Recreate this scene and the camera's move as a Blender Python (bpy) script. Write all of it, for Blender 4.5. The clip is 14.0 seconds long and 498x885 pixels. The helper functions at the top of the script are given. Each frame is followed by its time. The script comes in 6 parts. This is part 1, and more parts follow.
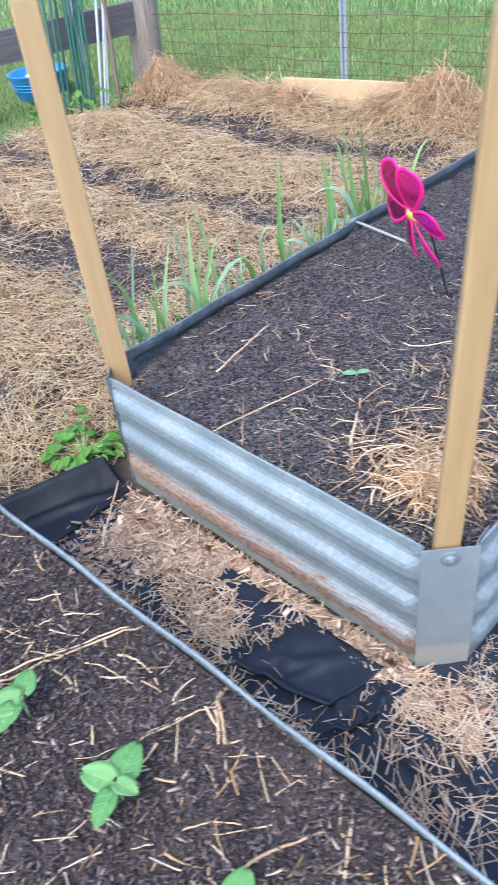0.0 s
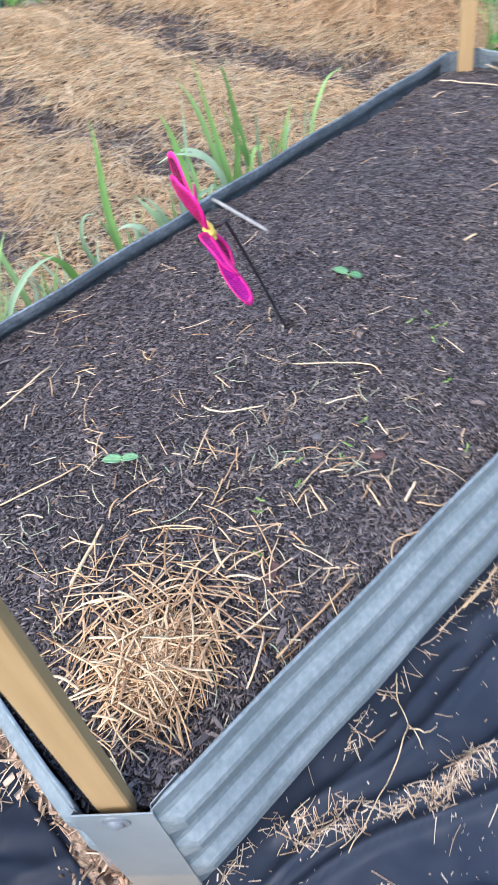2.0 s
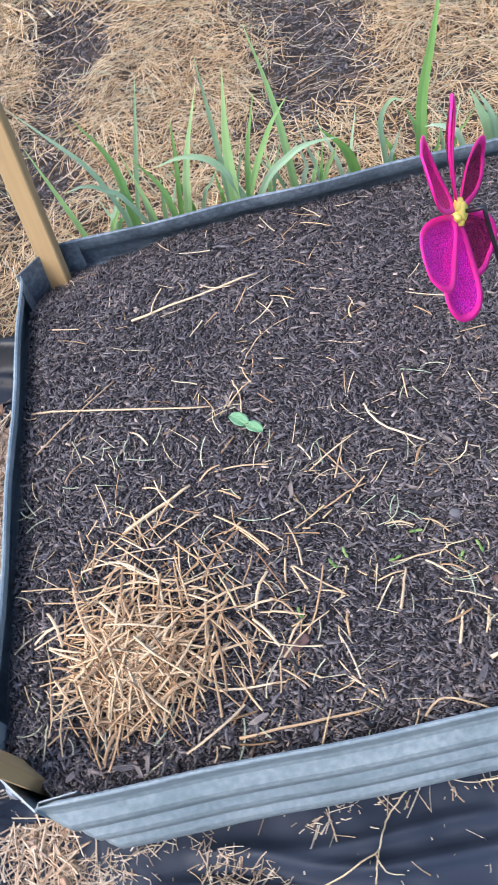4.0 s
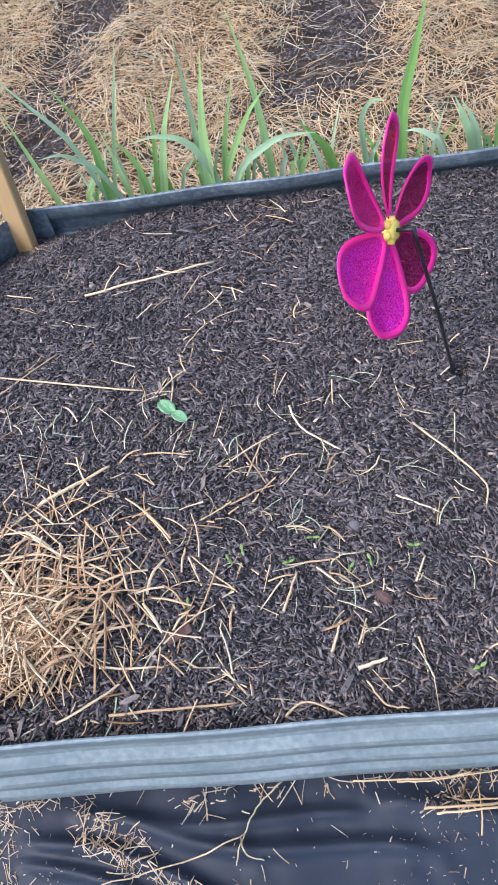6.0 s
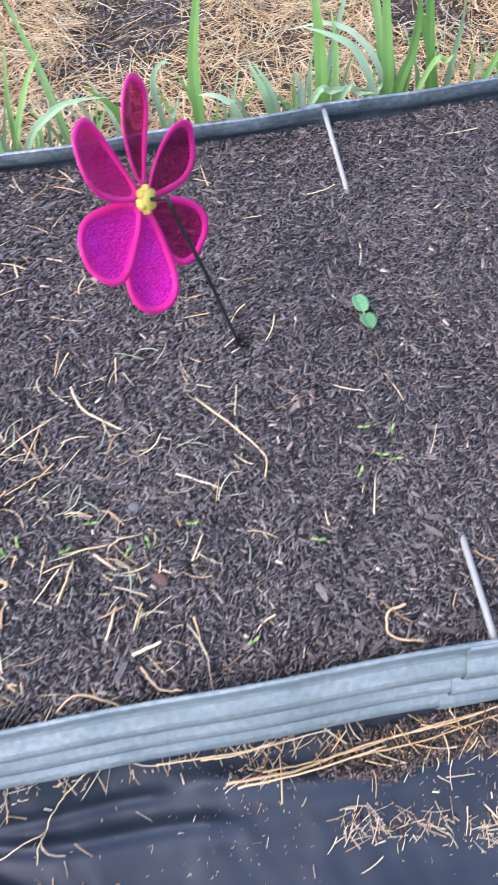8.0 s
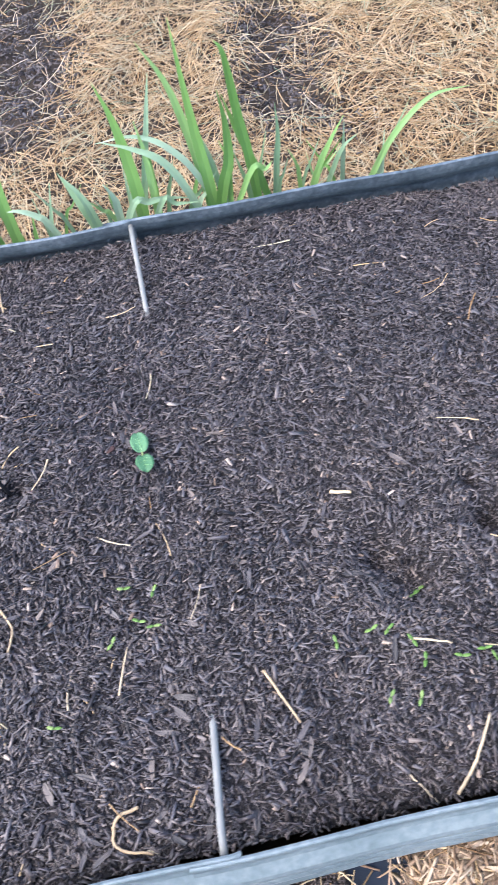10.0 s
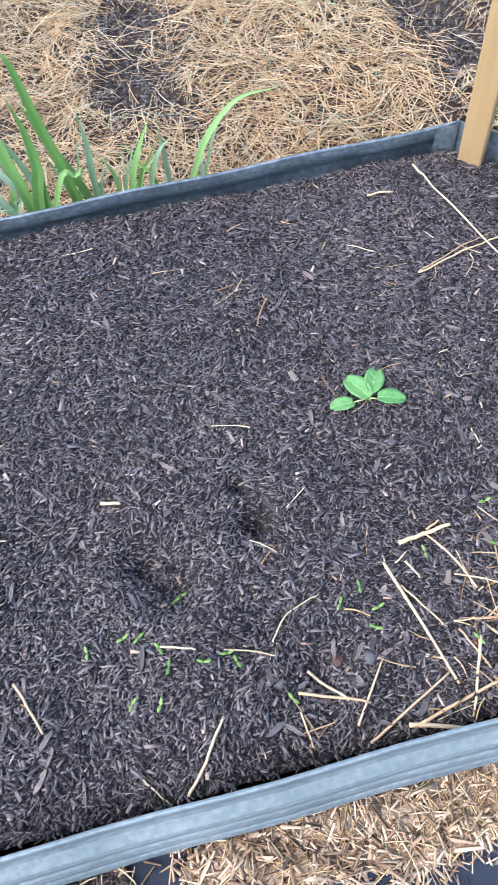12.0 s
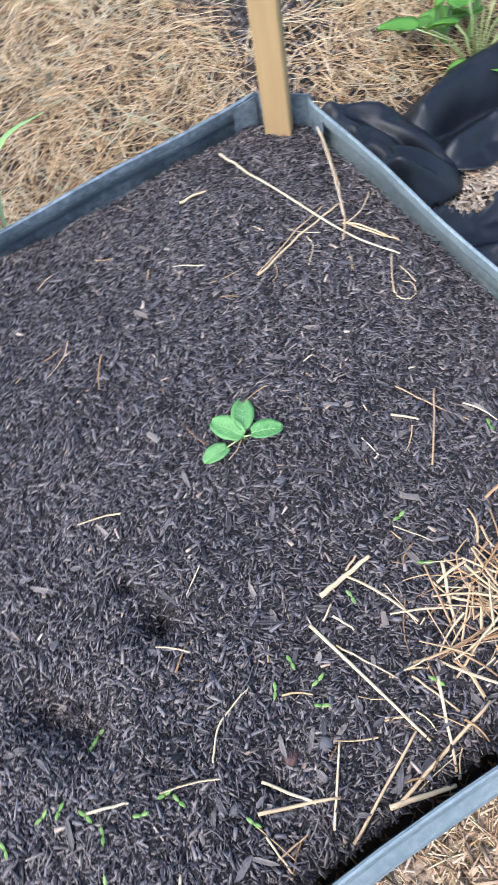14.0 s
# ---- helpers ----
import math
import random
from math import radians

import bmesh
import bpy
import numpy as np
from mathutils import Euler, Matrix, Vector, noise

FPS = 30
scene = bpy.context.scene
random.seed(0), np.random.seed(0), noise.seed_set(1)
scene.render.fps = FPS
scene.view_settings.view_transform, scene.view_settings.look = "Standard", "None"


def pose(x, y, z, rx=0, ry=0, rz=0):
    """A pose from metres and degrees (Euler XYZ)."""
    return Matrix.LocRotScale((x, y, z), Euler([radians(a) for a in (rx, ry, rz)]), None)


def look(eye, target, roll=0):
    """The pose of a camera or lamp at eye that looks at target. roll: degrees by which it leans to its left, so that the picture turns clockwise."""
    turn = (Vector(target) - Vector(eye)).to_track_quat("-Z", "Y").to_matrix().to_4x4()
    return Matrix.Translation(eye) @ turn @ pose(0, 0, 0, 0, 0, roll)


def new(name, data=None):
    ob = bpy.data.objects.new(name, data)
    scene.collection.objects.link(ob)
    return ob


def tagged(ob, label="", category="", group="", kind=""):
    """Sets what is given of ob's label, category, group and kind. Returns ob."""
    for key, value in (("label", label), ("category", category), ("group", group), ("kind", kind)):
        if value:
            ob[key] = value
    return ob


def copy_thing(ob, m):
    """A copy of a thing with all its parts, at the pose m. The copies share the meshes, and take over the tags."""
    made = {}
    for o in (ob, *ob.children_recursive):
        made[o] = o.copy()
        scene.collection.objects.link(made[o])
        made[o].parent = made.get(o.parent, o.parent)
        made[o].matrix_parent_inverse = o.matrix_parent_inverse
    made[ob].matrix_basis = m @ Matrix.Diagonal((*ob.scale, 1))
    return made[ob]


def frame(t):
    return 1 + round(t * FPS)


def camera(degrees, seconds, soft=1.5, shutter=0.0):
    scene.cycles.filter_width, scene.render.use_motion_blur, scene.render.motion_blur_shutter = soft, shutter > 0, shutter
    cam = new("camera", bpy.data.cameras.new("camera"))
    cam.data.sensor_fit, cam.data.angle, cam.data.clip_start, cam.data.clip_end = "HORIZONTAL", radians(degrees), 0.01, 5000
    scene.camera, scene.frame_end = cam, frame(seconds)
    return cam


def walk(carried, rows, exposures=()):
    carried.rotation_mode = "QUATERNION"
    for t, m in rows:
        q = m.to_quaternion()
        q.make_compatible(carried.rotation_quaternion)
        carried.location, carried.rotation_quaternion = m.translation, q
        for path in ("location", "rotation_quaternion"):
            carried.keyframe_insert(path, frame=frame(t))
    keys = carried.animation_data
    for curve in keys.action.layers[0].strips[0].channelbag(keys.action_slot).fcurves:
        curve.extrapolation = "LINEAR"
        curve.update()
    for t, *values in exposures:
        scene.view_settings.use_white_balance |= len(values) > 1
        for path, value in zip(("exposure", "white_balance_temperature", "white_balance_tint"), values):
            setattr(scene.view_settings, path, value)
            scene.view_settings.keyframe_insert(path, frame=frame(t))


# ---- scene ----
cam = camera(36.8, 14.0, soft=1.5, shutter=0.42)
EXPOSURE = 1.66
PATH = [
    (0, (-0.696, -0.348, 1.144), (0.372, 0.82, -0.08), -7.5),
    (0.5, (-0.567, -0.413, 1.154), (0.503, 0.718, -0.1), -9.1),
    (1, (-0.373, -0.401, 1.15), (0.707, 0.672, -0.147), -10.1),
    (1.5, (-0.154, -0.364, 1.134), (0.873, 0.659, -0.243), -10.6),
    (2, (0.034, -0.339, 1.112), (0.858, 0.788, -0.32), -11.5),
    (2.5, (0.148, -0.305, 1.134), (0.668, 0.934, -0.348), -13.6),
    (2.7, (0.187, -0.277, 1.124), (0.578, 0.982, -0.384), -14.5),
    (4.8, (0.505, -0.175, 1.131), (0.34, 0.931, -0.527), -15.5),
    (5, (0.523, -0.182, 1.137), (0.352, 0.924, -0.521), -15.1),
    (5.5, (0.545, -0.17, 1.147), (0.366, 0.926, -0.516), -14.4),
    (6, (0.55, -0.178, 1.145), (0.393, 0.91, -0.526), -13.1),
    (6.5, (0.587, -0.191, 1.137), (0.462, 0.868, -0.555), -12.2),
    (7, (0.62, -0.197, 1.119), (0.562, 0.834, -0.593), -9.7),
    (7.5, (0.662, -0.21, 1.118), (0.685, 0.806, -0.604), -7.0),
    (8, (0.713, -0.172, 1.108), (0.798, 0.828, -0.621), -5.5),
    (8.5, (0.786, -0.064, 1.088), (0.905, 0.921, -0.649), -5.0),
    (8.7, (0.814, -0.032, 1.084), (0.953, 0.957, -0.648), -4.2),
    (10.8, (1.175, -0.108, 1.111), (1.264, 1.008, -0.546), -8.0),
    (11, (1.204, -0.118, 1.11), (1.299, 0.997, -0.548), -8.3),
    (11.5, (1.265, -0.121, 1.115), (1.39, 0.972, -0.555), -7.5),
    (12, (1.304, -0.097, 1.126), (1.463, 0.926, -0.585), -6.0),
    (12.5, (1.365, -0.048, 1.092), (1.526, 0.942, -0.638), -7.8),
    (13, (1.402, 0.001, 1.076), (1.583, 0.939, -0.681), -8.8),
    (13.5, (1.416, 0.027, 1.066), (1.625, 0.93, -0.706), -11.0),
    (14, (1.434, 0.018, 1.052), (1.719, 0.937, -0.701), -16.5),
]
walk(cam, [(t, look(eye, target, roll)) for t, eye, target, roll in PATH], [
    (0.0, EXPOSURE, 5650, 12), (1.5, EXPOSURE, 5700, 12), (2.5, EXPOSURE + 0.06, 6150, 13), (5.5, EXPOSURE - 0.17, 5950, 13), (7.0, EXPOSURE + 0.12, 5950, 14),
    (8.5, EXPOSURE + 0.16, 6050, 16), (11.0, EXPOSURE + 0.12, 5850, 10), (12.5, EXPOSURE + 0.10, 5800, 10), (14.0, EXPOSURE, 5800, 9)])

# ---- light: an overcast sky ----
SUN_UP, SUN_TURN = 52.0, 250.0
world = bpy.data.worlds.new("sky")
scene.world = world
world.use_nodes = True
wn = world.node_tree
sky = wn.nodes.new("ShaderNodeTexSky")
sky.sky_type, sky.sun_disc = "NISHITA", False
sky.sun_elevation, sky.sun_rotation = radians(SUN_UP), radians(SUN_TURN)
sky.air_density, sky.dust_density, sky.ozone_density = 1.0, 3.0, 1.0
wn.nodes["Background"].inputs["Strength"].default_value = 0.15
wn.links.new(sky.outputs["Color"], wn.nodes["Background"].inputs["Color"])
sun = new("sun", bpy.data.lights.new("sun", "SUN"))
sun.data.energy, sun.data.angle, sun.data.color = 0.8, radians(45), (1.0, 0.97, 0.94)
a, e = radians(SUN_TURN), radians(SUN_UP)
sun.matrix_world = look((math.sin(a) * math.cos(e) * 9, math.cos(a) * math.cos(e) * 9, math.sin(e) * 9), (0, 0, 0))


# ---- materials ----
def mk(name, cols, rough=0.7, metal=0.0, scale=30.0, big=4.0, bump=0.3, rand="", stretch=(1, 1, 1), spread=0.35, spec=0.5, bscale=0.0, sheer=0.0):
    """A procedural surface: cols are the stops of its colour; rand: "island" or "object" lets each piece differ."""
    m = bpy.data.materials.new(name)
    m.use_nodes = True
    t = m.node_tree
    n, link = t.nodes, t.links.new
    shader = n["Principled BSDF"]
    co = n.new("ShaderNodeTexCoord")
    mp = n.new("ShaderNodeMapping")
    mp.inputs["Scale"].default_value = stretch
    link(co.outputs["Object"], mp.inputs["Vector"])
    fine, large = n.new("ShaderNodeTexNoise"), n.new("ShaderNodeTexNoise")
    for tex, sc, det in ((fine, scale, 6.0), (large, big, 3.0)):
        tex.inputs["Scale"].default_value, tex.inputs["Detail"].default_value = sc, det
        link(mp.outputs["Vector"], tex.inputs["Vector"])
    mix = n.new("ShaderNodeMath")
    mix.operation = "MULTIPLY_ADD"
    link(fine.outputs["Fac"], mix.inputs[0])
    mix.inputs[1].default_value = spread * 2
    mix.inputs[2].default_value = 0.5 - spread
    second = n.new("ShaderNodeMath")
    second.operation = "MULTIPLY_ADD"
    link(large.outputs["Fac"], second.inputs[0])
    second.inputs[1].default_value = spread * 2
    link(mix.outputs[0], second.inputs[2])
    shift = n.new("ShaderNodeMath")
    shift.operation = "ADD"
    link(second.outputs[0], shift.inputs[0])
    shift.inputs[1].default_value = -spread
    last = shift
    if rand:
        src = n.new("ShaderNodeNewGeometry" if rand == "island" else "ShaderNodeObjectInfo")
        out = src.outputs["Random Per Island" if rand == "island" else "Random"]
        last = n.new("ShaderNodeMath")
        last.operation = "MULTIPLY_ADD"
        link(shift.outputs[0], last.inputs[0])
        last.inputs[1].default_value = 0.3
        half = n.new("ShaderNodeMath")
        half.operation = "MULTIPLY_ADD"
        link(out, half.inputs[0])
        half.inputs[1].default_value, half.inputs[2].default_value = 1.0, -0.15
        link(half.outputs[0], last.inputs[2])
    ramp = n.new("ShaderNodeValToRGB")
    el = ramp.color_ramp.elements
    while len(el) < len(cols):
        el.new(0.5)
    for i, c in enumerate(cols):
        el[i].position = i / max(1, len(cols) - 1)
        el[i].color = (*c, 1)
    link(last.outputs[0], ramp.inputs["Fac"])
    link(ramp.outputs["Color"], shader.inputs["Base Color"])
    shader.inputs["Metallic"].default_value = metal
    shader.inputs["Specular IOR Level"].default_value = spec
    rr = n.new("ShaderNodeMath")
    rr.operation = "MULTIPLY_ADD"
    link(fine.outputs["Fac"], rr.inputs[0])
    rr.inputs[1].default_value, rr.inputs[2].default_value = 0.25, rough - 0.125
    link(rr.outputs[0], shader.inputs["Roughness"])
    if sheer:
        shader.inputs["Transmission Weight"].default_value = sheer
    if bump:
        bp = n.new("ShaderNodeBump")
        bp.inputs["Strength"].default_value, bp.inputs["Distance"].default_value = bump, 0.004
        if bscale:
            bt = n.new("ShaderNodeTexNoise")
            bt.inputs["Scale"].default_value, bt.inputs["Detail"].default_value = bscale, 5.0
            link(mp.outputs["Vector"], bt.inputs["Vector"])
            link(bt.outputs["Fac"], bp.inputs["Height"])
        else:
            link(fine.outputs["Fac"], bp.inputs["Height"])
        link(bp.outputs["Normal"], shader.inputs["Normal"])
    return m


M_SOIL = mk("mulch_soil", [(0.005, 0.004, 0.0042), (0.015, 0.012, 0.0125), (0.034, 0.028, 0.028)], rough=0.9, scale=220, big=7, bump=1.0)
M_SOIL2 = mk("crumbly_brown_soil", [(0.018, 0.0125, 0.012), (0.046, 0.0335, 0.030), (0.086, 0.064, 0.055)], rough=0.9, scale=120, big=9, bump=1.0, bscale=160)
M_CRUMB = mk("soil_crumb", [(0.019, 0.014, 0.0135), (0.038, 0.028, 0.0265), (0.060, 0.047, 0.043), (0.092, 0.072, 0.066), (0.17, 0.132, 0.116)], rough=0.7, scale=140, rand="island", bump=0.4)
M_CHIP = mk("mulch_chip", [(0.0098, 0.0081, 0.0088), (0.032, 0.0248, 0.0242), (0.064, 0.0545, 0.059), (0.108, 0.088, 0.080), (0.127, 0.114, 0.120), (0.215, 0.174, 0.150)], rough=0.46, scale=120, big=9, rand="island", bump=0.3, spec=0.5, spread=0.7)
M_PALECHIP = mk("pale_wood_chip", [(0.15, 0.10, 0.07), (0.26, 0.185, 0.135), (0.38, 0.285, 0.215), (0.50, 0.40, 0.32)], rough=0.8, scale=90, rand="island")
M_PATHCHIP = mk("bleached_path_chip", [(0.27, 0.19, 0.125), (0.40, 0.30, 0.205), (0.50, 0.395, 0.285), (0.58, 0.48, 0.365)], rough=0.8, scale=90, rand="island")
M_GRIT = mk("tan_grit", [(0.14, 0.11, 0.09), (0.24, 0.20, 0.165)], rough=0.8, scale=120, rand="object")
M_SHRED = mk("shredded_leaf_and_bark", [(0.19, 0.115, 0.065), (0.34, 0.225, 0.14), (0.50, 0.36, 0.24), (0.62, 0.485, 0.345)], rough=0.8, scale=90, rand="island")
M_LITTER = mk("trodden_leaf_litter", [(0.085, 0.055, 0.037), (0.23, 0.155, 0.10), (0.42, 0.30, 0.20), (0.58, 0.45, 0.32)], rough=0.9, scale=170, big=22, bump=1.0, spread=0.75)
M_GOLDSTRAW = mk("golden_straw", [(0.22, 0.115, 0.05), (0.40, 0.235, 0.11), (0.52, 0.33, 0.165), (0.59, 0.405, 0.22), (0.63, 0.47, 0.29)], rough=0.6, scale=60, rand="island", bump=0.2)
M_REDLUMP = mk("reddish_bark", [(0.035, 0.018, 0.015), (0.075, 0.036, 0.03), (0.12, 0.062, 0.052)], rough=0.75, scale=120, bump=0.6)
M_STRAW = mk("dry_straw", [(0.195, 0.108, 0.046), (0.41, 0.253, 0.114), (0.56, 0.376, 0.188), (0.62, 0.443, 0.243), (0.67, 0.52, 0.33), (0.46, 0.415, 0.27)], rough=0.6, scale=60, rand="island", bump=0.2)
M_PALESTRAW = mk("bleached_straw", [(0.33, 0.22, 0.135), (0.47, 0.345, 0.22), (0.55, 0.425, 0.29), (0.60, 0.49, 0.35), (0.64, 0.55, 0.42)], rough=0.6, scale=60, rand="island", bump=0.2)
M_GAPSTRAW = mk("dusty_golden_straw", [(0.37, 0.225, 0.125), (0.57, 0.385, 0.235), (0.68, 0.495, 0.325), (0.73, 0.57, 0.40), (0.77, 0.64, 0.48)], rough=0.6, scale=60, rand="island", bump=0.2)
M_STALK = mk("bleached_straw_stalk", [(0.36, 0.235, 0.125), (0.48, 0.34, 0.195), (0.56, 0.42, 0.25), (0.60, 0.49, 0.33)], rough=0.55, scale=45, rand="object", bump=0.25)
M_STRAWGREEN = mk("hay_with_green", [(0.30, 0.26, 0.16), (0.48, 0.38, 0.22), (0.60, 0.49, 0.31), (0.42, 0.43, 0.28), (0.30, 0.38, 0.24)], rough=0.6, scale=60, rand="island", bump=0.2)
M_ZINC = mk("galvanised_steel", [(0.14, 0.178, 0.187), (0.195, 0.235, 0.245), (0.27, 0.31, 0.315)], rough=0.56, metal=0.28, scale=120, big=7, bump=0.15, spread=0.85)
# Darker zinc copy: the shade on inner faces is put into its colour.
M_ZINCSHADED = mk("shaded_zinc", [(0.075, 0.097, 0.112), (0.135, 0.168, 0.19), (0.24, 0.278, 0.30)], rough=0.5, metal=0.35, scale=110, big=12, bump=0.12, spread=0.85)
M_BOLT = mk("bolt_steel", [(0.20, 0.225, 0.24), (0.30, 0.325, 0.345)], rough=0.4, metal=0.5, scale=200, bump=0.1)
M_PINE = mk("pine_stake_wood", [(0.245, 0.155, 0.064), (0.33, 0.22, 0.10), (0.41, 0.295, 0.145)], rough=0.65, scale=26, big=5, bump=0.15, stretch=(3, 3, 0.22), spread=0.45)
M_PINEBOARD = mk("pine_board_wood", [(0.38, 0.255, 0.13), (0.48, 0.345, 0.19), (0.55, 0.41, 0.25)], rough=0.7, scale=20, big=4, bump=0.15, stretch=(3, 0.3, 3))
M_GREYWOOD = mk("weathered_grey_wood", [(0.10, 0.083, 0.066), (0.22, 0.185, 0.15), (0.35, 0.305, 0.255)], rough=0.85, scale=24, big=4, bump=0.6, stretch=(4, 4, 0.3), spread=0.5)
M_RAIL = mk("weathered_rail_wood", [(0.045, 0.040, 0.042), (0.095, 0.088, 0.092), (0.17, 0.155, 0.155)], rough=0.85, scale=24, big=4, bump=0.6, stretch=(0.3, 4, 4), spread=0.5)
M_FABRIC = mk("black_landscape_fabric", [(0.0125, 0.0175, 0.028), (0.018, 0.0245, 0.038), (0.026, 0.034, 0.051)], rough=0.5, scale=30, big=5, bump=0.12, bscale=900, spec=0.22)
M_FABRICCLEAN = mk("clean_black_fabric", [(0.004, 0.0048, 0.0068), (0.007, 0.0082, 0.0115), (0.011, 0.013, 0.0175)], rough=0.42, scale=30, big=5, bump=0.12, bscale=900, spec=0.4)
M_BLADE = mk("grass_blade_green", [(0.19, 0.38, 0.08), (0.27, 0.48, 0.14), (0.36, 0.57, 0.21), (0.46, 0.64, 0.31)], rough=0.5, scale=30, big=8, rand="object", bump=0.15, stretch=(6, 6, 0.4))
M_BLADEPALE = mk("grass_underside_green", [(0.30, 0.46, 0.25), (0.40, 0.56, 0.35), (0.50, 0.64, 0.45)], rough=0.55, scale=30, big=8, rand="object", bump=0.15, stretch=(6, 6, 0.4))
M_LEAFBLUE = mk("bluish_seedling_leaf", [(0.11, 0.27, 0.125), (0.16, 0.35, 0.17), (0.22, 0.42, 0.215)], rough=0.5, scale=90, big=30, bump=0.35, rand="object", spread=0.25)
M_PINECUT = mk("freshly_cut_pine", [(0.26, 0.175, 0.085), (0.32, 0.225, 0.12), (0.38, 0.28, 0.16)], rough=0.75, scale=120, big=9, bump=0.3, stretch=(3, 3, 0.6), spread=0.45)
M_LAWN = mk("lawn_green", [(0.085, 0.15, 0.035), (0.15, 0.23, 0.06), (0.22, 0.30, 0.09), (0.29, 0.355, 0.13), (0.37, 0.385, 0.19)], rough=0.6, scale=5, rand="island", bump=0.0)
M_LEAF = mk("seedling_leaf", [(0.115, 0.30, 0.085), (0.165, 0.37, 0.115), (0.23, 0.44, 0.155)], rough=0.5, scale=90, big=30, bump=0.35, rand="object", spread=0.25)
M_SPROUT = mk("sprout_leaf", [(0.13, 0.27, 0.05), (0.21, 0.35, 0.085), (0.30, 0.42, 0.13)], rough=0.5, scale=120, bump=0.1, rand="object")
M_WEED = mk("weed_leaf", [(0.07, 0.20, 0.02), (0.15, 0.35, 0.05), (0.25, 0.47, 0.09)], rough=0.5, scale=40, rand="island", bump=0.2)
M_VEIN = mk("leaf_vein", [(0.23, 0.45, 0.15), (0.31, 0.53, 0.21)], rough=0.5, scale=200, bump=0.1)
M_STEM = mk("plant_stem", [(0.25, 0.34, 0.12), (0.4, 0.46, 0.2)], rough=0.6, scale=60, bump=0.1)
M_PINK = mk("hot_pink_fabric_edge", [(0.68, 0.006, 0.18), (0.84, 0.013, 0.30)], rough=0.5, scale=300, bump=0.2)
M_YELLOW = mk("yellow_plastic", [(0.62, 0.46, 0.04), (0.8, 0.66, 0.16)], rough=0.4, scale=60, bump=0.05)
M_BLACK = mk("black_plastic", [(0.008, 0.008, 0.009), (0.02, 0.02, 0.022)], rough=0.35, scale=80, bump=0.05)
M_ROD = mk("pale_grey_rod", [(0.20, 0.20, 0.185), (0.31, 0.305, 0.28)], rough=0.6, metal=0.1, scale=60, bump=0.1)
M_GREENSTAKE = mk("green_coated_stake", [(0.012, 0.07, 0.05), (0.03, 0.13, 0.09)], rough=0.4, scale=60, bump=0.1, rand="object")
M_GREYSTAKE = mk("grey_metal_stake", [(0.30, 0.32, 0.35), (0.48, 0.5, 0.53)], rough=0.5, metal=0.4, scale=60, bump=0.1)
M_BROWNSTICK = mk("brown_stick", [(0.10, 0.07, 0.05), (0.2, 0.15, 0.11)], rough=0.8, scale=60, stretch=(3, 3, 0.4))
M_WIRE = mk("rusty_fence_wire", [(0.05, 0.03, 0.018), (0.11, 0.065, 0.035), (0.15, 0.11, 0.07)], rough=0.75, scale=60, bump=0.2)
M_TPOST = mk("grey_fence_post_paint", [(0.22, 0.25, 0.29), (0.36, 0.39, 0.43)], rough=0.6, metal=0.2, scale=60)
M_BLUE = mk("blue_plastic", [(0.02, 0.14, 0.32), (0.045, 0.23, 0.45)], rough=0.35, scale=20, bump=0.05)
M_WHITEPLASTIC = mk("white_plastic", [(0.6, 0.6, 0.6), (0.75, 0.75, 0.75)], rough=0.5, scale=30, bump=0.05)
M_DRYLEAF = mk("dry_leaf", [(0.32, 0.17, 0.10), (0.50, 0.32, 0.205), (0.62, 0.455, 0.32), (0.68, 0.54, 0.41)], rough=0.75, scale=60, rand="island")
M_STONE = mk("small_stone", [(0.06, 0.056, 0.058), (0.12, 0.115, 0.115)], rough=0.8, scale=90, rand="object")


def let_light_through(m, share):
    """Turns a leaf material into a thin one that passes some of the light behind it."""
    t = m.node_tree
    n, link = t.nodes, t.links.new
    shader = n["Principled BSDF"]
    glow = n.new("ShaderNodeBsdfTranslucent")
    link(shader.inputs["Base Color"].links[0].from_socket, glow.inputs["Color"])
    mix = n.new("ShaderNodeMixShader")
    mix.inputs["Fac"].default_value = share
    link(shader.outputs[0], mix.inputs[1])
    link(glow.outputs[0], mix.inputs[2])
    link(mix.outputs[0], n["Material Output"].inputs["Surface"])


for thin in (M_BLADE, M_BLADEPALE, M_LEAF, M_LEAFBLUE, M_WEED, M_SPROUT, M_LAWN):
    let_light_through(thin, 0.3)


def web_material(name, cols, low, high):
    """Sheer mesh cloth: a fine open weave, silky where it faces the sky."""
    m = mk(name, cols, rough=0.34, metal=0.5, scale=520, big=24, bump=0.9, spread=0.7)
    t = m.node_tree
    n, link = t.nodes, t.links.new
    shader = n["Principled BSDF"]
    clear = n.new("ShaderNodeBsdfTransparent")
    clear.inputs["Color"].default_value = (0.75, 0.10, 0.30, 1)
    mix = n.new("ShaderNodeMixShader")
    weave = n.new("ShaderNodeTexNoise")
    weave.inputs["Scale"].default_value, weave.inputs["Detail"].default_value = 560.0, 2.0
    co = n.new("ShaderNodeTexCoord")
    link(co.outputs["Object"], weave.inputs["Vector"])
    hole = n.new("ShaderNodeValToRGB")
    hole.color_ramp.elements[0].position, hole.color_ramp.elements[0].color = 0.40, (low, low, low, 1)
    hole.color_ramp.elements[1].position, hole.color_ramp.elements[1].color = 0.60, (high, high, high, 1)
    link(weave.outputs["Fac"], hole.inputs["Fac"])
    link(hole.outputs["Color"], mix.inputs["Fac"])
    link(clear.outputs[0], mix.inputs[1])
    link(shader.outputs[0], mix.inputs[2])
    link(mix.outputs[0], n["Material Output"].inputs["Surface"])
    return m


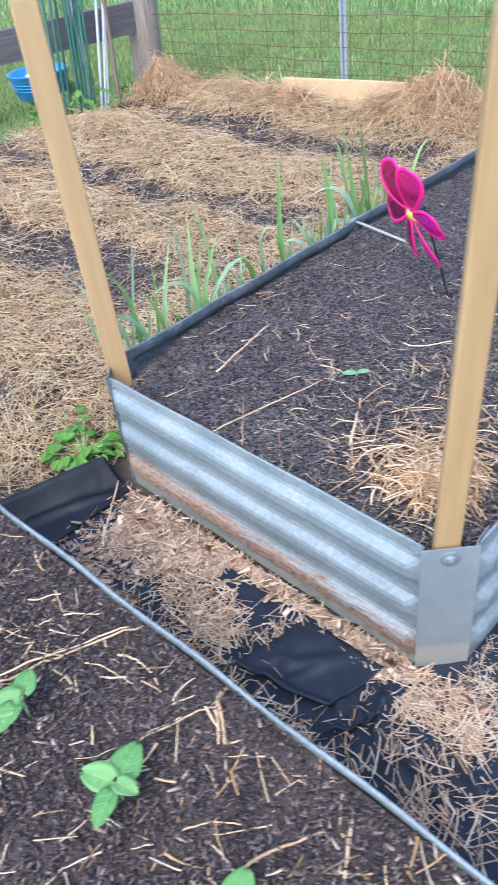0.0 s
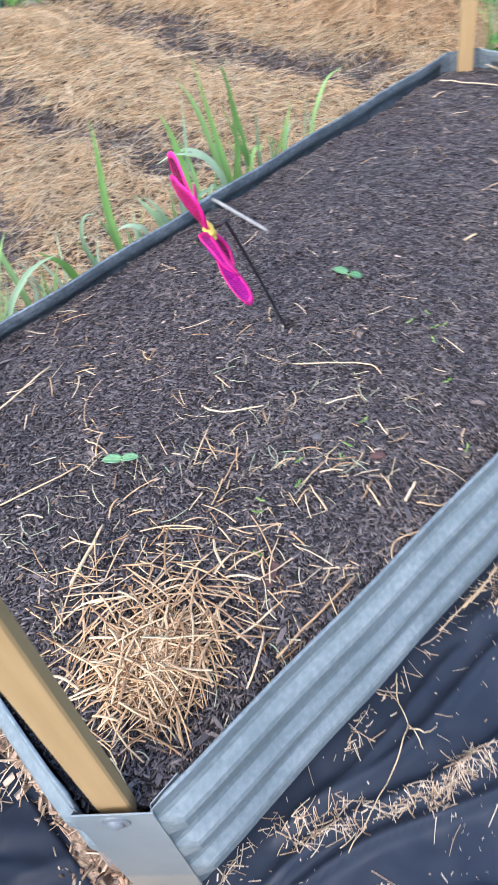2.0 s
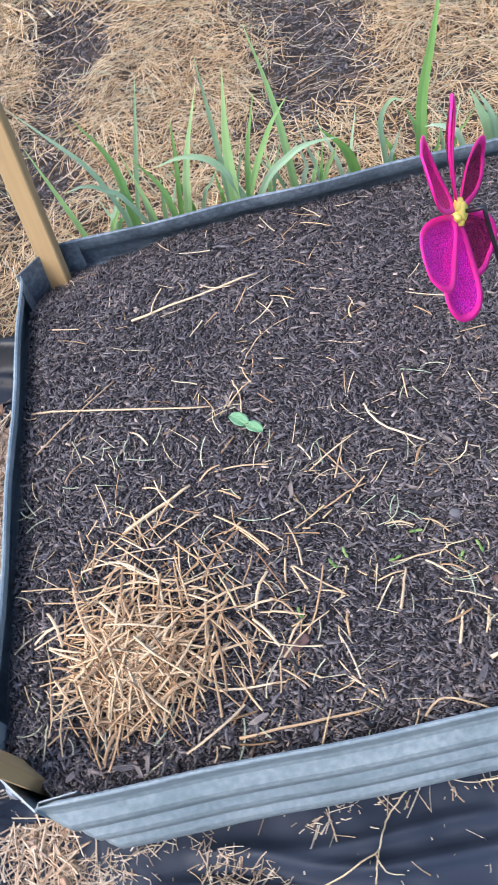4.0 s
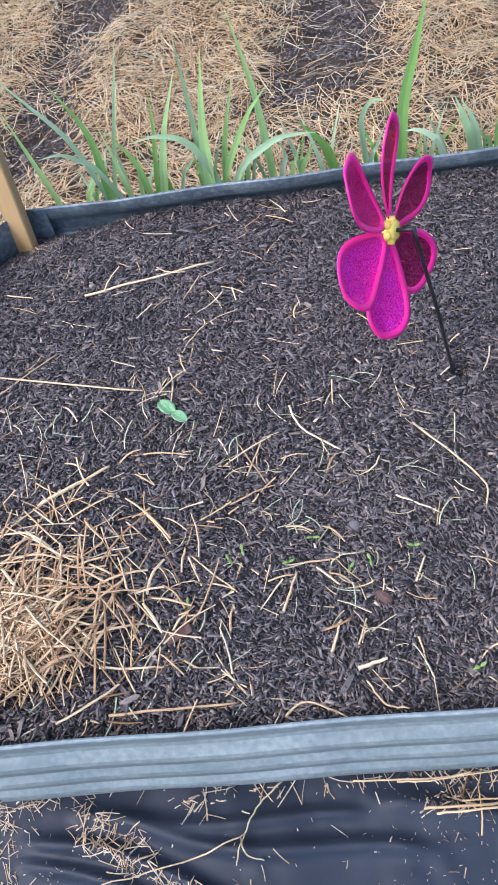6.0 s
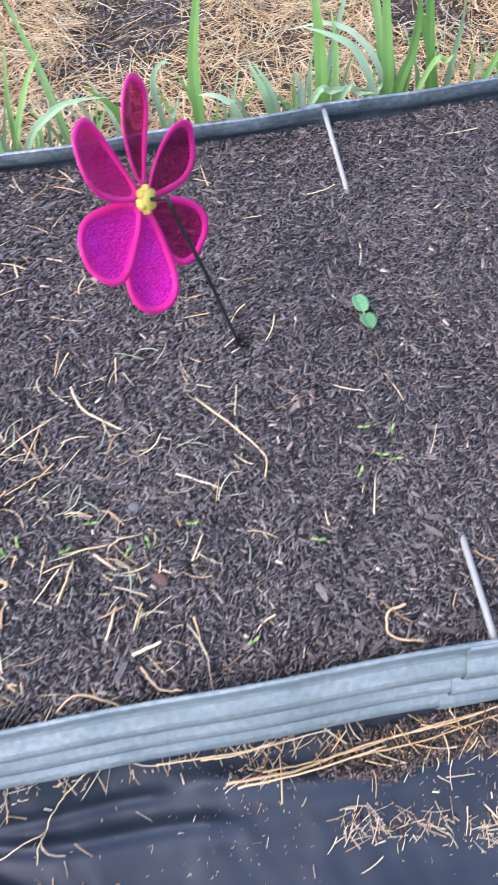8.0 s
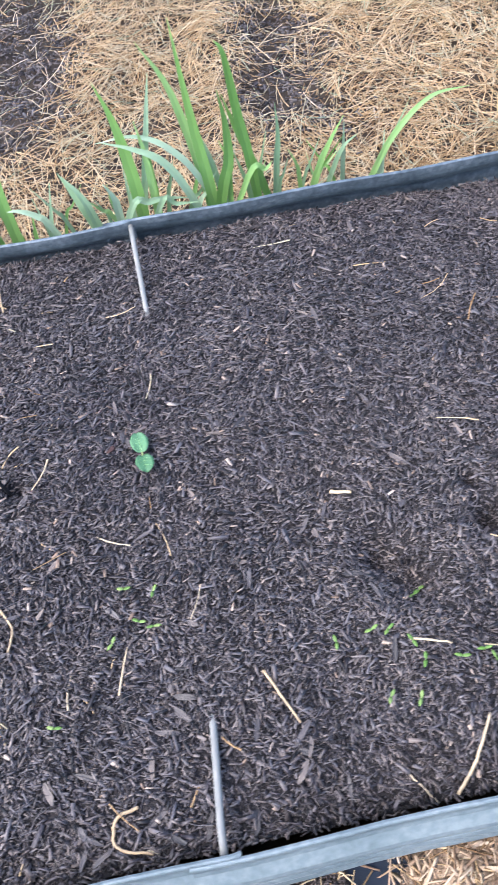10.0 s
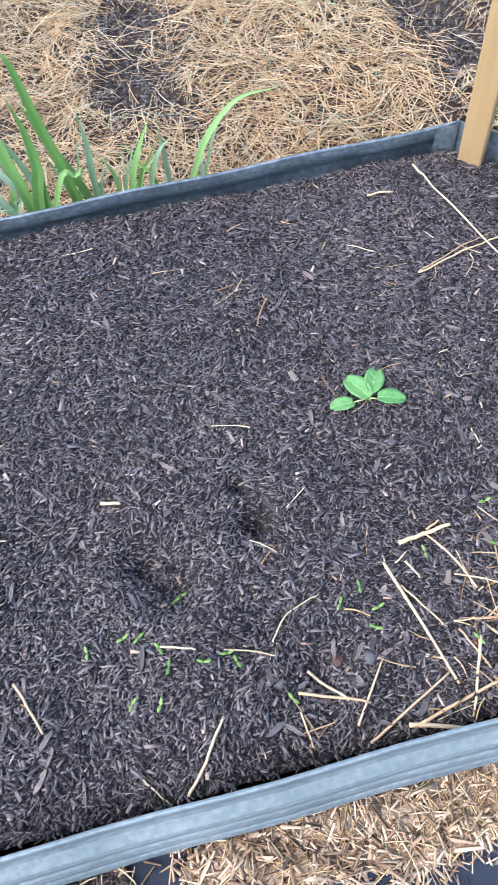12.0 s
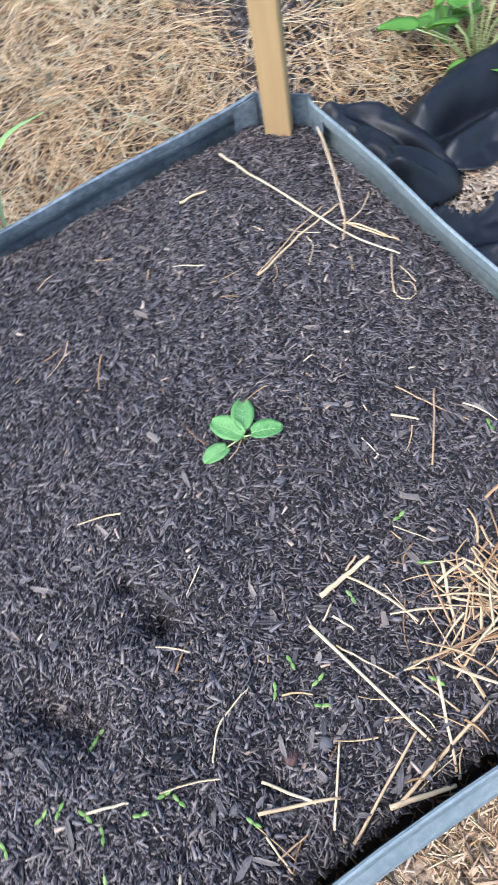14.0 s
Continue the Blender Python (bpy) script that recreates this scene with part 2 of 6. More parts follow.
M_MESHPINK = web_material("violet_mesh_cloth", [(0.78, 0.006, 0.34), (0.96, 0.014, 0.52), (0.95, 0.04, 0.80)], 0.42, 1.0)
M_MESHCRIMSON = web_material("crimson_mesh_cloth", [(0.50, 0.008, 0.13), (0.72, 0.016, 0.25), (0.80, 0.04, 0.36)], 0.5, 0.9)
M_MESHMAROON = web_material("maroon_mesh_cloth", [(0.17, 0.003, 0.05), (0.30, 0.006, 0.10), (0.41, 0.012, 0.18)], 0.30, 0.8)


def rust_panel_material():
    """Galvanised sheet with a rust stain along its lower ridge and a pale dirt line at the foot."""
    m = mk("rust_stained_zinc", [(0.17, 0.212, 0.222), (0.225, 0.272, 0.282), (0.30, 0.346, 0.352)], rough=0.56, metal=0.28, scale=120, big=7, bump=0.15, spread=0.85)
    t = m.node_tree
    n, link = t.nodes, t.links.new
    shader = n["Principled BSDF"]
    base = shader.inputs["Base Color"].links[0].from_socket
    co = n.new("ShaderNodeTexCoord")
    sep = n.new("ShaderNodeSeparateXYZ")
    link(co.outputs["Object"], sep.inputs[0])
    no = n.new("ShaderNodeTexNoise")
    no.inputs["Scale"].default_value, no.inputs["Detail"].default_value = 14.0, 8.0
    add = n.new("ShaderNodeMath")
    add.operation = "MULTIPLY_ADD"
    link(no.outputs["Fac"], add.inputs[0])
    add.inputs[1].default_value = 0.11
    rise = n.new("ShaderNodeMath")
    rise.operation = "MULTIPLY_ADD"
    link(sep.outputs["Y"], rise.inputs[0])
    rise.inputs[1].default_value = -0.028
    link(sep.outputs["Z"], rise.inputs[2])
    lift = n.new("ShaderNodeMath")
    lift.operation = "ADD"
    lift.inputs[1].default_value = 0.014
    link(rise.outputs[0], lift.inputs[0])
    link(lift.outputs[0], add.inputs[2])
    band = n.new("ShaderNodeValToRGB")
    el = band.color_ramp.elements
    el.new(0.5), el.new(0.5)
    for i, (p, v) in enumerate(((0.088, 0.0), (0.102, 0.80), (0.142, 0.9), (0.156, 0.0))):
        el[i].position, el[i].color = p, (v, v, v, 1)
    link(add.outputs[0], band.inputs["Fac"])
    rust = n.new("ShaderNodeValToRGB")
    re = rust.color_ramp.elements
    re[0].color, re[1].color = (0.08, 0.038, 0.022, 1), (0.36, 0.215, 0.125, 1)
    re[0].position, re[1].position = 0.35, 0.65
    n2 = n.new("ShaderNodeTexNoise")
    n2.inputs["Scale"].default_value, n2.inputs["Detail"].default_value = 60.0, 6.0
    link(n2.outputs["Fac"], rust.inputs["Fac"])
    mx = n.new("ShaderNodeMixRGB")
    link(band.outputs["Color"], mx.inputs["Fac"])
    link(base, mx.inputs["Color1"])
    link(rust.outputs["Color"], mx.inputs["Color2"])
    foot = n.new("ShaderNodeValToRGB")
    fe = foot.color_ramp.elements
    fe[0].position, fe[0].color = 0.07, (0.8, 0.8, 0.8, 1)
    fe[1].position, fe[1].color = 0.095, (0, 0, 0, 1)
    link(add.outputs[0], foot.inputs["Fac"])
    my = n.new("ShaderNodeMixRGB")
    link(foot.outputs["Color"], my.inputs["Fac"])
    link(mx.outputs["Color"], my.inputs["Color1"])
    my.inputs["Color2"].default_value = (0.36, 0.36, 0.30, 1)
    link(my.outputs["Color"], shader.inputs["Base Color"])
    inv = n.new("ShaderNodeMath")
    inv.operation = "MULTIPLY_ADD"
    link(band.outputs["Color"], inv.inputs[0])
    inv.inputs[1].default_value, inv.inputs[2].default_value = -0.33, 0.35
    link(inv.outputs[0], shader.inputs["Metallic"])
    return m


M_RUSTZINC = rust_panel_material()


# ---- mesh helpers ----
def smooth(me):
    me.polygons.foreach_set("use_smooth", [True] * len(me.polygons))
    return me


def part(name, bm, material, parent=None, label="", soft=False):
    me = bpy.data.meshes.new(name)
    bmesh.ops.recalc_face_normals(bm, faces=bm.faces)
    bm.to_mesh(me)
    bm.free()
    me.materials.append(material)
    if soft:
        smooth(me)
    ob = new(name, me)
    if parent:
        ob.parent = parent
    if label:
        ob["label"] = label
    return ob


def raw(name, verts, faces, material, parent=None, soft=False):
    """One mesh from numpy arrays; all faces have the same number of corners."""
    verts, faces = np.asarray(verts, np.float32), np.asarray(faces, np.int32)
    me = bpy.data.meshes.new(name)
    k = faces.shape[1]
    me.vertices.add(len(verts))
    me.vertices.foreach_set("co", verts.ravel())
    me.loops.add(faces.size)
    me.loops.foreach_set("vertex_index", faces.ravel())
    me.polygons.add(len(faces))
    me.polygons.foreach_set("loop_start", np.arange(0, faces.size, k, dtype=np.int32))
    me.update(calc_edges=True)
    me.validate()
    me.materials.append(material)
    if soft:
        smooth(me)
    ob = new(name, me)
    if parent:
        ob.parent = parent
    return ob


def empty(name, at=(0, 0, 0)):
    ob = new(name)
    ob.location = at
    ob.empty_display_size = 0.05
    return ob


def box(bm, x0, x1, y0, y1, z0, z1, bevel=0.0, m=None):
    r = bmesh.ops.create_cube(bm, size=1.0)
    vs = r["verts"]
    for v in vs:
        v.co = Vector(((x0 + x1) / 2 + v.co.x * (x1 - x0), (y0 + y1) / 2 + v.co.y * (y1 - y0), (z0 + z1) / 2 + v.co.z * (z1 - z0)))
    if bevel:
        es = list({e for v in vs for e in v.link_edges})
        r = bmesh.ops.bevel(bm, geom=es, offset=bevel, segments=2, affect="EDGES", profile=0.7)
        vs = list({v for f in r["faces"] for v in f.verts} | {v for v in vs if v.is_valid})
    if m is not None:
        bmesh.ops.transform(bm, matrix=m, verts=vs)
    return bm


def tube(bm, points, radii, sides=8, cap=True):
    """A tapered tube along points."""
    rings = []
    n = len(points)
    pts = [Vector(p) for p in points]
    ref = Vector((0.3, 0.2, 0.93))
    for i, p in enumerate(pts):
        d = (pts[min(i + 1, n - 1)] - pts[max(i - 1, 0)]).normalized()
        u = d.cross(ref if abs(d.dot(ref)) < 0.95 else Vector((1, 0, 0))).normalized()
        v = d.cross(u)
        r = radii[i] if hasattr(radii, "__len__") else radii
        rings.append([bm.verts.new(p + (u * math.cos(k * math.tau / sides) + v * math.sin(k * math.tau / sides)) * r) for k in range(sides)])
    for a, b in zip(rings, rings[1:]):
        for k in range(sides):
            bm.faces.new((a[k], a[(k + 1) % sides], b[(k + 1) % sides], b[k]))
    if cap:
        bm.faces.new(rings[0][::-1])
        bm.faces.new(rings[-1])
    return bm


def disc(bm, at, normal, radius, depth, sides=16, crown=0.0):
    """A short round head: a disc with a bevelled, slightly domed face."""
    nrm = Vector(normal).normalized()
    c = Vector(at)
    tube(bm, [c, c + nrm * depth * 0.7, c + nrm * depth, c + nrm * (depth + crown)], [radius, radius, radius * 0.8, radius * 0.25], sides)
    return bm




def fbm(x, y, scale, seed=0.0):
    """Smooth noise in about -1..1 for arrays, from a few turned sine waves."""
    out = np.zeros_like(np.asarray(x, float))
    amp, tot = 1.0, 0.0
    for i in range(5):
        a = 1.3 * i + seed
        u = (x * math.cos(a) + y * math.sin(a)) * scale
        v = (-x * math.sin(a) + y * math.cos(a)) * scale
        out += amp * np.sin(u + 1.7 * np.sin(v * 0.8 + seed * 2.1) + seed) * np.cos(v * 1.1 + 0.9 * np.sin(u * 0.7) + a)
        tot += amp
        amp *= 0.6
        scale *= 1.9
    return out / tot * 1.6


def strands(name, xy, zfun, length, width, material, parent=None, tilt=0.25, lift=0.01, bend=0.25, seg=3, angles=None, seed=1, flow=0.0, flat=0.24):
    """Loose stalks: three-sided, flattened and bent, lying on the height zfun(x, y)."""
    r = np.random.default_rng(seed)
    n = len(xy)
    L = r.uniform(*length, n) * r.uniform(0.6, 1.0, n)
    W = r.uniform(*width, n)
    az = r.uniform(0, math.tau, n) if angles is None else angles
    if flow:
        az = fbm(xy[:, 0], xy[:, 1], flow, 0.9) * 2.6 + r.normal(0, 0.75, n)
    slope = r.normal(0, tilt, n)
    lifts = r.uniform(0, 1, n) ** 1.5 * lift
    curve = r.normal(0, bend, n)
    s = np.linspace(-0.5, 0.5, seg + 1)
    d = np.stack([np.cos(az), np.sin(az)], 1)
    p = np.stack([-d[:, 1], d[:, 0]], 1)
    along = s[None, :] * L[:, None]
    side = curve[:, None] * L[:, None] * (s[None, :] ** 2 - 0.12)
    cx = xy[:, 0:1] + d[:, 0:1] * along + p[:, 0:1] * side
    cy = xy[:, 1:2] + d[:, 1:2] * along + p[:, 1:2] * side
    cz = zfun(cx, cy) + lifts[:, None] + np.abs(slope)[:, None] * 0.35 * L[:, None] + slope[:, None] * along * 0.7 + W[:, None] * 0.5
    low = zfun(cx, cy) + W[:, None] * 0.3
    cz = np.maximum(cz, low)
    taper = 1.0 - 0.35 * (s + 0.5)
    ang = r.uniform(0, math.tau, n)
    verts = np.zeros((n, seg + 1, 3, 3))
    for k in range(3):
        o = ang + k * math.tau / 3
        ox = np.cos(o)[:, None] * W[:, None] * 0.6 * taper
        oz = np.sin(o)[:, None] * W[:, None] * flat * taper
        verts[:, :, k, 0] = cx + p[:, 0:1] * ox
        verts[:, :, k, 1] = cy + p[:, 1:2] * ox
        verts[:, :, k, 2] = cz + oz
    base = (np.arange(n) * (seg + 1) * 3)[:, None]
    quads = []
    for i in range(seg):
        for k in range(3):
            quads.append([i * 3 + k, i * 3 + (k + 1) % 3, (i + 1) * 3 + (k + 1) % 3, (i + 1) * 3 + k])
    faces = (base[:, :, None] + np.array(quads)[None]).reshape(-1, 4)
    return raw(name, verts.reshape(-1, 3), faces, material, parent)


def flakes(name, xy, zfun, length, width, thick, material, parent=None, tilt=0.25, lift=0.004, seed=1, az=None):
    """Loose chips: small wedge-ended slabs lying on the height zfun(x, y)."""
    r = np.random.default_rng(seed)
    n = len(xy)
    L, W, T = r.uniform(*length, n), r.uniform(*width, n), r.uniform(*thick, n)
    W = np.minimum(W, L * 0.7)
    az = r.uniform(0, math.tau, n) if az is None else az
    t1, t2 = r.normal(0, tilt, n), r.normal(0, tilt, n)
    d = np.stack([np.cos(az), np.sin(az), t1], 1)
    d /= np.linalg.norm(d, axis=1)[:, None]
    p = np.stack([-np.sin(az), np.cos(az), t2], 1)
    p -= d * (p * d).sum(1)[:, None]
    p /= np.linalg.norm(p, axis=1)[:, None]
    u = np.cross(d, p)
    c = np.stack([xy[:, 0], xy[:, 1], zfun(xy[:, 0], xy[:, 1]) + T * 0.5 + r.uniform(0, 1, n) ** 2 * lift], 1)
    verts = np.zeros((n, 8, 3))
    i = 0
    for sx in (-1, 1):
        for sy in (-1, 1):
            for sz in (-1, 1):
                pinch = r.uniform(0.15, 1.0, n)
                verts[:, i] = c + d * (sx * L * 0.5 * r.uniform(0.75, 1.0, n))[:, None] + p * (sy * W * 0.5 * pinch)[:, None] + u * (sz * T * 0.5)[:, None]
                i += 1
    q = np.array([[0, 1, 3, 2], [4, 6, 7, 5], [0, 4, 5, 1], [2, 3, 7, 6], [0, 2, 6, 4], [1, 5, 7, 3]])
    faces = ((np.arange(n) * 8)[:, None, None] + q[None]).reshape(-1, 4)
    return raw(name, verts.reshape(-1, 3), faces, material, parent)


def swirl(xy, seed, loose=0.75):
    """Headings for chips that lie in loose, wavy drifts."""
    r = np.random.default_rng(seed)
    x, y = xy[:, 0], xy[:, 1]
    return 2.6 * fbm(x, y, 5.0, 0.3) + 1.3 * fbm(x, y, 16.0, 1.7) + r.normal(0, loose, len(xy)) + np.where(r.random(len(xy)) < 0.22, 1.4, 0.0)


def scatter(n, x0, x1, y0, y1, keep=None, seed=1):
    r = np.random.default_rng(seed)
    xy = np.stack([r.uniform(x0, x1, n), r.uniform(y0, y1, n)], 1)
    if keep is not None:
        xy = xy[r.uniform(0, 1, n) < keep(xy[:, 0], xy[:, 1])]
    return xy


# ---- sizes of the place ----
L, W, H, C = 1.942, 0.92, 0.30, 0.062   # bed length, width, height, corner chamfer
SOIL = 0.264
SKEW = 0.022   # how far the near end panel leans in at its back corner
BED2_X, BED2_Y0, BED2_Y1 = -0.345, -0.95, 0.97   # the second bed's rim and its ends
ROW_X = (-0.70, 0.03, 0.66, 1.38, 2.20)   # dark planting rows
POST1, POST2 = Vector((2.69, 3.85, 0)), Vector((2.96, 1.115, 0))


def row_gap(x, y):
    """1 in the middle of a dark planting row, 0 between rows; ragged and broken along its length."""
    g = np.zeros_like(x)
    for i, rx in enumerate(ROW_X):
        c = rx + 0.05 * np.sin(y * 2.1 + i * 1.7) + 0.03 * np.sin(y * 6.3 + i) + 0.02 * fbm(x, y, 14.0, 0.6 + i)
        wide = (0.155, 0.105, 0.15, 0.115, 0.13)[i] + 0.03 * np.sin(y * 5.0 + 2 * i) + 0.03 * fbm(x, y, 8.0, 1.9 + i)
        start = np.clip((y - (1.16, 1.30, 1.40, 1.34, 1.10)[i]) / 0.15, 0, 1)
        g = np.maximum(g, start * np.exp(-(((x - c) / np.maximum(wide, 0.03)) ** 4)))
    patchy = np.clip(0.75 + 0.6 * fbm(x, y, 7.0, 4.4), 0, 1)
    return g * patchy


def ground_z(x, y):
    x, y = np.asarray(x, float), np.asarray(y, float)
    z = 0.006 * fbm(x, y, 6.0, 0.4)
    back = np.clip((y - 1.0) / 0.35, 0, 1) * np.clip((3.9 - y) / 0.5, 0, 1) * np.clip((2.85 - x + (1.11 - y) * 0.1) / 0.25, 0, 1)
    mound = back * (0.022 * (1 - row_gap(x, y)) + 0.014 * fbm(x, y, 7.0, 2.0) + 0.008 * fbm(x, y, 19.0, 1.0))
    pile = 0.05 * np.exp(-(((x - 2.62) / 0.20) ** 2)) * np.clip((y - 1.25) / 0.25, 0, 1) * np.clip((3.8 - y) / 0.3, 0, 1)
    pile += 0.15 * np.exp(-(((x - 2.70) / 0.15) ** 2 + ((y - 1.66) / 0.20) ** 2))
    pile += 0.16 * np.exp(-(((x - 2.52) / 0.13) ** 2 + ((y - 3.52) / 0.15) ** 2))
    pile += 0.06 * np.exp(-(((x - 1.85) / 0.22) ** 2 + ((y - 3.30) / 0.25) ** 2))
    pile += 0.05 * np.exp(-(((x - 2.60) / 0.12) ** 2 + ((y - 2.95) / 0.25) ** 2))
    far = np.clip((np.hypot(x - 1, y - 1) - 6) / 30, 0, 1)
    return z + mound + pile + far * 0.5 * fbm(x, y, 0.11, 1.0)


def soil_z(x, y):
    """The mulch surface inside the raised bed."""
    x, y = np.asarray(x, float), np.asarray(y, float)
    z = SOIL + 0.006 * fbm(x, y, 7.0, 1.1) + 0.003 * fbm(x, y, 30.0, 0.3)
    z -= 0.030 * np.exp(-y / 0.018) * np.clip((x - 1.0) / 0.15, 0, 1)
    z -= 0.012 * np.exp(-y / 0.02)
    z -= 0.013 * np.exp(-(W - y) / 0.05) * (np.clip((x - 1.2) / 0.4, 0, 1) + 0.6 * np.clip((0.30 - x) / 0.2, 0, 1))
    z -= 0.012 * np.exp(-(L - x) / 0.08)
    z -= 0.030 * np.exp(-(((x - 0.06) / 0.055) ** 2 + ((y - 0.875) / 0.055) ** 2)) + 0.016 * np.exp(-(((x - 0.16) / 0.09) ** 2 + ((y - 0.91) / 0.025) ** 2)) + 0.014 * np.exp(-((x - SKEW) / 0.02) ** 2) * np.clip(y / 0.4 - 0.6, 0, 1)
    for hx, hy, hr, hd in ((1.364, 0.306, 0.022, 0.046), (1.247, 0.251, 0.032, 0.042), (1.213, 0.288, 0.026, 0.038), (1.353, 0.36, 0.013, 0.022), (0.779, 0.475, 0.013, 0.022), (1.387, 0.104, 0.020, 0.020), (1.566, 0.451, 0.03, 0.008)):
        z -= hd * np.exp(-(((x - hx) ** 2 + (y - hy) ** 2) / hr ** 2))
    return z


def in_bed(x, y):
    """1 inside the bed's chamfered outline."""
    cx, cy = np.minimum(x - SKEW * y / W, L - x), np.minimum(y, W - y)
    return ((cx + cy > C + 0.022) & (cx > 0.012) & (cy > 0.012)).astype(float)


def soil2_z(x, y):
    x, y = np.asarray(x, float), np.asarray(y, float)
    return 0.287 + 0.006 * fbm(x, y, 6.0, 3.1) * np.clip((BED2_X - x) / 0.06, 0, 1) + (0.004 * fbm(x, y, 30.0, 0.9) + 0.003 * fbm(x, y, 75.0, 2.9)) * np.clip((BED2_X - x) / 0.03, 0, 1)


# ---- ground: one sheet from the garden to the horizon ----
def spread_axis(lo, hi, step, far):
    mid = np.arange(lo, hi + step / 2, step)
    out = [step]
    while sum(out) < far:
        out.append(out[-1] * 1.28)
    o = np.cumsum(out)
    return np.concatenate([lo - o[::-1], mid, hi + o])


def sheet(name, xs, ys, zfun, material, parent=None, keep=None):
    gx, gy = np.meshgrid(xs, ys, indexing="ij")
    v = np.stack([gx, gy, zfun(gx, gy)], -1).reshape(-1, 3)
    a = np.arange(len(xs) * len(ys)).reshape(len(xs), len(ys))
    f = np.stack([a[:-1, :-1], a[1:, :-1], a[1:, 1:], a[:-1, 1:]], -1).reshape(-1, 4)
    if keep is not None:
        mid = v[f].mean(1)
        f = f[keep(mid[:, 0], mid[:, 1]) > 0.5]
    return raw(name, v, f, material, parent, soft=True)


def ground_material():
    """Bare earth in the garden; green turf beyond the fence line."""
    m = mk("ground_earth_and_turf", [(0.018, 0.013, 0.010), (0.05, 0.036, 0.025), (0.10, 0.07, 0.045)], rough=0.9, scale=60, big=3, bump=0.8)
    t = m.node_tree
    n, link = t.nodes, t.links.new
    shader = n["Principled BSDF"]
    base = shader.inputs["Base Color"].links[0].from_socket
    geo = n.new("ShaderNodeNewGeometry")
    sep = n.new("ShaderNodeSeparateXYZ")
    link(geo.outputs["Position"], sep.inputs[0])
    east = n.new("ShaderNodeMath")
    east.operation = "MULTIPLY_ADD"
    link(sep.outputs["Y"], east.inputs[0])
    east.inputs[1].default_value = 0.101
    link(sep.outputs["X"], east.inputs[2])
    e2 = n.new("ShaderNodeMath")
    e2.operation = "GREATER_THAN"
    link(east.outputs[0], e2.inputs[0])
    e2.inputs[1].default_value = 3.04
    n2 = n.new("ShaderNodeMath")
    n2.operation = "GREATER_THAN"
    link(sep.outputs["Y"], n2.inputs[0])
    n2.inputs[1].default_value = 3.87
    mx = n.new("ShaderNodeMath")
    mx.operation = "MAXIMUM"
    link(e2.outputs[0], mx.inputs[0])
    edge = n2
    for axis, limit in (("Y", -2.0), ("X", -2.4)):
        low, both = n.new("ShaderNodeMath"), n.new("ShaderNodeMath")
        low.operation, both.operation = "LESS_THAN", "MAXIMUM"
        link(sep.outputs[axis], low.inputs[0])
        low.inputs[1].default_value = limit
        link(low.outputs[0], both.inputs[0])
        link(edge.outputs[0], both.inputs[1])
        edge = both
    link(edge.outputs[0], mx.inputs[1])
    gn = n.new("ShaderNodeTexNoise")
    gn.inputs["Scale"].default_value, gn.inputs["Detail"].default_value = 7.0, 8.0
    link(geo.outputs["Position"], gn.inputs["Vector"])
    gr = n.new("ShaderNodeValToRGB")
    gr.color_ramp.elements[0].position, gr.color_ramp.elements[0].color = 0.3, (0.035, 0.08, 0.016, 1)
    gr.color_ramp.elements[1].position, gr.color_ramp.elements[1].color = 0.7, (0.12, 0.22, 0.05, 1)
    link(gn.outputs["Fac"], gr.inputs["Fac"])
    mix = n.new("ShaderNodeMixRGB")
    link(mx.outputs[0], mix.inputs["Fac"])
    link(base, mix.inputs["Color1"])
    link(gr.outputs["Color"], mix.inputs["Color2"])
    link(mix.outputs["Color"], shader.inputs["Base Color"])
    return m


ground = sheet("ground", spread_axis(-1.6, 3.4, 0.035, 400), spread_axis(-1.6, 4.4, 0.035, 400), ground_z, ground_material())
tagged(ground, "dark garden earth turning to green lawn beyond the fence", "ground", kind="structure")

# ---- raised beds ----
PROFILE = [(0.300, 0.0), (0.276, 0.0005), (0.257, 0.0165), (0.232, 0.0165), (0.214, 0.001), (0.187, 0.0), (0.169, 0.0165), (0.146, 0.0165),
           (0.128, 0.001), (0.100, 0.0), (0.082, 0.0165), (0.058, 0.0165), (0.040, 0.001), (0.004, 0.0)]


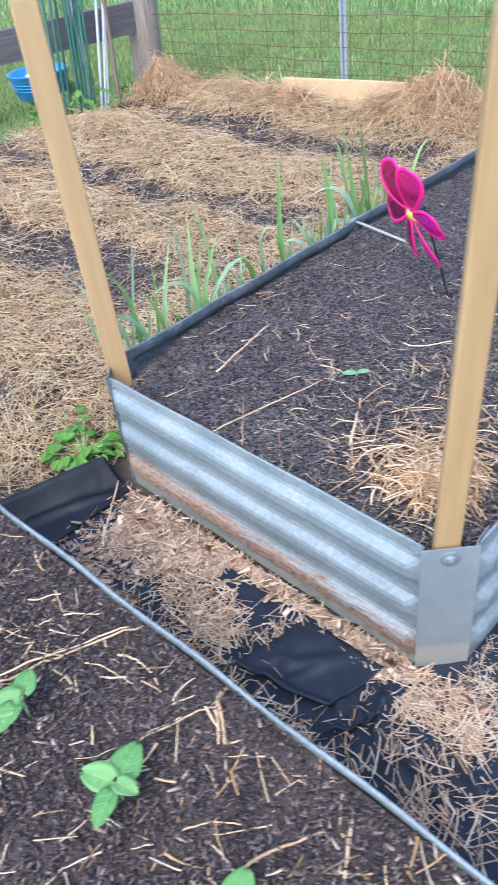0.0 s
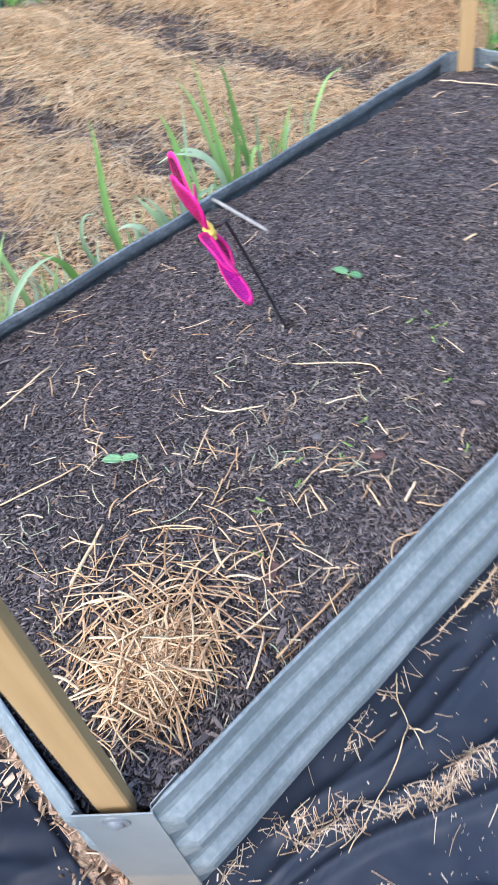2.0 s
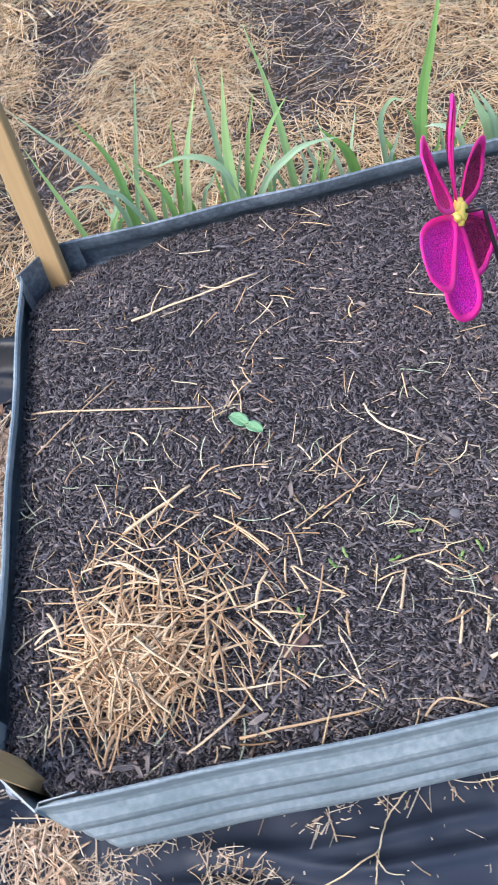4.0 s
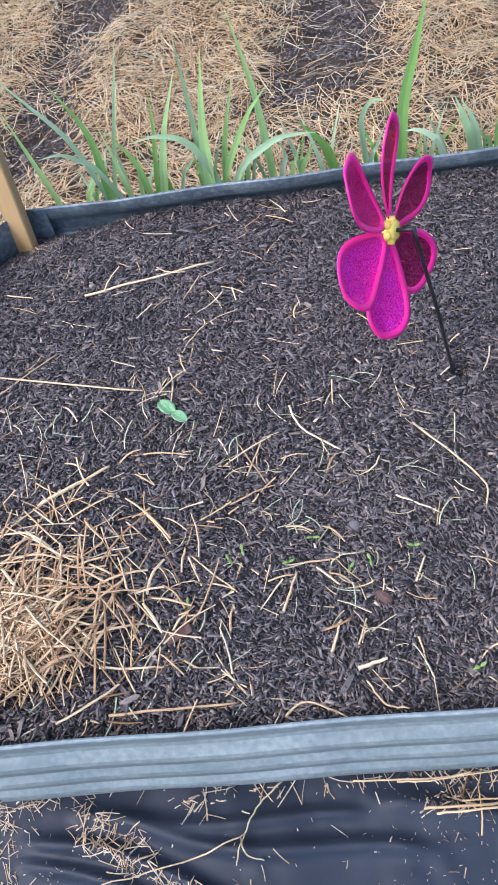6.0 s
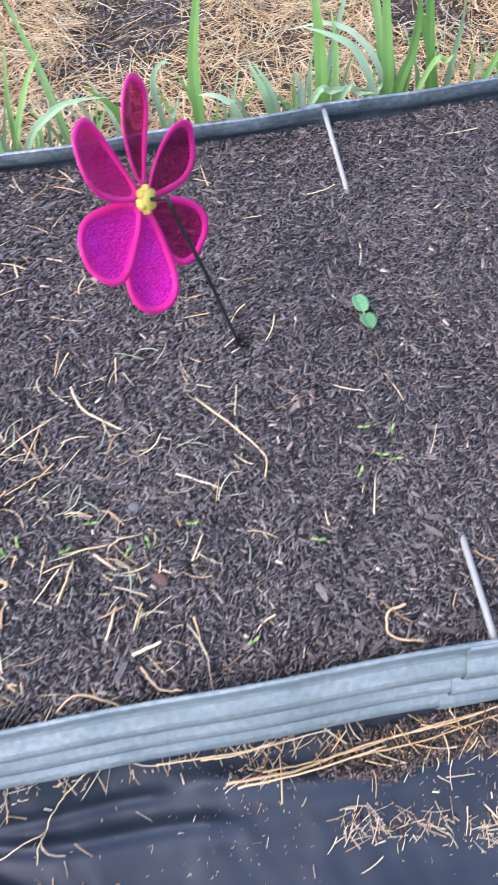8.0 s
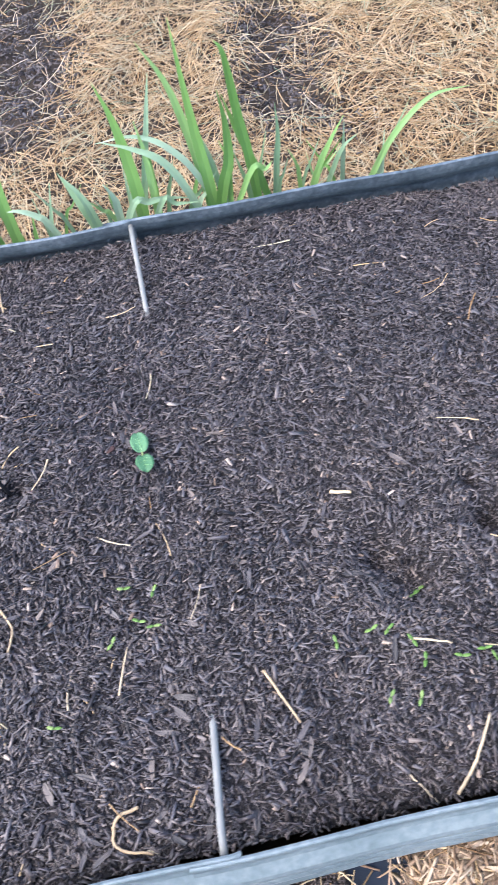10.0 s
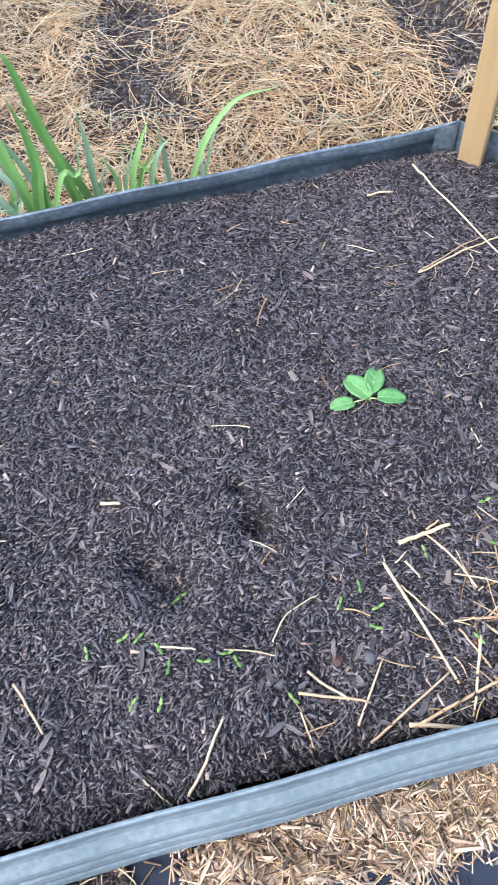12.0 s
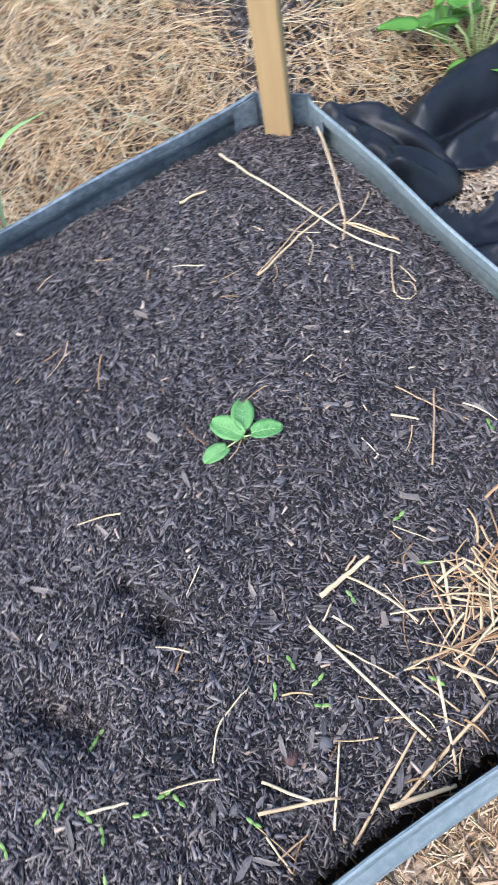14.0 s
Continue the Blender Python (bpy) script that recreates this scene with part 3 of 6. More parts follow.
def panel(name, a, b, out, material, parent, label="", wave=0.0015, ends=(1, 1)):
    """A ribbed steel sheet from a to b (x, y), its ribs pressed towards out."""
    a, b, out = Vector((*a, 0)), Vector((*b, 0)), Vector((*out, 0))
    pts = []
    for i, (z, d) in enumerate(PROFILE):
        if 0 < i < len(PROFILE) - 1:
            z0, d0 = PROFILE[i - 1]
            z1, d1 = PROFILE[i + 1]
            pts.append((z + (z0 - z) * 0.16, d + (d0 - d) * 0.16))
            pts.append((z + (z1 - z) * 0.16, d + (d1 - d) * 0.16))
        else:
            pts.append((z, d))
    th = 0.0014
    front = [(z, d) for z, d in pts]
    back = [(z, d - th) for z, d in reversed(pts) if z < 0.29]
    lip = [(0.2885, -th), (0.2885, -0.0048), (0.2995, -0.0052), (0.3014, -0.0030), (0.3014, -0.0012)]
    loop = front + back + lip
    bm = bmesh.new()
    n = max(2, int((b - a).length / 0.06))
    rings = []
    long = (b - a).length
    stops = [i / n for i in range(n + 1)]
    stops[1:1] = [0.010 / long, 0.022 / long]
    stops[-1:-1] = [1 - 0.022 / long, 1 - 0.010 / long]
    for f in stops:
        i = f * n
        q = a.lerp(b, f)
        near = min(f * long if ends[0] else 1, (1 - f) * long if ends[1] else 1)
        rib = 0.12 + 0.88 * min(1.0, near / 0.022) ** 0.8
        w = wave * math.sin(i * 1.3 + a.x * 7) if 0 < i < n else 0
        rings.append([bm.verts.new(q + out * (d * rib + w) + Vector((0, 0, z + w * 0.6))) for z, d in loop])
    k = len(loop)
    for r0, r1 in zip(rings, rings[1:]):
        for j in range(k):
            bm.faces.new((r0[j], r0[(j + 1) % k], r1[(j + 1) % k], r1[j]))
    bm.faces.new(rings[0])
    bm.faces.new(rings[-1][::-1])
    return part(name, bm, material, parent, label)


def corner_plate(at, sx, sy, parent, label="", material=None):
    """The flat plate across a chamfered corner, with flanges behind both panels, a bolt and screws."""
    x, y = at
    p = [Vector((x + sx * C, y + sy * -0.002, 0)), Vector((x + sx * -0.002, y + sy * C, 0))]
    fl = [p[0] + Vector((sx * 0.045, sy * 0.012, 0)), p[1] + Vector((sx * 0.012, sy * 0.045, 0))]
    q0 = p[0] + Vector((sx * 0.003, sy * 0.009, 0))
    q1 = p[1] + Vector((sx * 0.009, sy * 0.003, 0))
    line = [fl[0], q0, p[0], p[1], q1, fl[1]]
    nrm = Vector((-sx, -sy, 0)).normalized()
    bm = bmesh.new()
    rows = []
    for z in (0.0, 0.05, 0.296, 0.2985):
        rows.append([bm.verts.new(v + Vector((0, 0, z))) for v in line] + [bm.verts.new(v - nrm * 0.002 + Vector((0, 0, z))) for v in reversed(line)])
    k = len(rows[0])
    for r0, r1 in zip(rows, rows[1:]):
        for j in range(k):
            bm.faces.new((r0[j], r0[(j + 1) % k], r1[(j + 1) % k], r1[j]))
    h = len(line)
    for r in (rows[0], rows[-1]):
        for j in range(h - 1):
            bm.faces.new((r[j], r[j + 1], r[k - 2 - j], r[k - 1 - j]))
    plate = part("corner_plate", bm, material or M_RUSTFOOT, parent, label)
    c = (p[0] + p[1]) / 2
    bm = bmesh.new()
    disc(bm, c + Vector((0, 0, 0.277)), nrm, 0.0155, 0.0025, 20)
    disc(bm, c + Vector((0, 0, 0.277)) + nrm * 0.002, nrm, 0.0095, 0.004, 16, 0.002)
    part("bolt", bm, M_BOLT, plate, "round-headed steel bolt")
    for z in (0.283, 0.196, 0.110):
        for v, o in ((Vector((x + sx * (C + 0.012), y - sy * -0.0045, z)), Vector((0, -sy, 0))), (Vector((x - sx * -0.0045, y + sy * (C + 0.012), z)), Vector((-sx, 0, 0)))):
            bm = bmesh.new()
            disc(bm, v, o, 0.0048, 0.002, 10, 0.001)
            part("screw", bm, M_BOLT, plate)
    return plate


def foot_dirt_material():
    """Galvanised plate with dried mud along its foot."""
    m = mk("mud_footed_zinc", [(0.21, 0.25, 0.262), (0.26, 0.30, 0.31), (0.33, 0.37, 0.375)], rough=0.5, metal=0.4, scale=40, big=8, bump=0.06, spread=0.5)
    t = m.node_tree
    n, link = t.nodes, t.links.new
    shader = n["Principled BSDF"]
    base = shader.inputs["Base Color"].links[0].from_socket
    co, sep, no, add = n.new("ShaderNodeTexCoord"), n.new("ShaderNodeSeparateXYZ"), n.new("ShaderNodeTexNoise"), n.new("ShaderNodeMath")
    link(co.outputs["Object"], sep.inputs[0])
    no.inputs["Scale"].default_value = 30.0
    add.operation = "MULTIPLY_ADD"
    link(no.outputs["Fac"], add.inputs[0])
    add.inputs[1].default_value = 0.02
    link(sep.outputs["Z"], add.inputs[2])
    ramp = n.new("ShaderNodeValToRGB")
    e = ramp.color_ramp.elements
    e[0].position, e[0].color, e[1].position, e[1].color = 0.068, (0.85, 0.85, 0.85, 1), 0.082, (0, 0, 0, 1)
    link(add.outputs[0], ramp.inputs["Fac"])
    mix = n.new("ShaderNodeMixRGB")
    link(ramp.outputs["Color"], mix.inputs["Fac"])
    link(base, mix.inputs["Color1"])
    mix.inputs["Color2"].default_value = (0.40, 0.39, 0.33, 1)
    link(mix.outputs["Color"], shader.inputs["Base Color"])
    return m


M_RUSTFOOT = foot_dirt_material()


def raised_bed():
    bed = empty("raised_bed")
    tagged(bed, "galvanised ribbed steel raised bed with bolted corner plates", "raised bed")
    i = 0.006
    panel("end_panel", (i, C), (i + SKEW, W - C), (-1, 0), M_RUSTZINC, bed, "ribbed galvanised panel with a rust stain along its foot")
    panel("end_panel", (L - i, C), (L - i, W - C), (1, 0), M_ZINC, bed)
    half = L / 2 + 0.02
    panel("side_panel", (C, 0.0015), (half, 0.0015), (0, -1), M_ZINC, bed, ends=(1, 0))
    panel("side_panel", (half - 0.05, -0.002), (L - C, -0.002), (0, -1), M_ZINC, bed, ends=(0, 1))
    # Far panels take the darker zinc, so inner shade sits in their colour.
    panel("side_panel", (C + SKEW, W - i), (half, W - i), (0, 1), M_ZINCSHADED, bed, "ribbed steel panel, the shade of its inner face in its colour")
    panel("side_panel", (half - 0.05, W - i + 0.0035), (L - C, W - i + 0.0035), (0, 1), M_ZINCSHADED, bed, "ribbed steel panel, the shade of its inner face in its colour")
    corner_plate((0, 0), 1, 1, bed)
    # Back plates coloured dark to stand for shade in their corners.
    corner_plate((SKEW, W), 1, -1, bed, "zinc corner plate coloured dark for the shade inside the corner", M_ZINCSHADED)
    corner_plate((L, 0), -1, 1, bed)
    corner_plate((L, W), -1, -1, bed, "zinc corner plate coloured dark for the shade inside the corner", M_ZINCSHADED)
    bm = bmesh.new()
    tube(bm, [(0.974, 0.000, 0.286), (0.975, 0.03, 0.285), (0.983, 0.134, 0.266), (0.985, 0.17, 0.25), (0.990, 0.30, 0.235), (0.990, 0.62, 0.235), (0.987, 0.72, 0.250), (0.986, 0.752, 0.268), (0.985, 0.88, 0.288), (0.985, 0.915, 0.292)], 0.0041, 10)
    part("cross_brace", bm, M_ROD, bed, "pale grey rod across the bed, its middle buried", soft=True)
    return bed


raised_bed()

xs = np.linspace(0.009, L - 0.009, 380)
ys = np.linspace(0.009, W - 0.009, 184)
bed_soil = sheet("mulch_bed_soil", xs, ys, soil_z, M_SOIL, keep=in_bed)
tagged(bed_soil, "dark damp mulched soil filling the raised bed", "soil", kind="stuff")


def second_bed():
    bed = empty("raised_bed", (BED2_X, 0, 0))
    tagged(bed, "second galvanised raised bed filled with dark soil", "raised bed")
    w2 = 0.92
    for pn in (panel("side_panel", (BED2_X, BED2_Y0 + C), (BED2_X, BED2_Y1 - C), (1, 0), M_ZINC, None),
               panel("side_panel", (BED2_X - w2, BED2_Y0 + C), (BED2_X - w2, BED2_Y1 - C), (-1, 0), M_ZINC, None),
               panel("end_panel", (BED2_X - w2 + C, BED2_Y0), (BED2_X - C, BED2_Y0), (0, -1), M_ZINC, None),
               panel("end_panel", (BED2_X - w2 + C, BED2_Y1), (BED2_X - C, BED2_Y1), (0, 1), M_ZINC, None)):
        pn.parent = bed
        pn.matrix_parent_inverse = Matrix.Translation((-BED2_X, 0, 0))
    for at, sx, sy in (((BED2_X, BED2_Y0), -1, 1), ((BED2_X, BED2_Y1), -1, -1), ((BED2_X - w2, BED2_Y0), 1, 1), ((BED2_X - w2, BED2_Y1), 1, -1)):
        c = corner_plate(at, sx, sy, None)
        c.parent = bed
        c.matrix_parent_inverse = Matrix.Translation((-BED2_X, 0, 0))
    return bed


second_bed()
soil2 = sheet("mulch_bed_soil", np.linspace(BED2_X - 0.90, BED2_X - 0.006, 80), np.linspace(BED2_Y0 + 0.02, BED2_Y1 - 0.02, 150), soil2_z, M_SOIL2)
tagged(soil2, "dark crumbly soil filling the second raised bed", "soil", kind="stuff")


# ---- wooden corner stakes ----
def corner_stake(base, top, turn, label, wide=0.0235, thin=0.0085, facing=-1, cut=0.038):
    """A flat softwood stake with softened edges and a chisel-cut head that slopes back from its outer face."""
    b, t = Vector(base), Vector(top)
    ln = (t - b).length
    stake = empty("wooden_stake", base)
    tagged(stake, label, "stake", "corner stakes of the bed")

    def piece(name, rows, material, note=""):
        bm = bmesh.new()
        prev = None
        for z, w, d, back in rows:
            k = 0.0022 if z else 0.001
            a, c = wide * w, thin * d
            o = -facing * thin * back
            ring = [bm.verts.new((x, y + o, z)) for x, y in ((a - k, -c), (a, -c + k * d), (a, c - k * d), (a - k, c), (-a + k, c), (-a, c - k * d), (-a, -c + k * d), (-a + k, -c))]
            if prev:
                for q in range(8):
                    bm.faces.new((prev[q], prev[(q + 1) % 8], ring[(q + 1) % 8], ring[q]))
            else:
                bm.faces.new(ring[::-1])
            prev = ring
        bm.faces.new(prev)
        ob = part(name, bm, material, stake, note)
        ob.matrix_local = Vector((0, 0, 1)).rotation_difference(t - b).to_matrix().to_4x4() @ pose(0, 0, 0, 0, 0, turn)

    neck = ln - cut
    piece("shaft", ((0, 0.6, 0.6, 0.0), (0.12, 1, 1, 0.0), (ln * 0.35, 1.0, 1.0, 0.0), (ln * 0.7, 1.01, 1.0, 0.0), (neck, 1.0, 1.0, 0.0)), M_PINE)
    piece("cut_head", ((neck + 0.0002, 0.995, 0.99, 0.0), (neck + 0.004, 0.985, 0.95, 0.05), (ln - 0.003, 0.87, 0.36, 0.58), (ln, 0.83, 0.28, 0.62)), M_PINECUT, "paler chisel-cut head")
    return stake


corner_stake((0.039, 0.053, 0.02), (0.0491, 0.0218, 1.041), -45, "flat pale pine stake with a chisel-cut head in the bolted corner", 0.0200)
corner_stake((0.068, 0.873, 0.02), (0.109, 0.956, 1.030), -30, "flat pale pine stake beside the rusty end panel", 0.0240, 0.0085, -1)
corner_stake((1.888, 0.868, 0.02), (1.885, 0.866, 1.040), -45, "flat pale pine stake rising behind two crossed straws", 0.0205, 0.010, 1)


# ---- things in the raised bed ----
def leaf_mesh(length, width, cup=0.12, droop=0.15, heart=0.0, point=0.0, nu=12, nv=7):
    """A soft leaf blade along +x from its stalk, with a creased midrib, as a closed thin mesh."""
    bm = bmesh.new()
    top = []
    for i in range(nu):
        u = i / (nu - 1)
        w = width * 0.5 * (math.sin(math.pi * (u * 0.935 + 0.045)) ** (0.48 + point)) * (1 + heart * (0.5 - u))
        row = []
        for j in range(nv):
            v = 2 * j / (nv - 1) - 1
            x = u * length - heart * length * 0.16 * abs(v) ** 2 * (1 - u) ** 2
            z = cup * width * (abs(v) ** 1.5 - 0.3) + length * (0.06 * math.sin(u * 2.4) - droop * u * u) + 0.012 * length * math.sin(u * 17 + v * 3)
            row.append(bm.verts.new((x, v * w, z)))
        top.append(row)
    for a, b in zip(top, top[1:]):
        for j in range(nv - 1):
            bm.faces.new((a[j], b[j], b[j + 1], a[j + 1]))
    r = bmesh.ops.extrude_face_region(bm, geom=list(bm.faces))
    for v in [g for g in r["geom"] if isinstance(g, bmesh.types.BMVert)]:
        v.co.z -= max(0.0004, length * 0.012)
    return bm


def leaf_veins(length, width, heart, cup=0.12, droop=0.15):
    """The raised midrib and side veins that lie on a leaf made by leaf_mesh."""
    def on(u, v):
        w = width * 0.5 * (math.sin(math.pi * (u * 0.935 + 0.045)) ** 0.48) * (1 + heart * (0.5 - u))
        x = u * length - heart * length * 0.16 * abs(v) ** 2 * (1 - u) ** 2
        z = cup * width * (abs(v) ** 1.5 - 0.3) + length * (0.06 * math.sin(u * 2.4) - droop * u * u) + 0.012 * length * math.sin(u * 17 + v * 3)
        return (x, v * w, z + 0.0002)
    thick = 0.011 * length
    bm = bmesh.new()
    tube(bm, [on(k / 8 * 0.95, 0) for k in range(9)], [thick * (1 - 0.08 * k) for k in range(9)], 5)
    for u in (0.12, 0.34, 0.56):
        for side in (-1, 1):
            tube(bm, [on(u + 0.20 * k / 4, side * 0.82 * k / 4) for k in range(5)], [thick * (0.55 - 0.08 * k) for k in range(5)], 4)
    return bm


def seedling(at, leaves, label, height=0.02, material=M_LEAF):
    """A young plant: a pale stalk and broad leaves; leaves: (dx, dy, length, width, heart)."""
    z = float(soil_z(at[0], at[1])) if at[0] > 0 else float(soil2_z(at[0], at[1]))
    plant = empty("seedling", (at[0], at[1], z - 0.002))
    tagged(plant, label, "seedling", "seedlings in the beds")
    bm = bmesh.new()
    tube(bm, [(0, 0, -0.004), (0.001, 0.001, height * 0.5), (0, 0, height)], [0.0022, 0.0018, 0.0016], 7)
    part("stalk", bm, M_STEM, plant, soft=True)
    for k, (dx, dy, ln, wd, heart) in enumerate(leaves):
        d = Vector((dx, dy, 0))
        az = math.degrees(math.atan2(dy, dx))
        off = max(0.0, d.length - ln * 0.5)
        start = d.normalized() * off
        bm = bmesh.new()
        tube(bm, [(0, 0, height), start * 0.6 + Vector((0, 0, height * 1.1)), start + Vector((0, 0, height * 1.12))], [0.0014, 0.0011, 0.001], 6)
        part("leaf_stalk", bm, M_STEM, plant, soft=True)
        ob = part("leaf", leaf_mesh(ln, wd, heart=heart), material, plant, soft=True)
        ob.matrix_local = pose(start.x, start.y, height * 1.12 + 0.002 * k, 6 * (-1) ** k, -8 + 5 * (k % 3), az)
        part("leaf_veins", leaf_veins(ln, wd, heart), M_VEIN, ob, soft=True)
    return plant


seedling((0.361, 0.450), ((-0.010, 0.011, 0.030, 0.022, 0.2), (0.011, -0.010, 0.025, 0.019, 0.2)), "small two-leaved bluish green seedling beside a bleached straw", 0.014, M_LEAFBLUE)
seedling((0.950, 0.487), ((-0.002, 0.019, 0.031, 0.024, 0.1), (0.002, -0.016, 0.026, 0.024, 0.1)), "small seedling with two round bluish green leaves in dark mulch", 0.014, M_LEAFBLUE)
seedling((1.560, 0.438), ((-0.040, -0.002, 0.034, 0.024, 0.1), (-0.010, 0.018, 0.046, 0.030, 0.1), (0.015, 0.026, 0.046, 0.028, 0.1), (0.026, -0.013, 0.038, 0.027, 0.1)), "seedling with four bright green oval leaves in dark mulch", 0.012)
seedling((-0.538, 0.124), ((0.029, 0.011, 0.044, 0.038, 0.8), (-0.010, 0.026, 0.042, 0.034, 0.7), (-0.028, -0.012, 0.042, 0.028, 0.5), (0.002, -0.010, 0.032, 0.024, 0.4)), "young plant with broad heart-shaped light green leaves", 0.035)
seedling((-0.548, 0.308), ((0.020, 0.018, 0.036, 0.030, 0.7), (-0.016, 0.008, 0.048, 0.040, 0.7), (-0.030, -0.010, 0.042, 0.034, 0.6)), "young plant with broad light green leaves near straw", 0.035)
seedling((-0.552, -0.07), ((0.026, 0.010, 0.044, 0.036, 0.5), (-0.026, 0.012, 0.044, 0.036, 0.5), (0.0, -0.03, 0.04, 0.036, 0.4)), "young leafy plant at the near end of the second bed", 0.03)


def sprout(at, turn, size):
    """A germinating weed: a hair-thin stalk with two narrow seed leaves."""
    thing = empty("sprout", (at[0], at[1], float(soil_z(*at))))
    tagged(thing, "tiny bright green sprout with two narrow leaves", "sprout", "sprouts in the mulch")
    bm = bmesh.new()
    tube(bm, [(0, 0, -0.003), (0, 0, 0.006)], [0.0007, 0.0006], 5)
    part("stalk", bm, M_STEM, thing)
    for s in (0, 1):
        ob = part("leaf", leaf_mesh(0.0074 * size, 0.0032 * size, nu=5, nv=3), M_SPROUT, thing, soft=True)
        ob.matrix_local = pose(0, 0, 0.006, 0, -20 + 12 * s, turn + 165 * s)
    return thing


first = sprout((0.509, 0.209), 20, 1.2)
SPROUTS = [(0.585, 0.192), (0.45, 0.231), (0.432, 0.221), (0.667, 0.214), (0.379, 0.166), (0.814, 0.163), (0.717, 0.059), (0.543, 0.24), (0.905, 0.306),
           (0.939, 0.295), (0.918, 0.263), (0.885, 0.242), (0.934, 0.255), (0.611, 0.2), (1.242, 0.236), (1.195, 0.192), (1.177, 0.196), (1.134, 0.19), (1.217, 0.173), (1.264, 0.144),
           (1.3, 0.136), (1.224, 0.149), (1.351, 0.082), (1.207, 0.111), (1.176, 0.12), (1.434, 0.172), (1.476, 0.156), (1.465, 0.134),
           (1.463, 0.187), (1.554, 0.209), (1.649, 0.252), (1.639, 0.194), (1.574, 0.092), (1.292, 0.148), (1.251, 0.243), (1.8, 0.284)]
r = random.Random(5)
for x, y in SPROUTS:
    copy_thing(first, pose(x, y, float(soil_z(x, y)), 0, 0, r.uniform(0, 360)))


def pinwheel():
    """A six-petalled garden spinner on a bent black stem, leaning in the mulch."""
    hub = Vector((0.679, 0.533, 0.494))
    nrm = Vector((-0.8282, 0.4745, -0.2984)).normalized()
    up = (Vector((0, 0, 1)) - nrm * nrm.z).normalized()
    side = nrm.cross(up)
    thing = empty("pinwheel", (0.768, 0.479, 0.260))
    tagged(thing, "hot pink and purple flower pinwheel on a black stem", "pinwheel")
    back = Matrix.Translation(-thing.location)
    bend = hub - nrm * 0.030
    bm = bmesh.new()
    foot = Vector((0.768, 0.479, 0.260))
    tube(bm, [foot + (foot - bend) * 0.18, foot, foot.lerp(bend, 0.5) + Vector((0.002, 0, 0)), foot.lerp(bend, 0.95), bend + Vector((0, 0, 0.002)), bend + nrm * 0.012, hub], [0.0026, 0.0026, 0.0027, 0.0028, 0.0042, 0.0030, 0.0026], 10)
    ob = part("stem", bm, M_BLACK, thing, "bent black plastic stem", soft=True)
    ob.matrix_parent_inverse = back
    bm = bmesh.new()
    tube(bm, [hub - nrm * 0.008, hub - nrm * 0.006, hub + nrm * 0.006, hub + nrm * 0.009], [0.009, 0.012, 0.012, 0.008], 12)
    core = part("hub", bm, M_YELLOW, thing, "yellow plastic hub", soft=True)
    core.matrix_parent_inverse = back
    for k in range(6):
        a = radians(36 + 60 * k)
        d = up * math.cos(a) + side * math.sin(a)
        bm = bmesh.new()
        tube(bm, [hub + d * 0.006, hub + d * 0.012, hub + d * 0.017], [0.0055, 0.006, 0.0045], 8)
        ob = part("socket", bm, M_YELLOW, core, soft=True)
    n, reach, wide = 30, 0.135, 0.084
    pitch = radians(-15)
    for k in range(6):
        a = radians(36 + 60 * k)
        d = up * math.cos(a) + side * math.sin(a)
        tang = nrm.cross(d)
        pn = (nrm * math.cos(pitch) + tang * math.sin(pitch)).normalized()
        pw = pn.cross(d).normalized()

        def outline(shrink, i):
            s = i / n * math.tau
            c, w = math.cos(s), math.sin(s)
            rad = 0.0735 - 0.0615 * c
            width = wide * 0.5 * w * (0.80 - 0.36 * c)
            q = Vector((rad - 0.080, width * 1.12))
            q *= (1 - shrink / max(q.length, 0.012))
            bow = 0.010 * math.sin(max(0.0, q.x + 0.080) / reach * math.pi)
            return hub + d * (q.x + 0.080) + pw * q.y + pn * (bow - 0.15 * abs(q.y))

        bm = bmesh.new()
        rings = []
        for i in range(n):
            o, m2 = outline(0.0, i), outline(0.0094, i)
            rings.append([bm.verts.new(o + pn * 0.0008), bm.verts.new(o.lerp(m2, 0.5) + pn * 0.0016), bm.verts.new(m2 + pn * 0.0008), bm.verts.new(m2 - pn * 0.0008), bm.verts.new(o.lerp(m2, 0.5) - pn * 0.0016), bm.verts.new(o - pn * 0.0008)])
        for i in range(n):
            r0, r1 = rings[i], rings[(i + 1) % n]
            for j in range(6):
                bm.faces.new((r0[j], r0[(j + 1) % 6], r1[(j + 1) % 6], r1[j]))
        petal = part("petal", bm, M_PINK, thing, "hot pink bound edge", soft=True)
        petal.matrix_parent_inverse = back
        bm = bmesh.new()
        for s in (0.0,):
            mid = bm.verts.new(hub + d * 0.085 + pn * (0.011 + s))
            edge = [bm.verts.new(outline(0.0080, i) + pn * s) for i in range(n)]
            inner = [bm.verts.new(v.co.lerp(mid.co, 0.5) + pn * 0.001) for v in edge]
            for i in range(n):
                j = (i + 1) % n
                bm.faces.new((edge[i], edge[j], inner[j], inner[i]))
                bm.faces.new((inner[i], inner[j], mid))
        lower = k in (3, 4)
        cloth, look_of = (M_MESHPINK, "silky violet mesh web") if lower else (M_MESHCRIMSON, "sheer crimson mesh web") if k == 5 else (M_MESHMAROON, "sheer dark maroon mesh web")
        web = part("petal_web", bm, cloth, petal, look_of, soft=True)
        web.matrix_parent_inverse = Matrix.Identity(4)
        web.matrix_basis = Matrix.Identity(4)
    return thing


pinwheel()


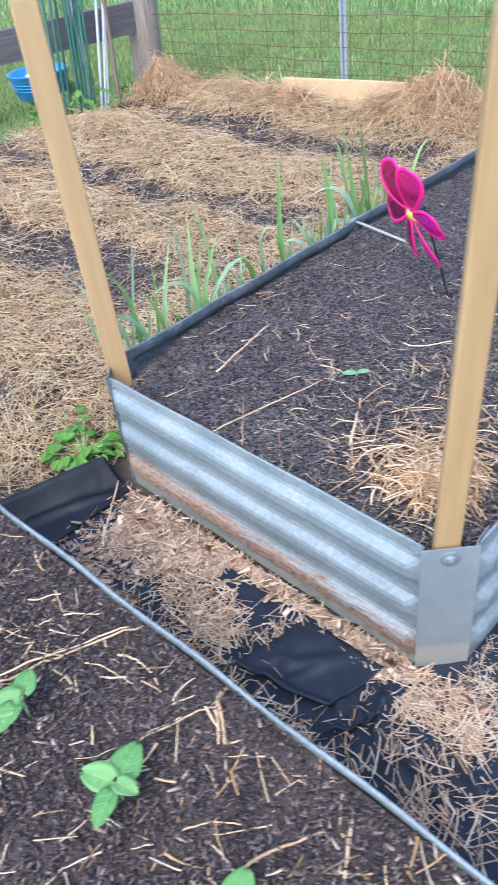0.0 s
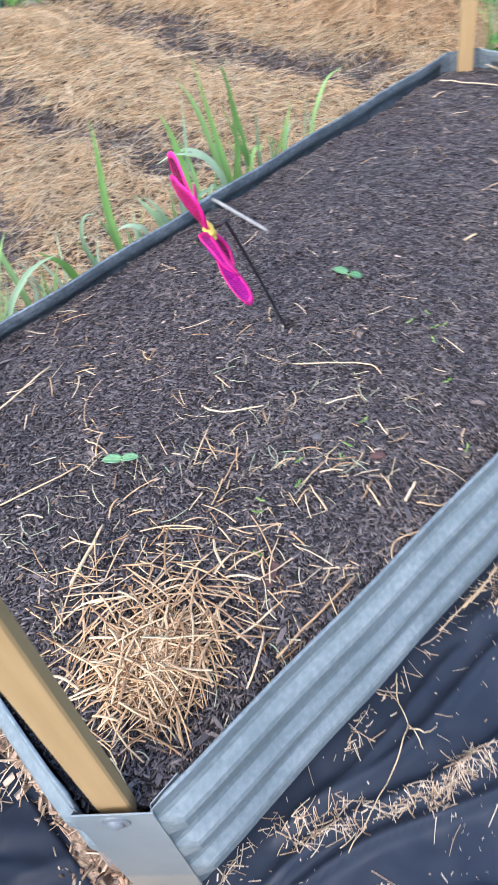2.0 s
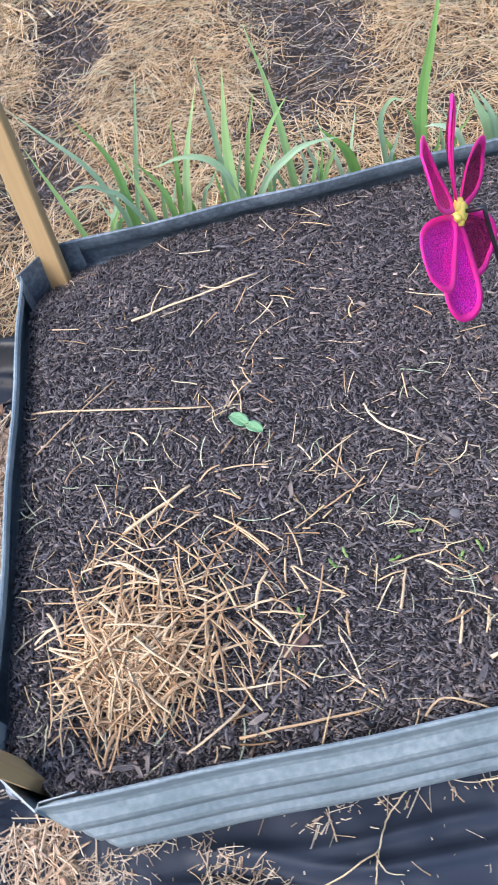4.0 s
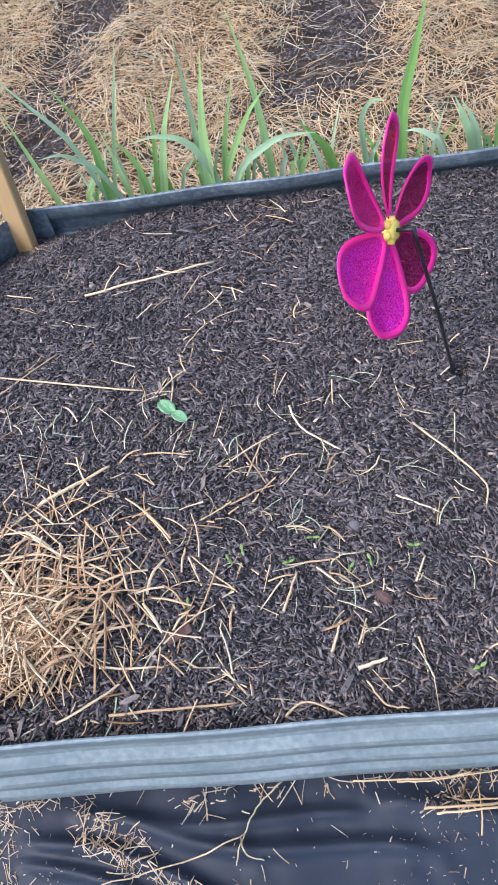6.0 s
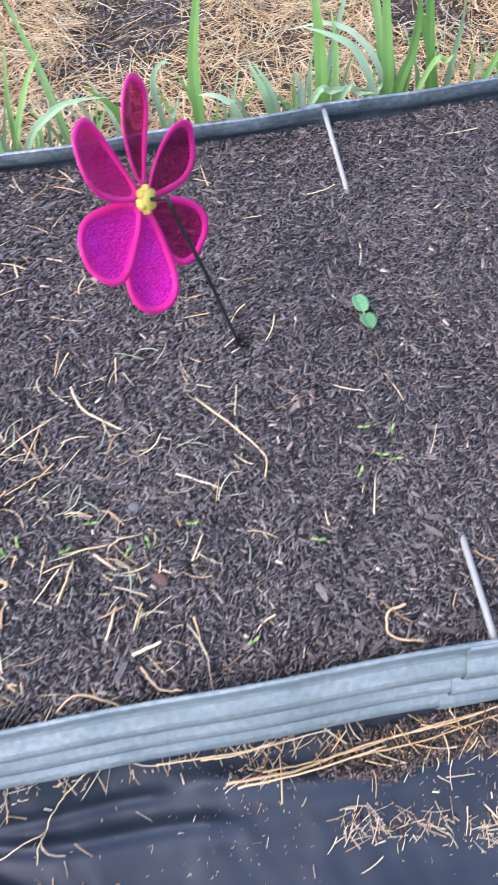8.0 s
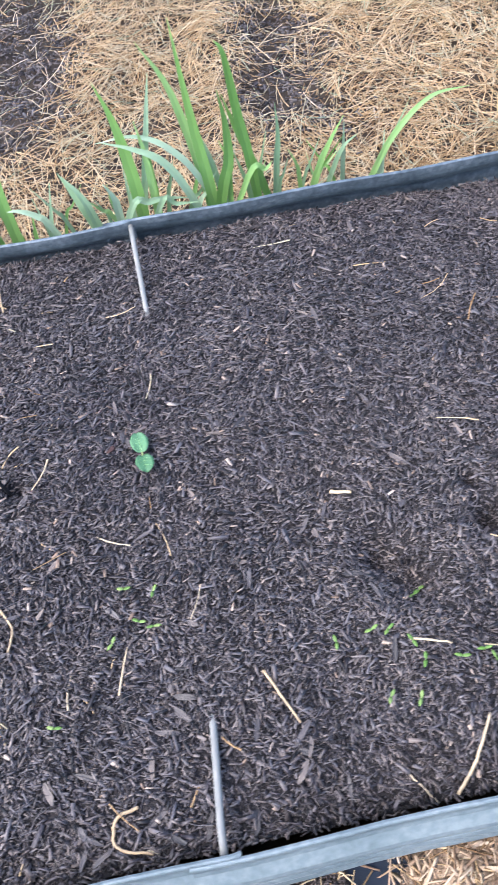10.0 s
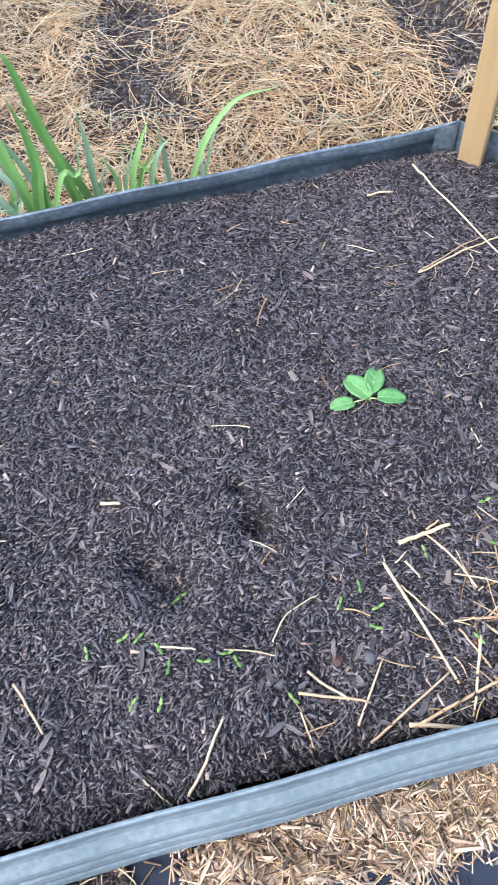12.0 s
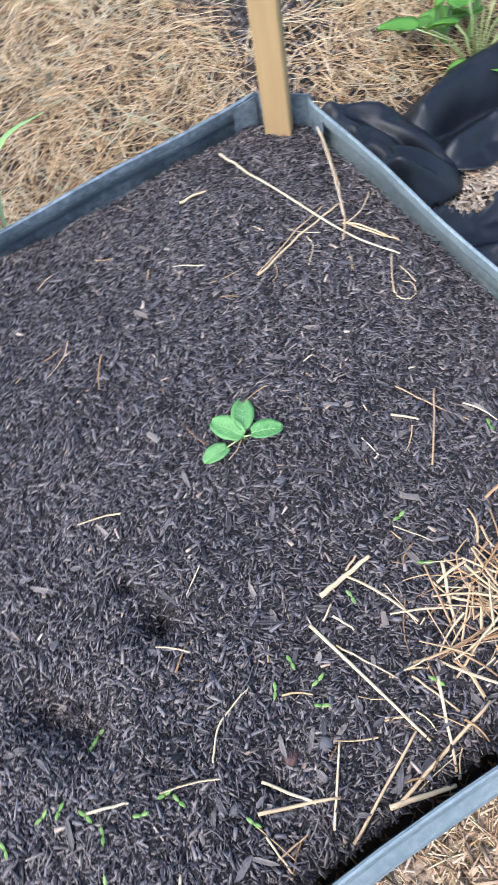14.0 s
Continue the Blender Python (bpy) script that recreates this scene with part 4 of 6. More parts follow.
def stalk(points, width, zfun=soil_z, lift=0.003, label="long dry straw stalk lying on dark mulch", category="straw", group="loose straw stalks", material=M_STALK):
    """One straw: a flattened, slightly crooked tube through the given places on the ground."""
    bm = bmesh.new()
    pts = []
    ends = [points[0], *points, points[-1]]
    for i in range(len(points) - 1):
        p0, p1, p2, p3 = ends[i:i + 4]
        for k in range(6):
            f = k / 6
            pts.append(tuple(0.5 * (2 * p1[c] + (p2[c] - p0[c]) * f + (2 * p0[c] - 5 * p1[c] + 4 * p2[c] - p3[c]) * f * f + (3 * p1[c] - p0[c] - 3 * p2[c] + p3[c]) * f ** 3) for c in (0, 1)))
    pts.append(points[-1])
    rr = random.Random(int(points[0][0] * 9173 + points[0][1] * 3301))
    z = [float(zfun(*p)) + lift + width * 0.4 + rr.uniform(0, 0.0015) for p in pts]
    tube(bm, [(p[0] + rr.uniform(-1, 1) * 0.0007, p[1] + rr.uniform(-1, 1) * 0.0007, h) for p, h in zip(pts, z)], [width * (0.44 - 0.14 * i / len(pts)) for i in range(len(pts))], 6)
    ob = part("straw_stalk", bm, material, soft=True)
    tagged(ob, label, category, group)
    return ob


for x0, y0, x1, y1, w in ((0.208, 0.716, 0.426, 0.756, 0.005), (0.039, 0.57, 0.313, 0.504, 0.004), (0.074, 0.737, 0.12, 0.723, 0.003), (0.175, 0.327, 0.268, 0.38, 0.0065),
                          (0.285, 0.038, 0.436, 0.039, 0.0045), (0.05, 0.487, 0.172, 0.601, 0.003), (0.17, 0.325, 0.24, 0.361, 0.004), (0.656, 0.284, 0.71, 0.254, 0.003),
                          (0.504, 0.205, 0.569, 0.206, 0.0034), (0.498, 0.145, 0.518, 0.195, 0.0045), (0.58, 0.068, 0.614, 0.076, 0.006), (0.551, 0.09, 0.566, 0.126, 0.0045),
                          (0.661, 0.165, 0.678, 0.197, 0.0034), (0.271, 0.094, 0.349, 0.089, 0.004), (0.462, 0.338, 0.485, 0.393, 0.003)):
    stalk([(x0, y0), (x1, y1)], w)
for x0, y0, x1, y1, w in ((1.5, 0.208, 1.535, 0.052, 0.005), (1.511, 0.176, 1.542, 0.118, 0.003), (1.514, 0.203, 1.532, 0.214, 0.003), (1.525, 0.203, 1.536, 0.179, 0.0034),
                          (1.376, 0.11, 1.411, 0.065, 0.0045), (1.359, 0.087, 1.433, 0.057, 0.0048), (1.413, 0.038, 1.462, 0.099, 0.0034), (1.421, 0.018, 1.529, 0.066, 0.004),
                          (1.047, 0.177, 1.075, 0.115, 0.004), (1.215, 0.176, 1.258, 0.161, 0.0036), (1.355, 0.067, 1.36, 0.026, 0.003), (1.353, 0.044, 1.389, 0.048, 0.0026), (1.467, 0.025, 1.534, 0.008, 0.007),
                          (1.557, 0.109, 1.574, 0.058, 0.0034), (1.577, 0.095, 1.54, 0.017, 0.0045), (1.654, 0.186, 1.623, 0.125, 0.005), (1.475, 0.023, 1.605, 0.049, 0.005)):
    stalk([(x0, y0), (x1, y1)], w)
for x0, y0, x1, y1, w in ((1.687, 0.826, 1.73, 0.822, 0.005), (1.719, 0.36, 1.741, 0.336, 0.004), (1.783, 0.361, 1.716, 0.28, 0.003), (1.746, 0.389, 1.788, 0.304, 0.0026),
                          (1.672, 0.355, 1.674, 0.325, 0.002), (1.639, 0.15, 1.669, 0.115, 0.004), (1.713, 0.194, 1.702, 0.151, 0.004), (1.59, 0.202, 1.594, 0.141, 0.0018),
                          (1.176, 0.38, 1.202, 0.371, 0.006), (1.173, 0.042, 1.196, 0.013, 0.0024), (1.853, 0.646, 1.892, 0.575, 0.004)):
    stalk([(x0, y0), (x1, y1)], w)
stalk([(1.784, 0.876), (1.798, 0.811), (1.841, 0.632), (1.872, 0.547)], 0.0040, lift=0.006)
stalk([(1.955, 0.878), (1.896, 0.731), (1.871, 0.680), (1.849, 0.640), (1.830, 0.617)], 0.0036, lift=0.010)
stalk([(1.945, 0.860), (1.890, 0.725), (1.853, 0.650)], 0.0030, lift=0.012)
stalk([(1.705, 0.637), (1.787, 0.662), (1.871, 0.680)], 0.0040, lift=0.004)
stalk([(1.708, 0.641), (1.779, 0.668), (1.850, 0.690)], 0.0026, lift=0.005)
stalk([(1.849, 0.644), (1.868, 0.624), (1.890, 0.571)], 0.0034, lift=0.006)
stalk([(1.849, 0.640), (1.877, 0.645), (1.912, 0.669)], 0.0024, lift=0.008)
stalk([(1.796, 0.655), (1.794, 0.637), (1.772, 0.614)], 0.0018, lift=0.004)
stalk([(1.735, 0.642), (1.728, 0.625), (1.716, 0.616)], 0.0016, lift=0.004)
stalk([(1.866, 0.557), (1.833, 0.509), (1.832, 0.486), (1.849, 0.484), (1.858, 0.503), (1.850, 0.513)], 0.0024)
stalk([(0.372, 0.567), (0.402, 0.611), (0.462, 0.644)], 0.0024)
stalk([(0.352, 0.54), (0.359, 0.51), (0.356, 0.475)], 0.0034)
stalk([(0.528, 0.447), (0.544, 0.407), (0.592, 0.365)], 0.0042)
stalk([(0.694, 0.393), (0.767, 0.297), (0.766, 0.259)], 0.0036)
stalk([(0.491, 0.021), (0.516, 0.035), (0.561, 0.016)], 0.0036)
stalk([(0.588, 0.053), (0.604, 0.027), (0.63, 0.02)], 0.0034)
stalk([(0.894, 0.068), (0.872, 0.062), (0.869, 0.037), (0.903, 0.024)], 0.0045)
stalk([(1.217, 0.016), (1.243, 0.042), (1.272, 0.082)], 0.0046)
stalk([(1.345, 0.148), (1.371, 0.176), (1.414, 0.19)], 0.0026, material=M_STRAWGREEN, label="thin greenish grass stem curved over dark mulch")
stalk([(1.527, 0.227), (1.57, 0.232), (1.595, 0.234)], 0.0075, label="thick broken twig lying on dark mulch", category="twig")
stalk([(1.565, 0.236), (1.584, 0.243)], 0.004, label="short side twig beside a broken stem", category="twig")
for x0, y0, x1, y1, w in ((-0.568, 0.4, -0.372, 0.312, 0.004), (-0.558, 0.386, -0.358, 0.297, 0.005), (-0.521, -0.035, -0.415, -0.08, 0.005), (-0.44, -0.127, -0.385, -0.096, 0.004),
                          (-0.479, 0.161, -0.387, 0.122, 0.0035), (-0.378, 0.125, -0.413, 0.076, 0.006), (-0.387, 0.119, -0.417, 0.083, 0.005), (-0.52, 0.043, -0.469, -0.006, 0.003),
                          (-0.452, 0.317, -0.432, 0.229, 0.0025), (-0.508, 0.53, -0.47, 0.443, 0.002), (-0.413, 0.287, -0.404, 0.224, 0.004)):
    stalk([(x0, y0), ((x0 + x1) / 2 + 0.006, (y0 + y1) / 2 + 0.004), (x1, y1)], w, soil2_z, label="dry straw stalk on crumbly dark soil")


def pebble(at, size, flat, material, label, name="pebble", category="stone"):
    """A small rounded, uneven stone or lump lying in the mulch."""
    bm = bmesh.new()
    bmesh.ops.create_icosphere(bm, subdivisions=2, radius=size)
    rr = random.Random(int(at[0] * 7919 + at[1] * 613))
    f = [rr.uniform(0, 6) for _ in range(3)]
    for v in bm.verts:
        k = 1 + 0.16 * math.sin(v.co.x / size * 2.3 + f[0]) + 0.13 * math.sin(v.co.y / size * 3.1 + f[1])
        v.co = Vector((v.co.x * k * 1.25, v.co.y * k, v.co.z * flat))
    ob = part(name, bm, material, soft=True)
    ob.matrix_world = pose(at[0], at[1], float(soil_z(*at)) + size * flat * 0.5, rr.uniform(-12, 12), rr.uniform(-12, 12), rr.uniform(0, 360))
    return tagged(ob, label, category)


for x, y, size in ((1.565, 0.365, 0.0065), (1.447, 0.102, 0.0065), (1.341, 0.101, 0.006), (0.599, 0.251, 0.0075), (0.608, 0.59, 0.004)):
    pebble((x, y), size, 0.55, M_STONE, "small smooth grey stone half sunk in mulch")
for x, y, size in ((0.815, 0.337, 0.0042), (0.949, 0.185, 0.0042), (0.715, 0.243, 0.0045), (0.218, 0.741, 0.006)):
    pebble((x, y), size * 0.8, 0.7, M_GRIT, "tiny pale pebble on dark mulch")
for x, y, size in ((0.62, 0.151, 0.009), (1.413, 0.113, 0.007), (0.908, 0.509, 0.006)):
    pebble((x, y), size, 0.5, M_REDLUMP, "reddish brown lump of bark in mulch", "bark_lump", "bark")
for x, y, turn, ln, wd in ((0.368, 0.128, 20, 0.036, 0.016), (1.469, 0.503, 120, 0.016, 0.009), (1.568, 0.171, 70, 0.016, 0.008), (1.672, 0.265, 150, 0.022, 0.007)):
    bm = bmesh.new()
    box(bm, -ln / 2, ln / 2, -wd / 2, wd / 2, 0, 0.005, 0.0015)
    for v in bm.verts:
        v.co.y *= 1 - 0.35 * (v.co.x / ln + 0.5)
        v.co.z += 0.003 * math.sin(v.co.x * 160)
    ob = part("bark_piece", bm, M_REDLUMP if ln > 0.03 else M_GRIT, soft=False)
    ob.matrix_world = pose(x, y, float(soil_z(x, y)) + 0.003, 6, -8, turn)
    tagged(ob, "dark reddish flat piece of bark on mulch" if ln > 0.03 else "small pale flat wood chip on mulch", "bark")


# ---- loose mulch, straw and chips ----
def bed_straw_density(x, y):
    d = 0.035 + 0.20 * np.exp(-(((x - 0.36) / 0.32) ** 2)) * (1 - 0.6 * y / W)
    d += 0.9 * np.exp(-(((x - 0.25) / 0.15) ** 2 + ((y - 0.20) / 0.14) ** 2)) * (0.6 + 0.6 * fbm(x, y, 18.0, 0.7))
    d += 0.8 * np.exp(-(((x - 1.61) / 0.13) ** 2 + ((y - 0.025) / 0.05) ** 2))
    d += 0.8 * np.exp(-(((x - 1.70) / 0.09) ** 2 + ((y - 0.132) / 0.07) ** 2))
    d *= np.where((x > 1.0) & (x < 1.32), 0.3, 1.0)
    return np.clip(d, 0, 1) * in_bed(x, y)


xy = scatter(100000, 0.012, L - 0.012, 0.012, W - 0.012, in_bed, seed=2)
ob = flakes("mulch_crumbs", xy, soil_z, (0.002, 0.008), (0.0012, 0.0036), (0.0006, 0.0014), M_CHIP, tilt=0.14, lift=0.004, seed=7, az=swirl(xy, 7))
tagged(ob, "fine dark crumbs of bark covering the raised bed", "mulch", kind="stuff")
xy = scatter(68000, 0.012, L - 0.012, 0.012, W - 0.012, in_bed, seed=3)
ob = flakes("mulch_chips", xy, soil_z, (0.0045, 0.0155), (0.0014, 0.0046), (0.0005, 0.0011), M_CHIP, tilt=0.09, lift=0.005, seed=4, az=swirl(xy, 8, 0.55))
tagged(ob, "dark shredded bark mulch covering the raised bed", "mulch", kind="stuff")
ob = flakes("mulch_chips", scatter(4600, 0.02, L - 0.02, 0.02, W - 0.02, in_bed, seed=5), soil_z, (0.010, 0.026), (0.0022, 0.007), (0.0008, 0.0018), M_CHIP, tilt=0.10, lift=0.005, seed=6)
tagged(ob, "larger splinters of dark bark among the mulch", "mulch", kind="stuff")
ob = strands("mulch_fibres", scatter(8000, 0.02, L - 0.02, 0.02, W - 0.02, in_bed, seed=70), soil_z, (0.010, 0.034), (0.0008, 0.0018), M_CHIP, tilt=0.04, lift=0.006, bend=0.2, seg=2, seed=71)
tagged(ob, "thin dark bark fibres lying over the mulch", "mulch", kind="stuff")
ob = flakes("pale_chips", scatter(560, 0.03, L - 0.03, 0.02, W - 0.03, seed=8), soil_z, (0.005, 0.017), (0.002, 0.006), (0.001, 0.002), M_PALECHIP, tilt=0.2, lift=0.006, seed=9)
tagged(ob, "pale tan wood chips scattered over dark mulch", "wood chips", kind="stuff")
ob = strands("loose_straw", scatter(4200, 0.03, L - 0.03, 0.02, W - 0.03, bed_straw_density, seed=10), soil_z, (0.012, 0.07), (0.0012, 0.003), M_STRAW, tilt=0.10, lift=0.008, bend=0.22, seg=3, seed=11)
tagged(ob, "short tan straw strewn over the dark mulch", "straw", kind="stuff")


def pile_z(x, y):
    return soil_z(x, y) + 0.022 * np.exp(-(((x - 0.18) / 0.08) ** 2 + ((y - 0.145) / 0.075) ** 2)) + 0.012 * np.exp(-(((x - 1.70) / 0.10) ** 2 + ((y - 0.07) / 0.06) ** 2))


rp = np.random.default_rng(12)
pile_xy = np.concatenate([np.stack([rp.normal(0.172, 0.034, 600), rp.normal(0.135, 0.032, 600)], 1), np.stack([rp.normal(0.27, 0.07, 70), rp.normal(0.17, 0.07, 70)], 1), np.stack([rp.normal(0.20, 0.07, 60), rp.normal(0.27, 0.06, 60)], 1), np.stack([rp.normal(1.672, 0.036, 90), rp.normal(0.115, 0.030, 90)], 1)])
pile_xy = pile_xy[(pile_xy[:, 0] > 0.055) & (pile_xy[:, 1] > 0.055) & (pile_xy.sum(1) > 0.17)]
pile_xy = pile_xy[fbm(pile_xy[:, 0], pile_xy[:, 1], 26.0, 0.5) > -0.55]
bed_heap = strands("straw_heap", pile_xy, pile_z, (0.03, 0.095), (0.0011, 0.0034), M_GOLDSTRAW, tilt=0.10, lift=0.014, bend=0.12, seg=3, seed=13)
tagged(bed_heap, "tangled heap of golden straw on the mulch", "straw", kind="stuff")
ob = strands("grass_clippings", scatter(260, 0.03, 0.75, 0.03, 0.5, seed=14), soil_z, (0.02, 0.06), (0.0012, 0.0022), M_STRAWGREEN, tilt=0.1, lift=0.01, bend=0.5, seg=4, seed=15)
tagged(ob, "thin greenish dried grass among the straw", "grass", kind="stuff")

ob = flakes("mulch_chips", scatter(34000, BED2_X - 0.55, BED2_X - 0.008, -0.45, 0.9, seed=16), soil2_z, (0.003, 0.013), (0.0016, 0.005), (0.001, 0.003), M_CRUMB, tilt=0.45, lift=0.006, seed=17)
tagged(ob, "dark crumbly bark on the second bed", "mulch", kind="stuff")
ob = flakes("pale_chips", scatter(330, BED2_X - 0.55, BED2_X - 0.01, -0.45, 0.9, seed=18), soil2_z, (0.006, 0.022), (0.003, 0.007), (0.001, 0.002), M_PALECHIP, tilt=0.25, lift=0.006, seed=19)
tagged(ob, "pale tan chips on the second bed", "wood chips", kind="stuff")
ob = strands("loose_straw", scatter(760, BED2_X - 0.55, BED2_X - 0.02, -0.45, 0.9, seed=20), soil2_z, (0.012, 0.075), (0.0014, 0.004), M_STRAW, tilt=0.10, lift=0.006, bend=0.12, seg=4, seed=21)
tagged(ob, "short straw strewn over the second bed", "straw", kind="stuff")


# ---- paths: black fabric under straw ----
def fold(x, y, x0, y0, x1, y1, high, wide):
    """A soft ridge along a line."""
    dx, dy = x1 - x0, y1 - y0
    ln = math.hypot(dx, dy)
    s = ((x - x0) * dx + (y - y0) * dy) / ln
    d = ((x - x0) * -dy + (y - y0) * dx) / ln + 0.012 * np.sin(s * 14 + x0 * 30)
    return high * np.exp(-(d / wide) ** 2) * np.clip(s / 0.06, 0, 1) * np.clip((ln - s) / 0.06, 0, 1)


WALK_FOLDS = ((0.086, -0.055, 0.576, -0.195, 0.018, 0.009), (0.086, -0.08, 0.515, -0.236, 0.018, 0.008), (0.147, -0.039, 0.677, -0.118, 0.015, 0.010), (0.20, -0.030, 0.60, -0.070, 0.010, 0.008), (0.564, -0.054, 1.147, -0.077, 0.015, 0.016), (0.033, -0.101, 0.352, -0.31, 0.010, 0.008), (0.066, -0.151, 0.312, -0.371, 0.010, 0.008), (0.311, -0.169, 0.924, -0.262, 0.008, 0.03), (1.192, -0.083, 1.784, -0.103, 0.014, 0.02))
GAP_FOLDS = ((-0.058, 0.097, -0.297, -0.06, 0.022, 0.011), (-0.098, 0.117, -0.258, 0.019, 0.018, 0.009), (-0.128, 0.048, -0.217, -0.16, 0.022, 0.011), (-0.098, 0.018, -0.146, -0.181, 0.016, 0.009), (-0.039, 0.296, -0.259, 0.197, 0.014, 0.014), (-0.048, 0.157, -0.21, 0.297, 0.010, 0.012), (-0.047, -0.082, -0.075, -0.3, 0.014, 0.010), (-0.017, -0.062, -0.045, -0.301, 0.01, 0.014), (-0.3, 0.356, -0.019, 0.217, 0.008, 0.02), (-0.099, 0.157, -0.278, 0.049, 0.012, 0.010))


def path_z(x, y):
    """The fabric on the paths, with its creases: x0, y0, x1, y1, height, width each."""
    x, y = np.asarray(x, float), np.asarray(y, float)
    z = ground_z(x, y) + 0.006 + 0.003 * fbm(x, y, 9.0, 0.7)
    for f in (*WALK_FOLDS, *GAP_FOLDS):
        z = z + fold(x, y, *f)
    return z


path = sheet("path_fabric", np.concatenate([np.arange(-0.335, 1.3, 0.006), np.arange(1.3, 2.2, 0.02)]), np.concatenate([np.arange(-1.1, -0.4, 0.03), np.arange(-0.4, 0.006, 0.006)]), path_z, M_FABRIC)
tagged(path, "creased black woven landscape fabric strewn with straw", "landscape fabric", kind="structure")
path2 = sheet("path_fabric", np.arange(-0.332, 0.075, 0.011), np.arange(0.0, 0.86, 0.011), lambda x, y: path_z(x, y) + 0.002, M_FABRIC, keep=lambda x, y: ((x < 0.006) | (x + y < C + 0.01)).astype(float))
tagged(path2, "black landscape fabric between the two raised beds", "landscape fabric", kind="structure")


def blobs(x, y, spots):
    """Soft round patches: middle, reach both ways and strength each."""
    d = 0.0 * x
    for cx, cy, rx, ry, a in spots:
        d = d + a * np.exp(-(((x - cx) / rx) ** 2 + ((y - cy) / ry) ** 2))
    return d


def gap_density(x, y):
    d = 0.02 + 0.05 * np.clip((0.02 - y) / 0.1, 0, 1) + blobs(x, y, (
        (-0.135, 0.50, 0.045, 0.07, 1.0), (-0.155, 0.40, 0.045, 0.05, 1.1), (-0.10, 0.305, 0.05, 0.018, 0.6), (-0.09, 0.58, 0.06, 0.05, 0.3), (-0.13, 0.72, 0.10, 0.08, 0.25),
        (-0.24, 0.155, 0.025, 0.045, 0.9), (-0.175, 0.078, 0.040, 0.016, 1.0), (-0.05, 0.025, 0.05, 0.035, 1.7), (-0.065, -0.055, 0.040, 0.05, 1.4), (-0.015, -0.03, 0.045, 0.035, 1.3),
        (-0.205, -0.075, 0.035, 0.025, 0.8), (-0.285, 0.28, 0.045, 0.09, 1.6), (-0.27, 0.42, 0.055, 0.08, 1.3), (-0.006, 0.45, 0.018, 0.35, 0.4), (-0.28, 0.08, 0.04, 0.06, 1.0), (-0.23, 0.035, 0.030, 0.022, 0.6), (-0.155, -0.01, 0.025, 0.02, 0.5), (-0.19, -0.15, 0.05, 0.03, 0.4), (0.015, -0.16, 0.03, 0.03, 0.5)))
    return np.clip(d, 0, 1) * (0.75 + 0.35 * fbm(x, y, 25.0, 0.3))


def litter_density(x, y):
    return np.clip(blobs(x, y, (
        (0.000, 0.45, 0.032, 0.42, 1.1), (-0.07, 0.72, 0.11, 0.09, 1.0), (-0.09, 0.61, 0.06, 0.05, 0.9), (-0.075, 0.53, 0.045, 0.05, 0.8), (-0.27, 0.72, 0.07, 0.08, 0.8), (-0.25, 0.60, 0.05, 0.05, 0.6),
        (-0.04, 0.10, 0.03, 0.06, 0.8), (-0.285, 0.36, 0.045, 0.10, 0.9), (-0.16, 0.44, 0.05, 0.06, 0.5), (-0.29, 0.12, 0.03, 0.08, 0.7))), 0, 1)


def drift(x, y, x0, y0, x1, y1, wide):
    """1 along a line, falling off across it."""
    dx, dy = x1 - x0, y1 - y0
    ln = math.hypot(dx, dy)
    s = ((x - x0) * dx + (y - y0) * dy) / ln
    d = ((x - x0) * -dy + (y - y0) * dx) / ln + 0.010 * np.sin(s * 14 + x0 * 30)
    return np.exp(-(d / wide) ** 2) * np.clip(s / 0.03, 0, 1) * np.clip((ln - s) / 0.03, 0, 1)


def walk_density(x, y):
    d = 0.008 + 0.0 * x
    for f in ((0.16, -0.035, 0.30, -0.085, 0.008, 0.9), (0.16, -0.062, 0.48, -0.185, 0.010, 0.9), (0.32, -0.168, 0.46, -0.17, 0.013, 0.7), (0.06, -0.012, 0.62, -0.010, 0.006, 0.35), (0.05, -0.10, 0.24, -0.20, 0.012, 0.7),
              (0.56, -0.018, 0.84, -0.014, 0.007, 0.5), (0.78, -0.140, 1.08, -0.165, 0.016, 0.45), (1.15, -0.05, 1.75, -0.05, 0.035, 0.7)):
        d = d + f[5] * drift(x, y, *f[:5])
    for cx, cy, rx, ry, a in ((0.03, -0.05, 0.05, 0.04, 0.9), (1.42, -0.06, 0.16, 0.04, 0.8), (1.60, -0.04, 0.12, 0.05, 0.9), (1.115, -0.12, 0.10, 0.03, 0.25), (0.345, -0.03, 0.02, 0.012, 0.7), (0.69, -0.047, 0.03, 0.010, 0.8)):
        d = d + a * np.exp(-(((x - cx) / rx) ** 2 + ((y - cy) / ry) ** 2))
    return np.clip(d, 0, 1) * (0.75 + 0.35 * fbm(x, y, 22.0, 0.9))


ob = strands("path_straw", scatter(9800, -0.325, 0.004, -0.25, 0.86, gap_density, seed=22), path_z, (0.012, 0.09), (0.0009, 0.0034), M_GAPSTRAW, tilt=0.07, lift=0.012, bend=0.12, seg=3, seed=23)
tagged(ob, "matted straw over the fabric between the beds", "straw", kind="stuff")
ob = flakes("pale_chips", scatter(3800, -0.325, 0.004, -0.25, 0.86, litter_density, seed=24), path_z, (0.005, 0.028), (0.003, 0.012), (0.0005, 0.0012), M_PALECHIP, tilt=0.35, lift=0.010, seed=25)
tagged(ob, "brown leaf and bark litter between the beds", "litter", kind="stuff")


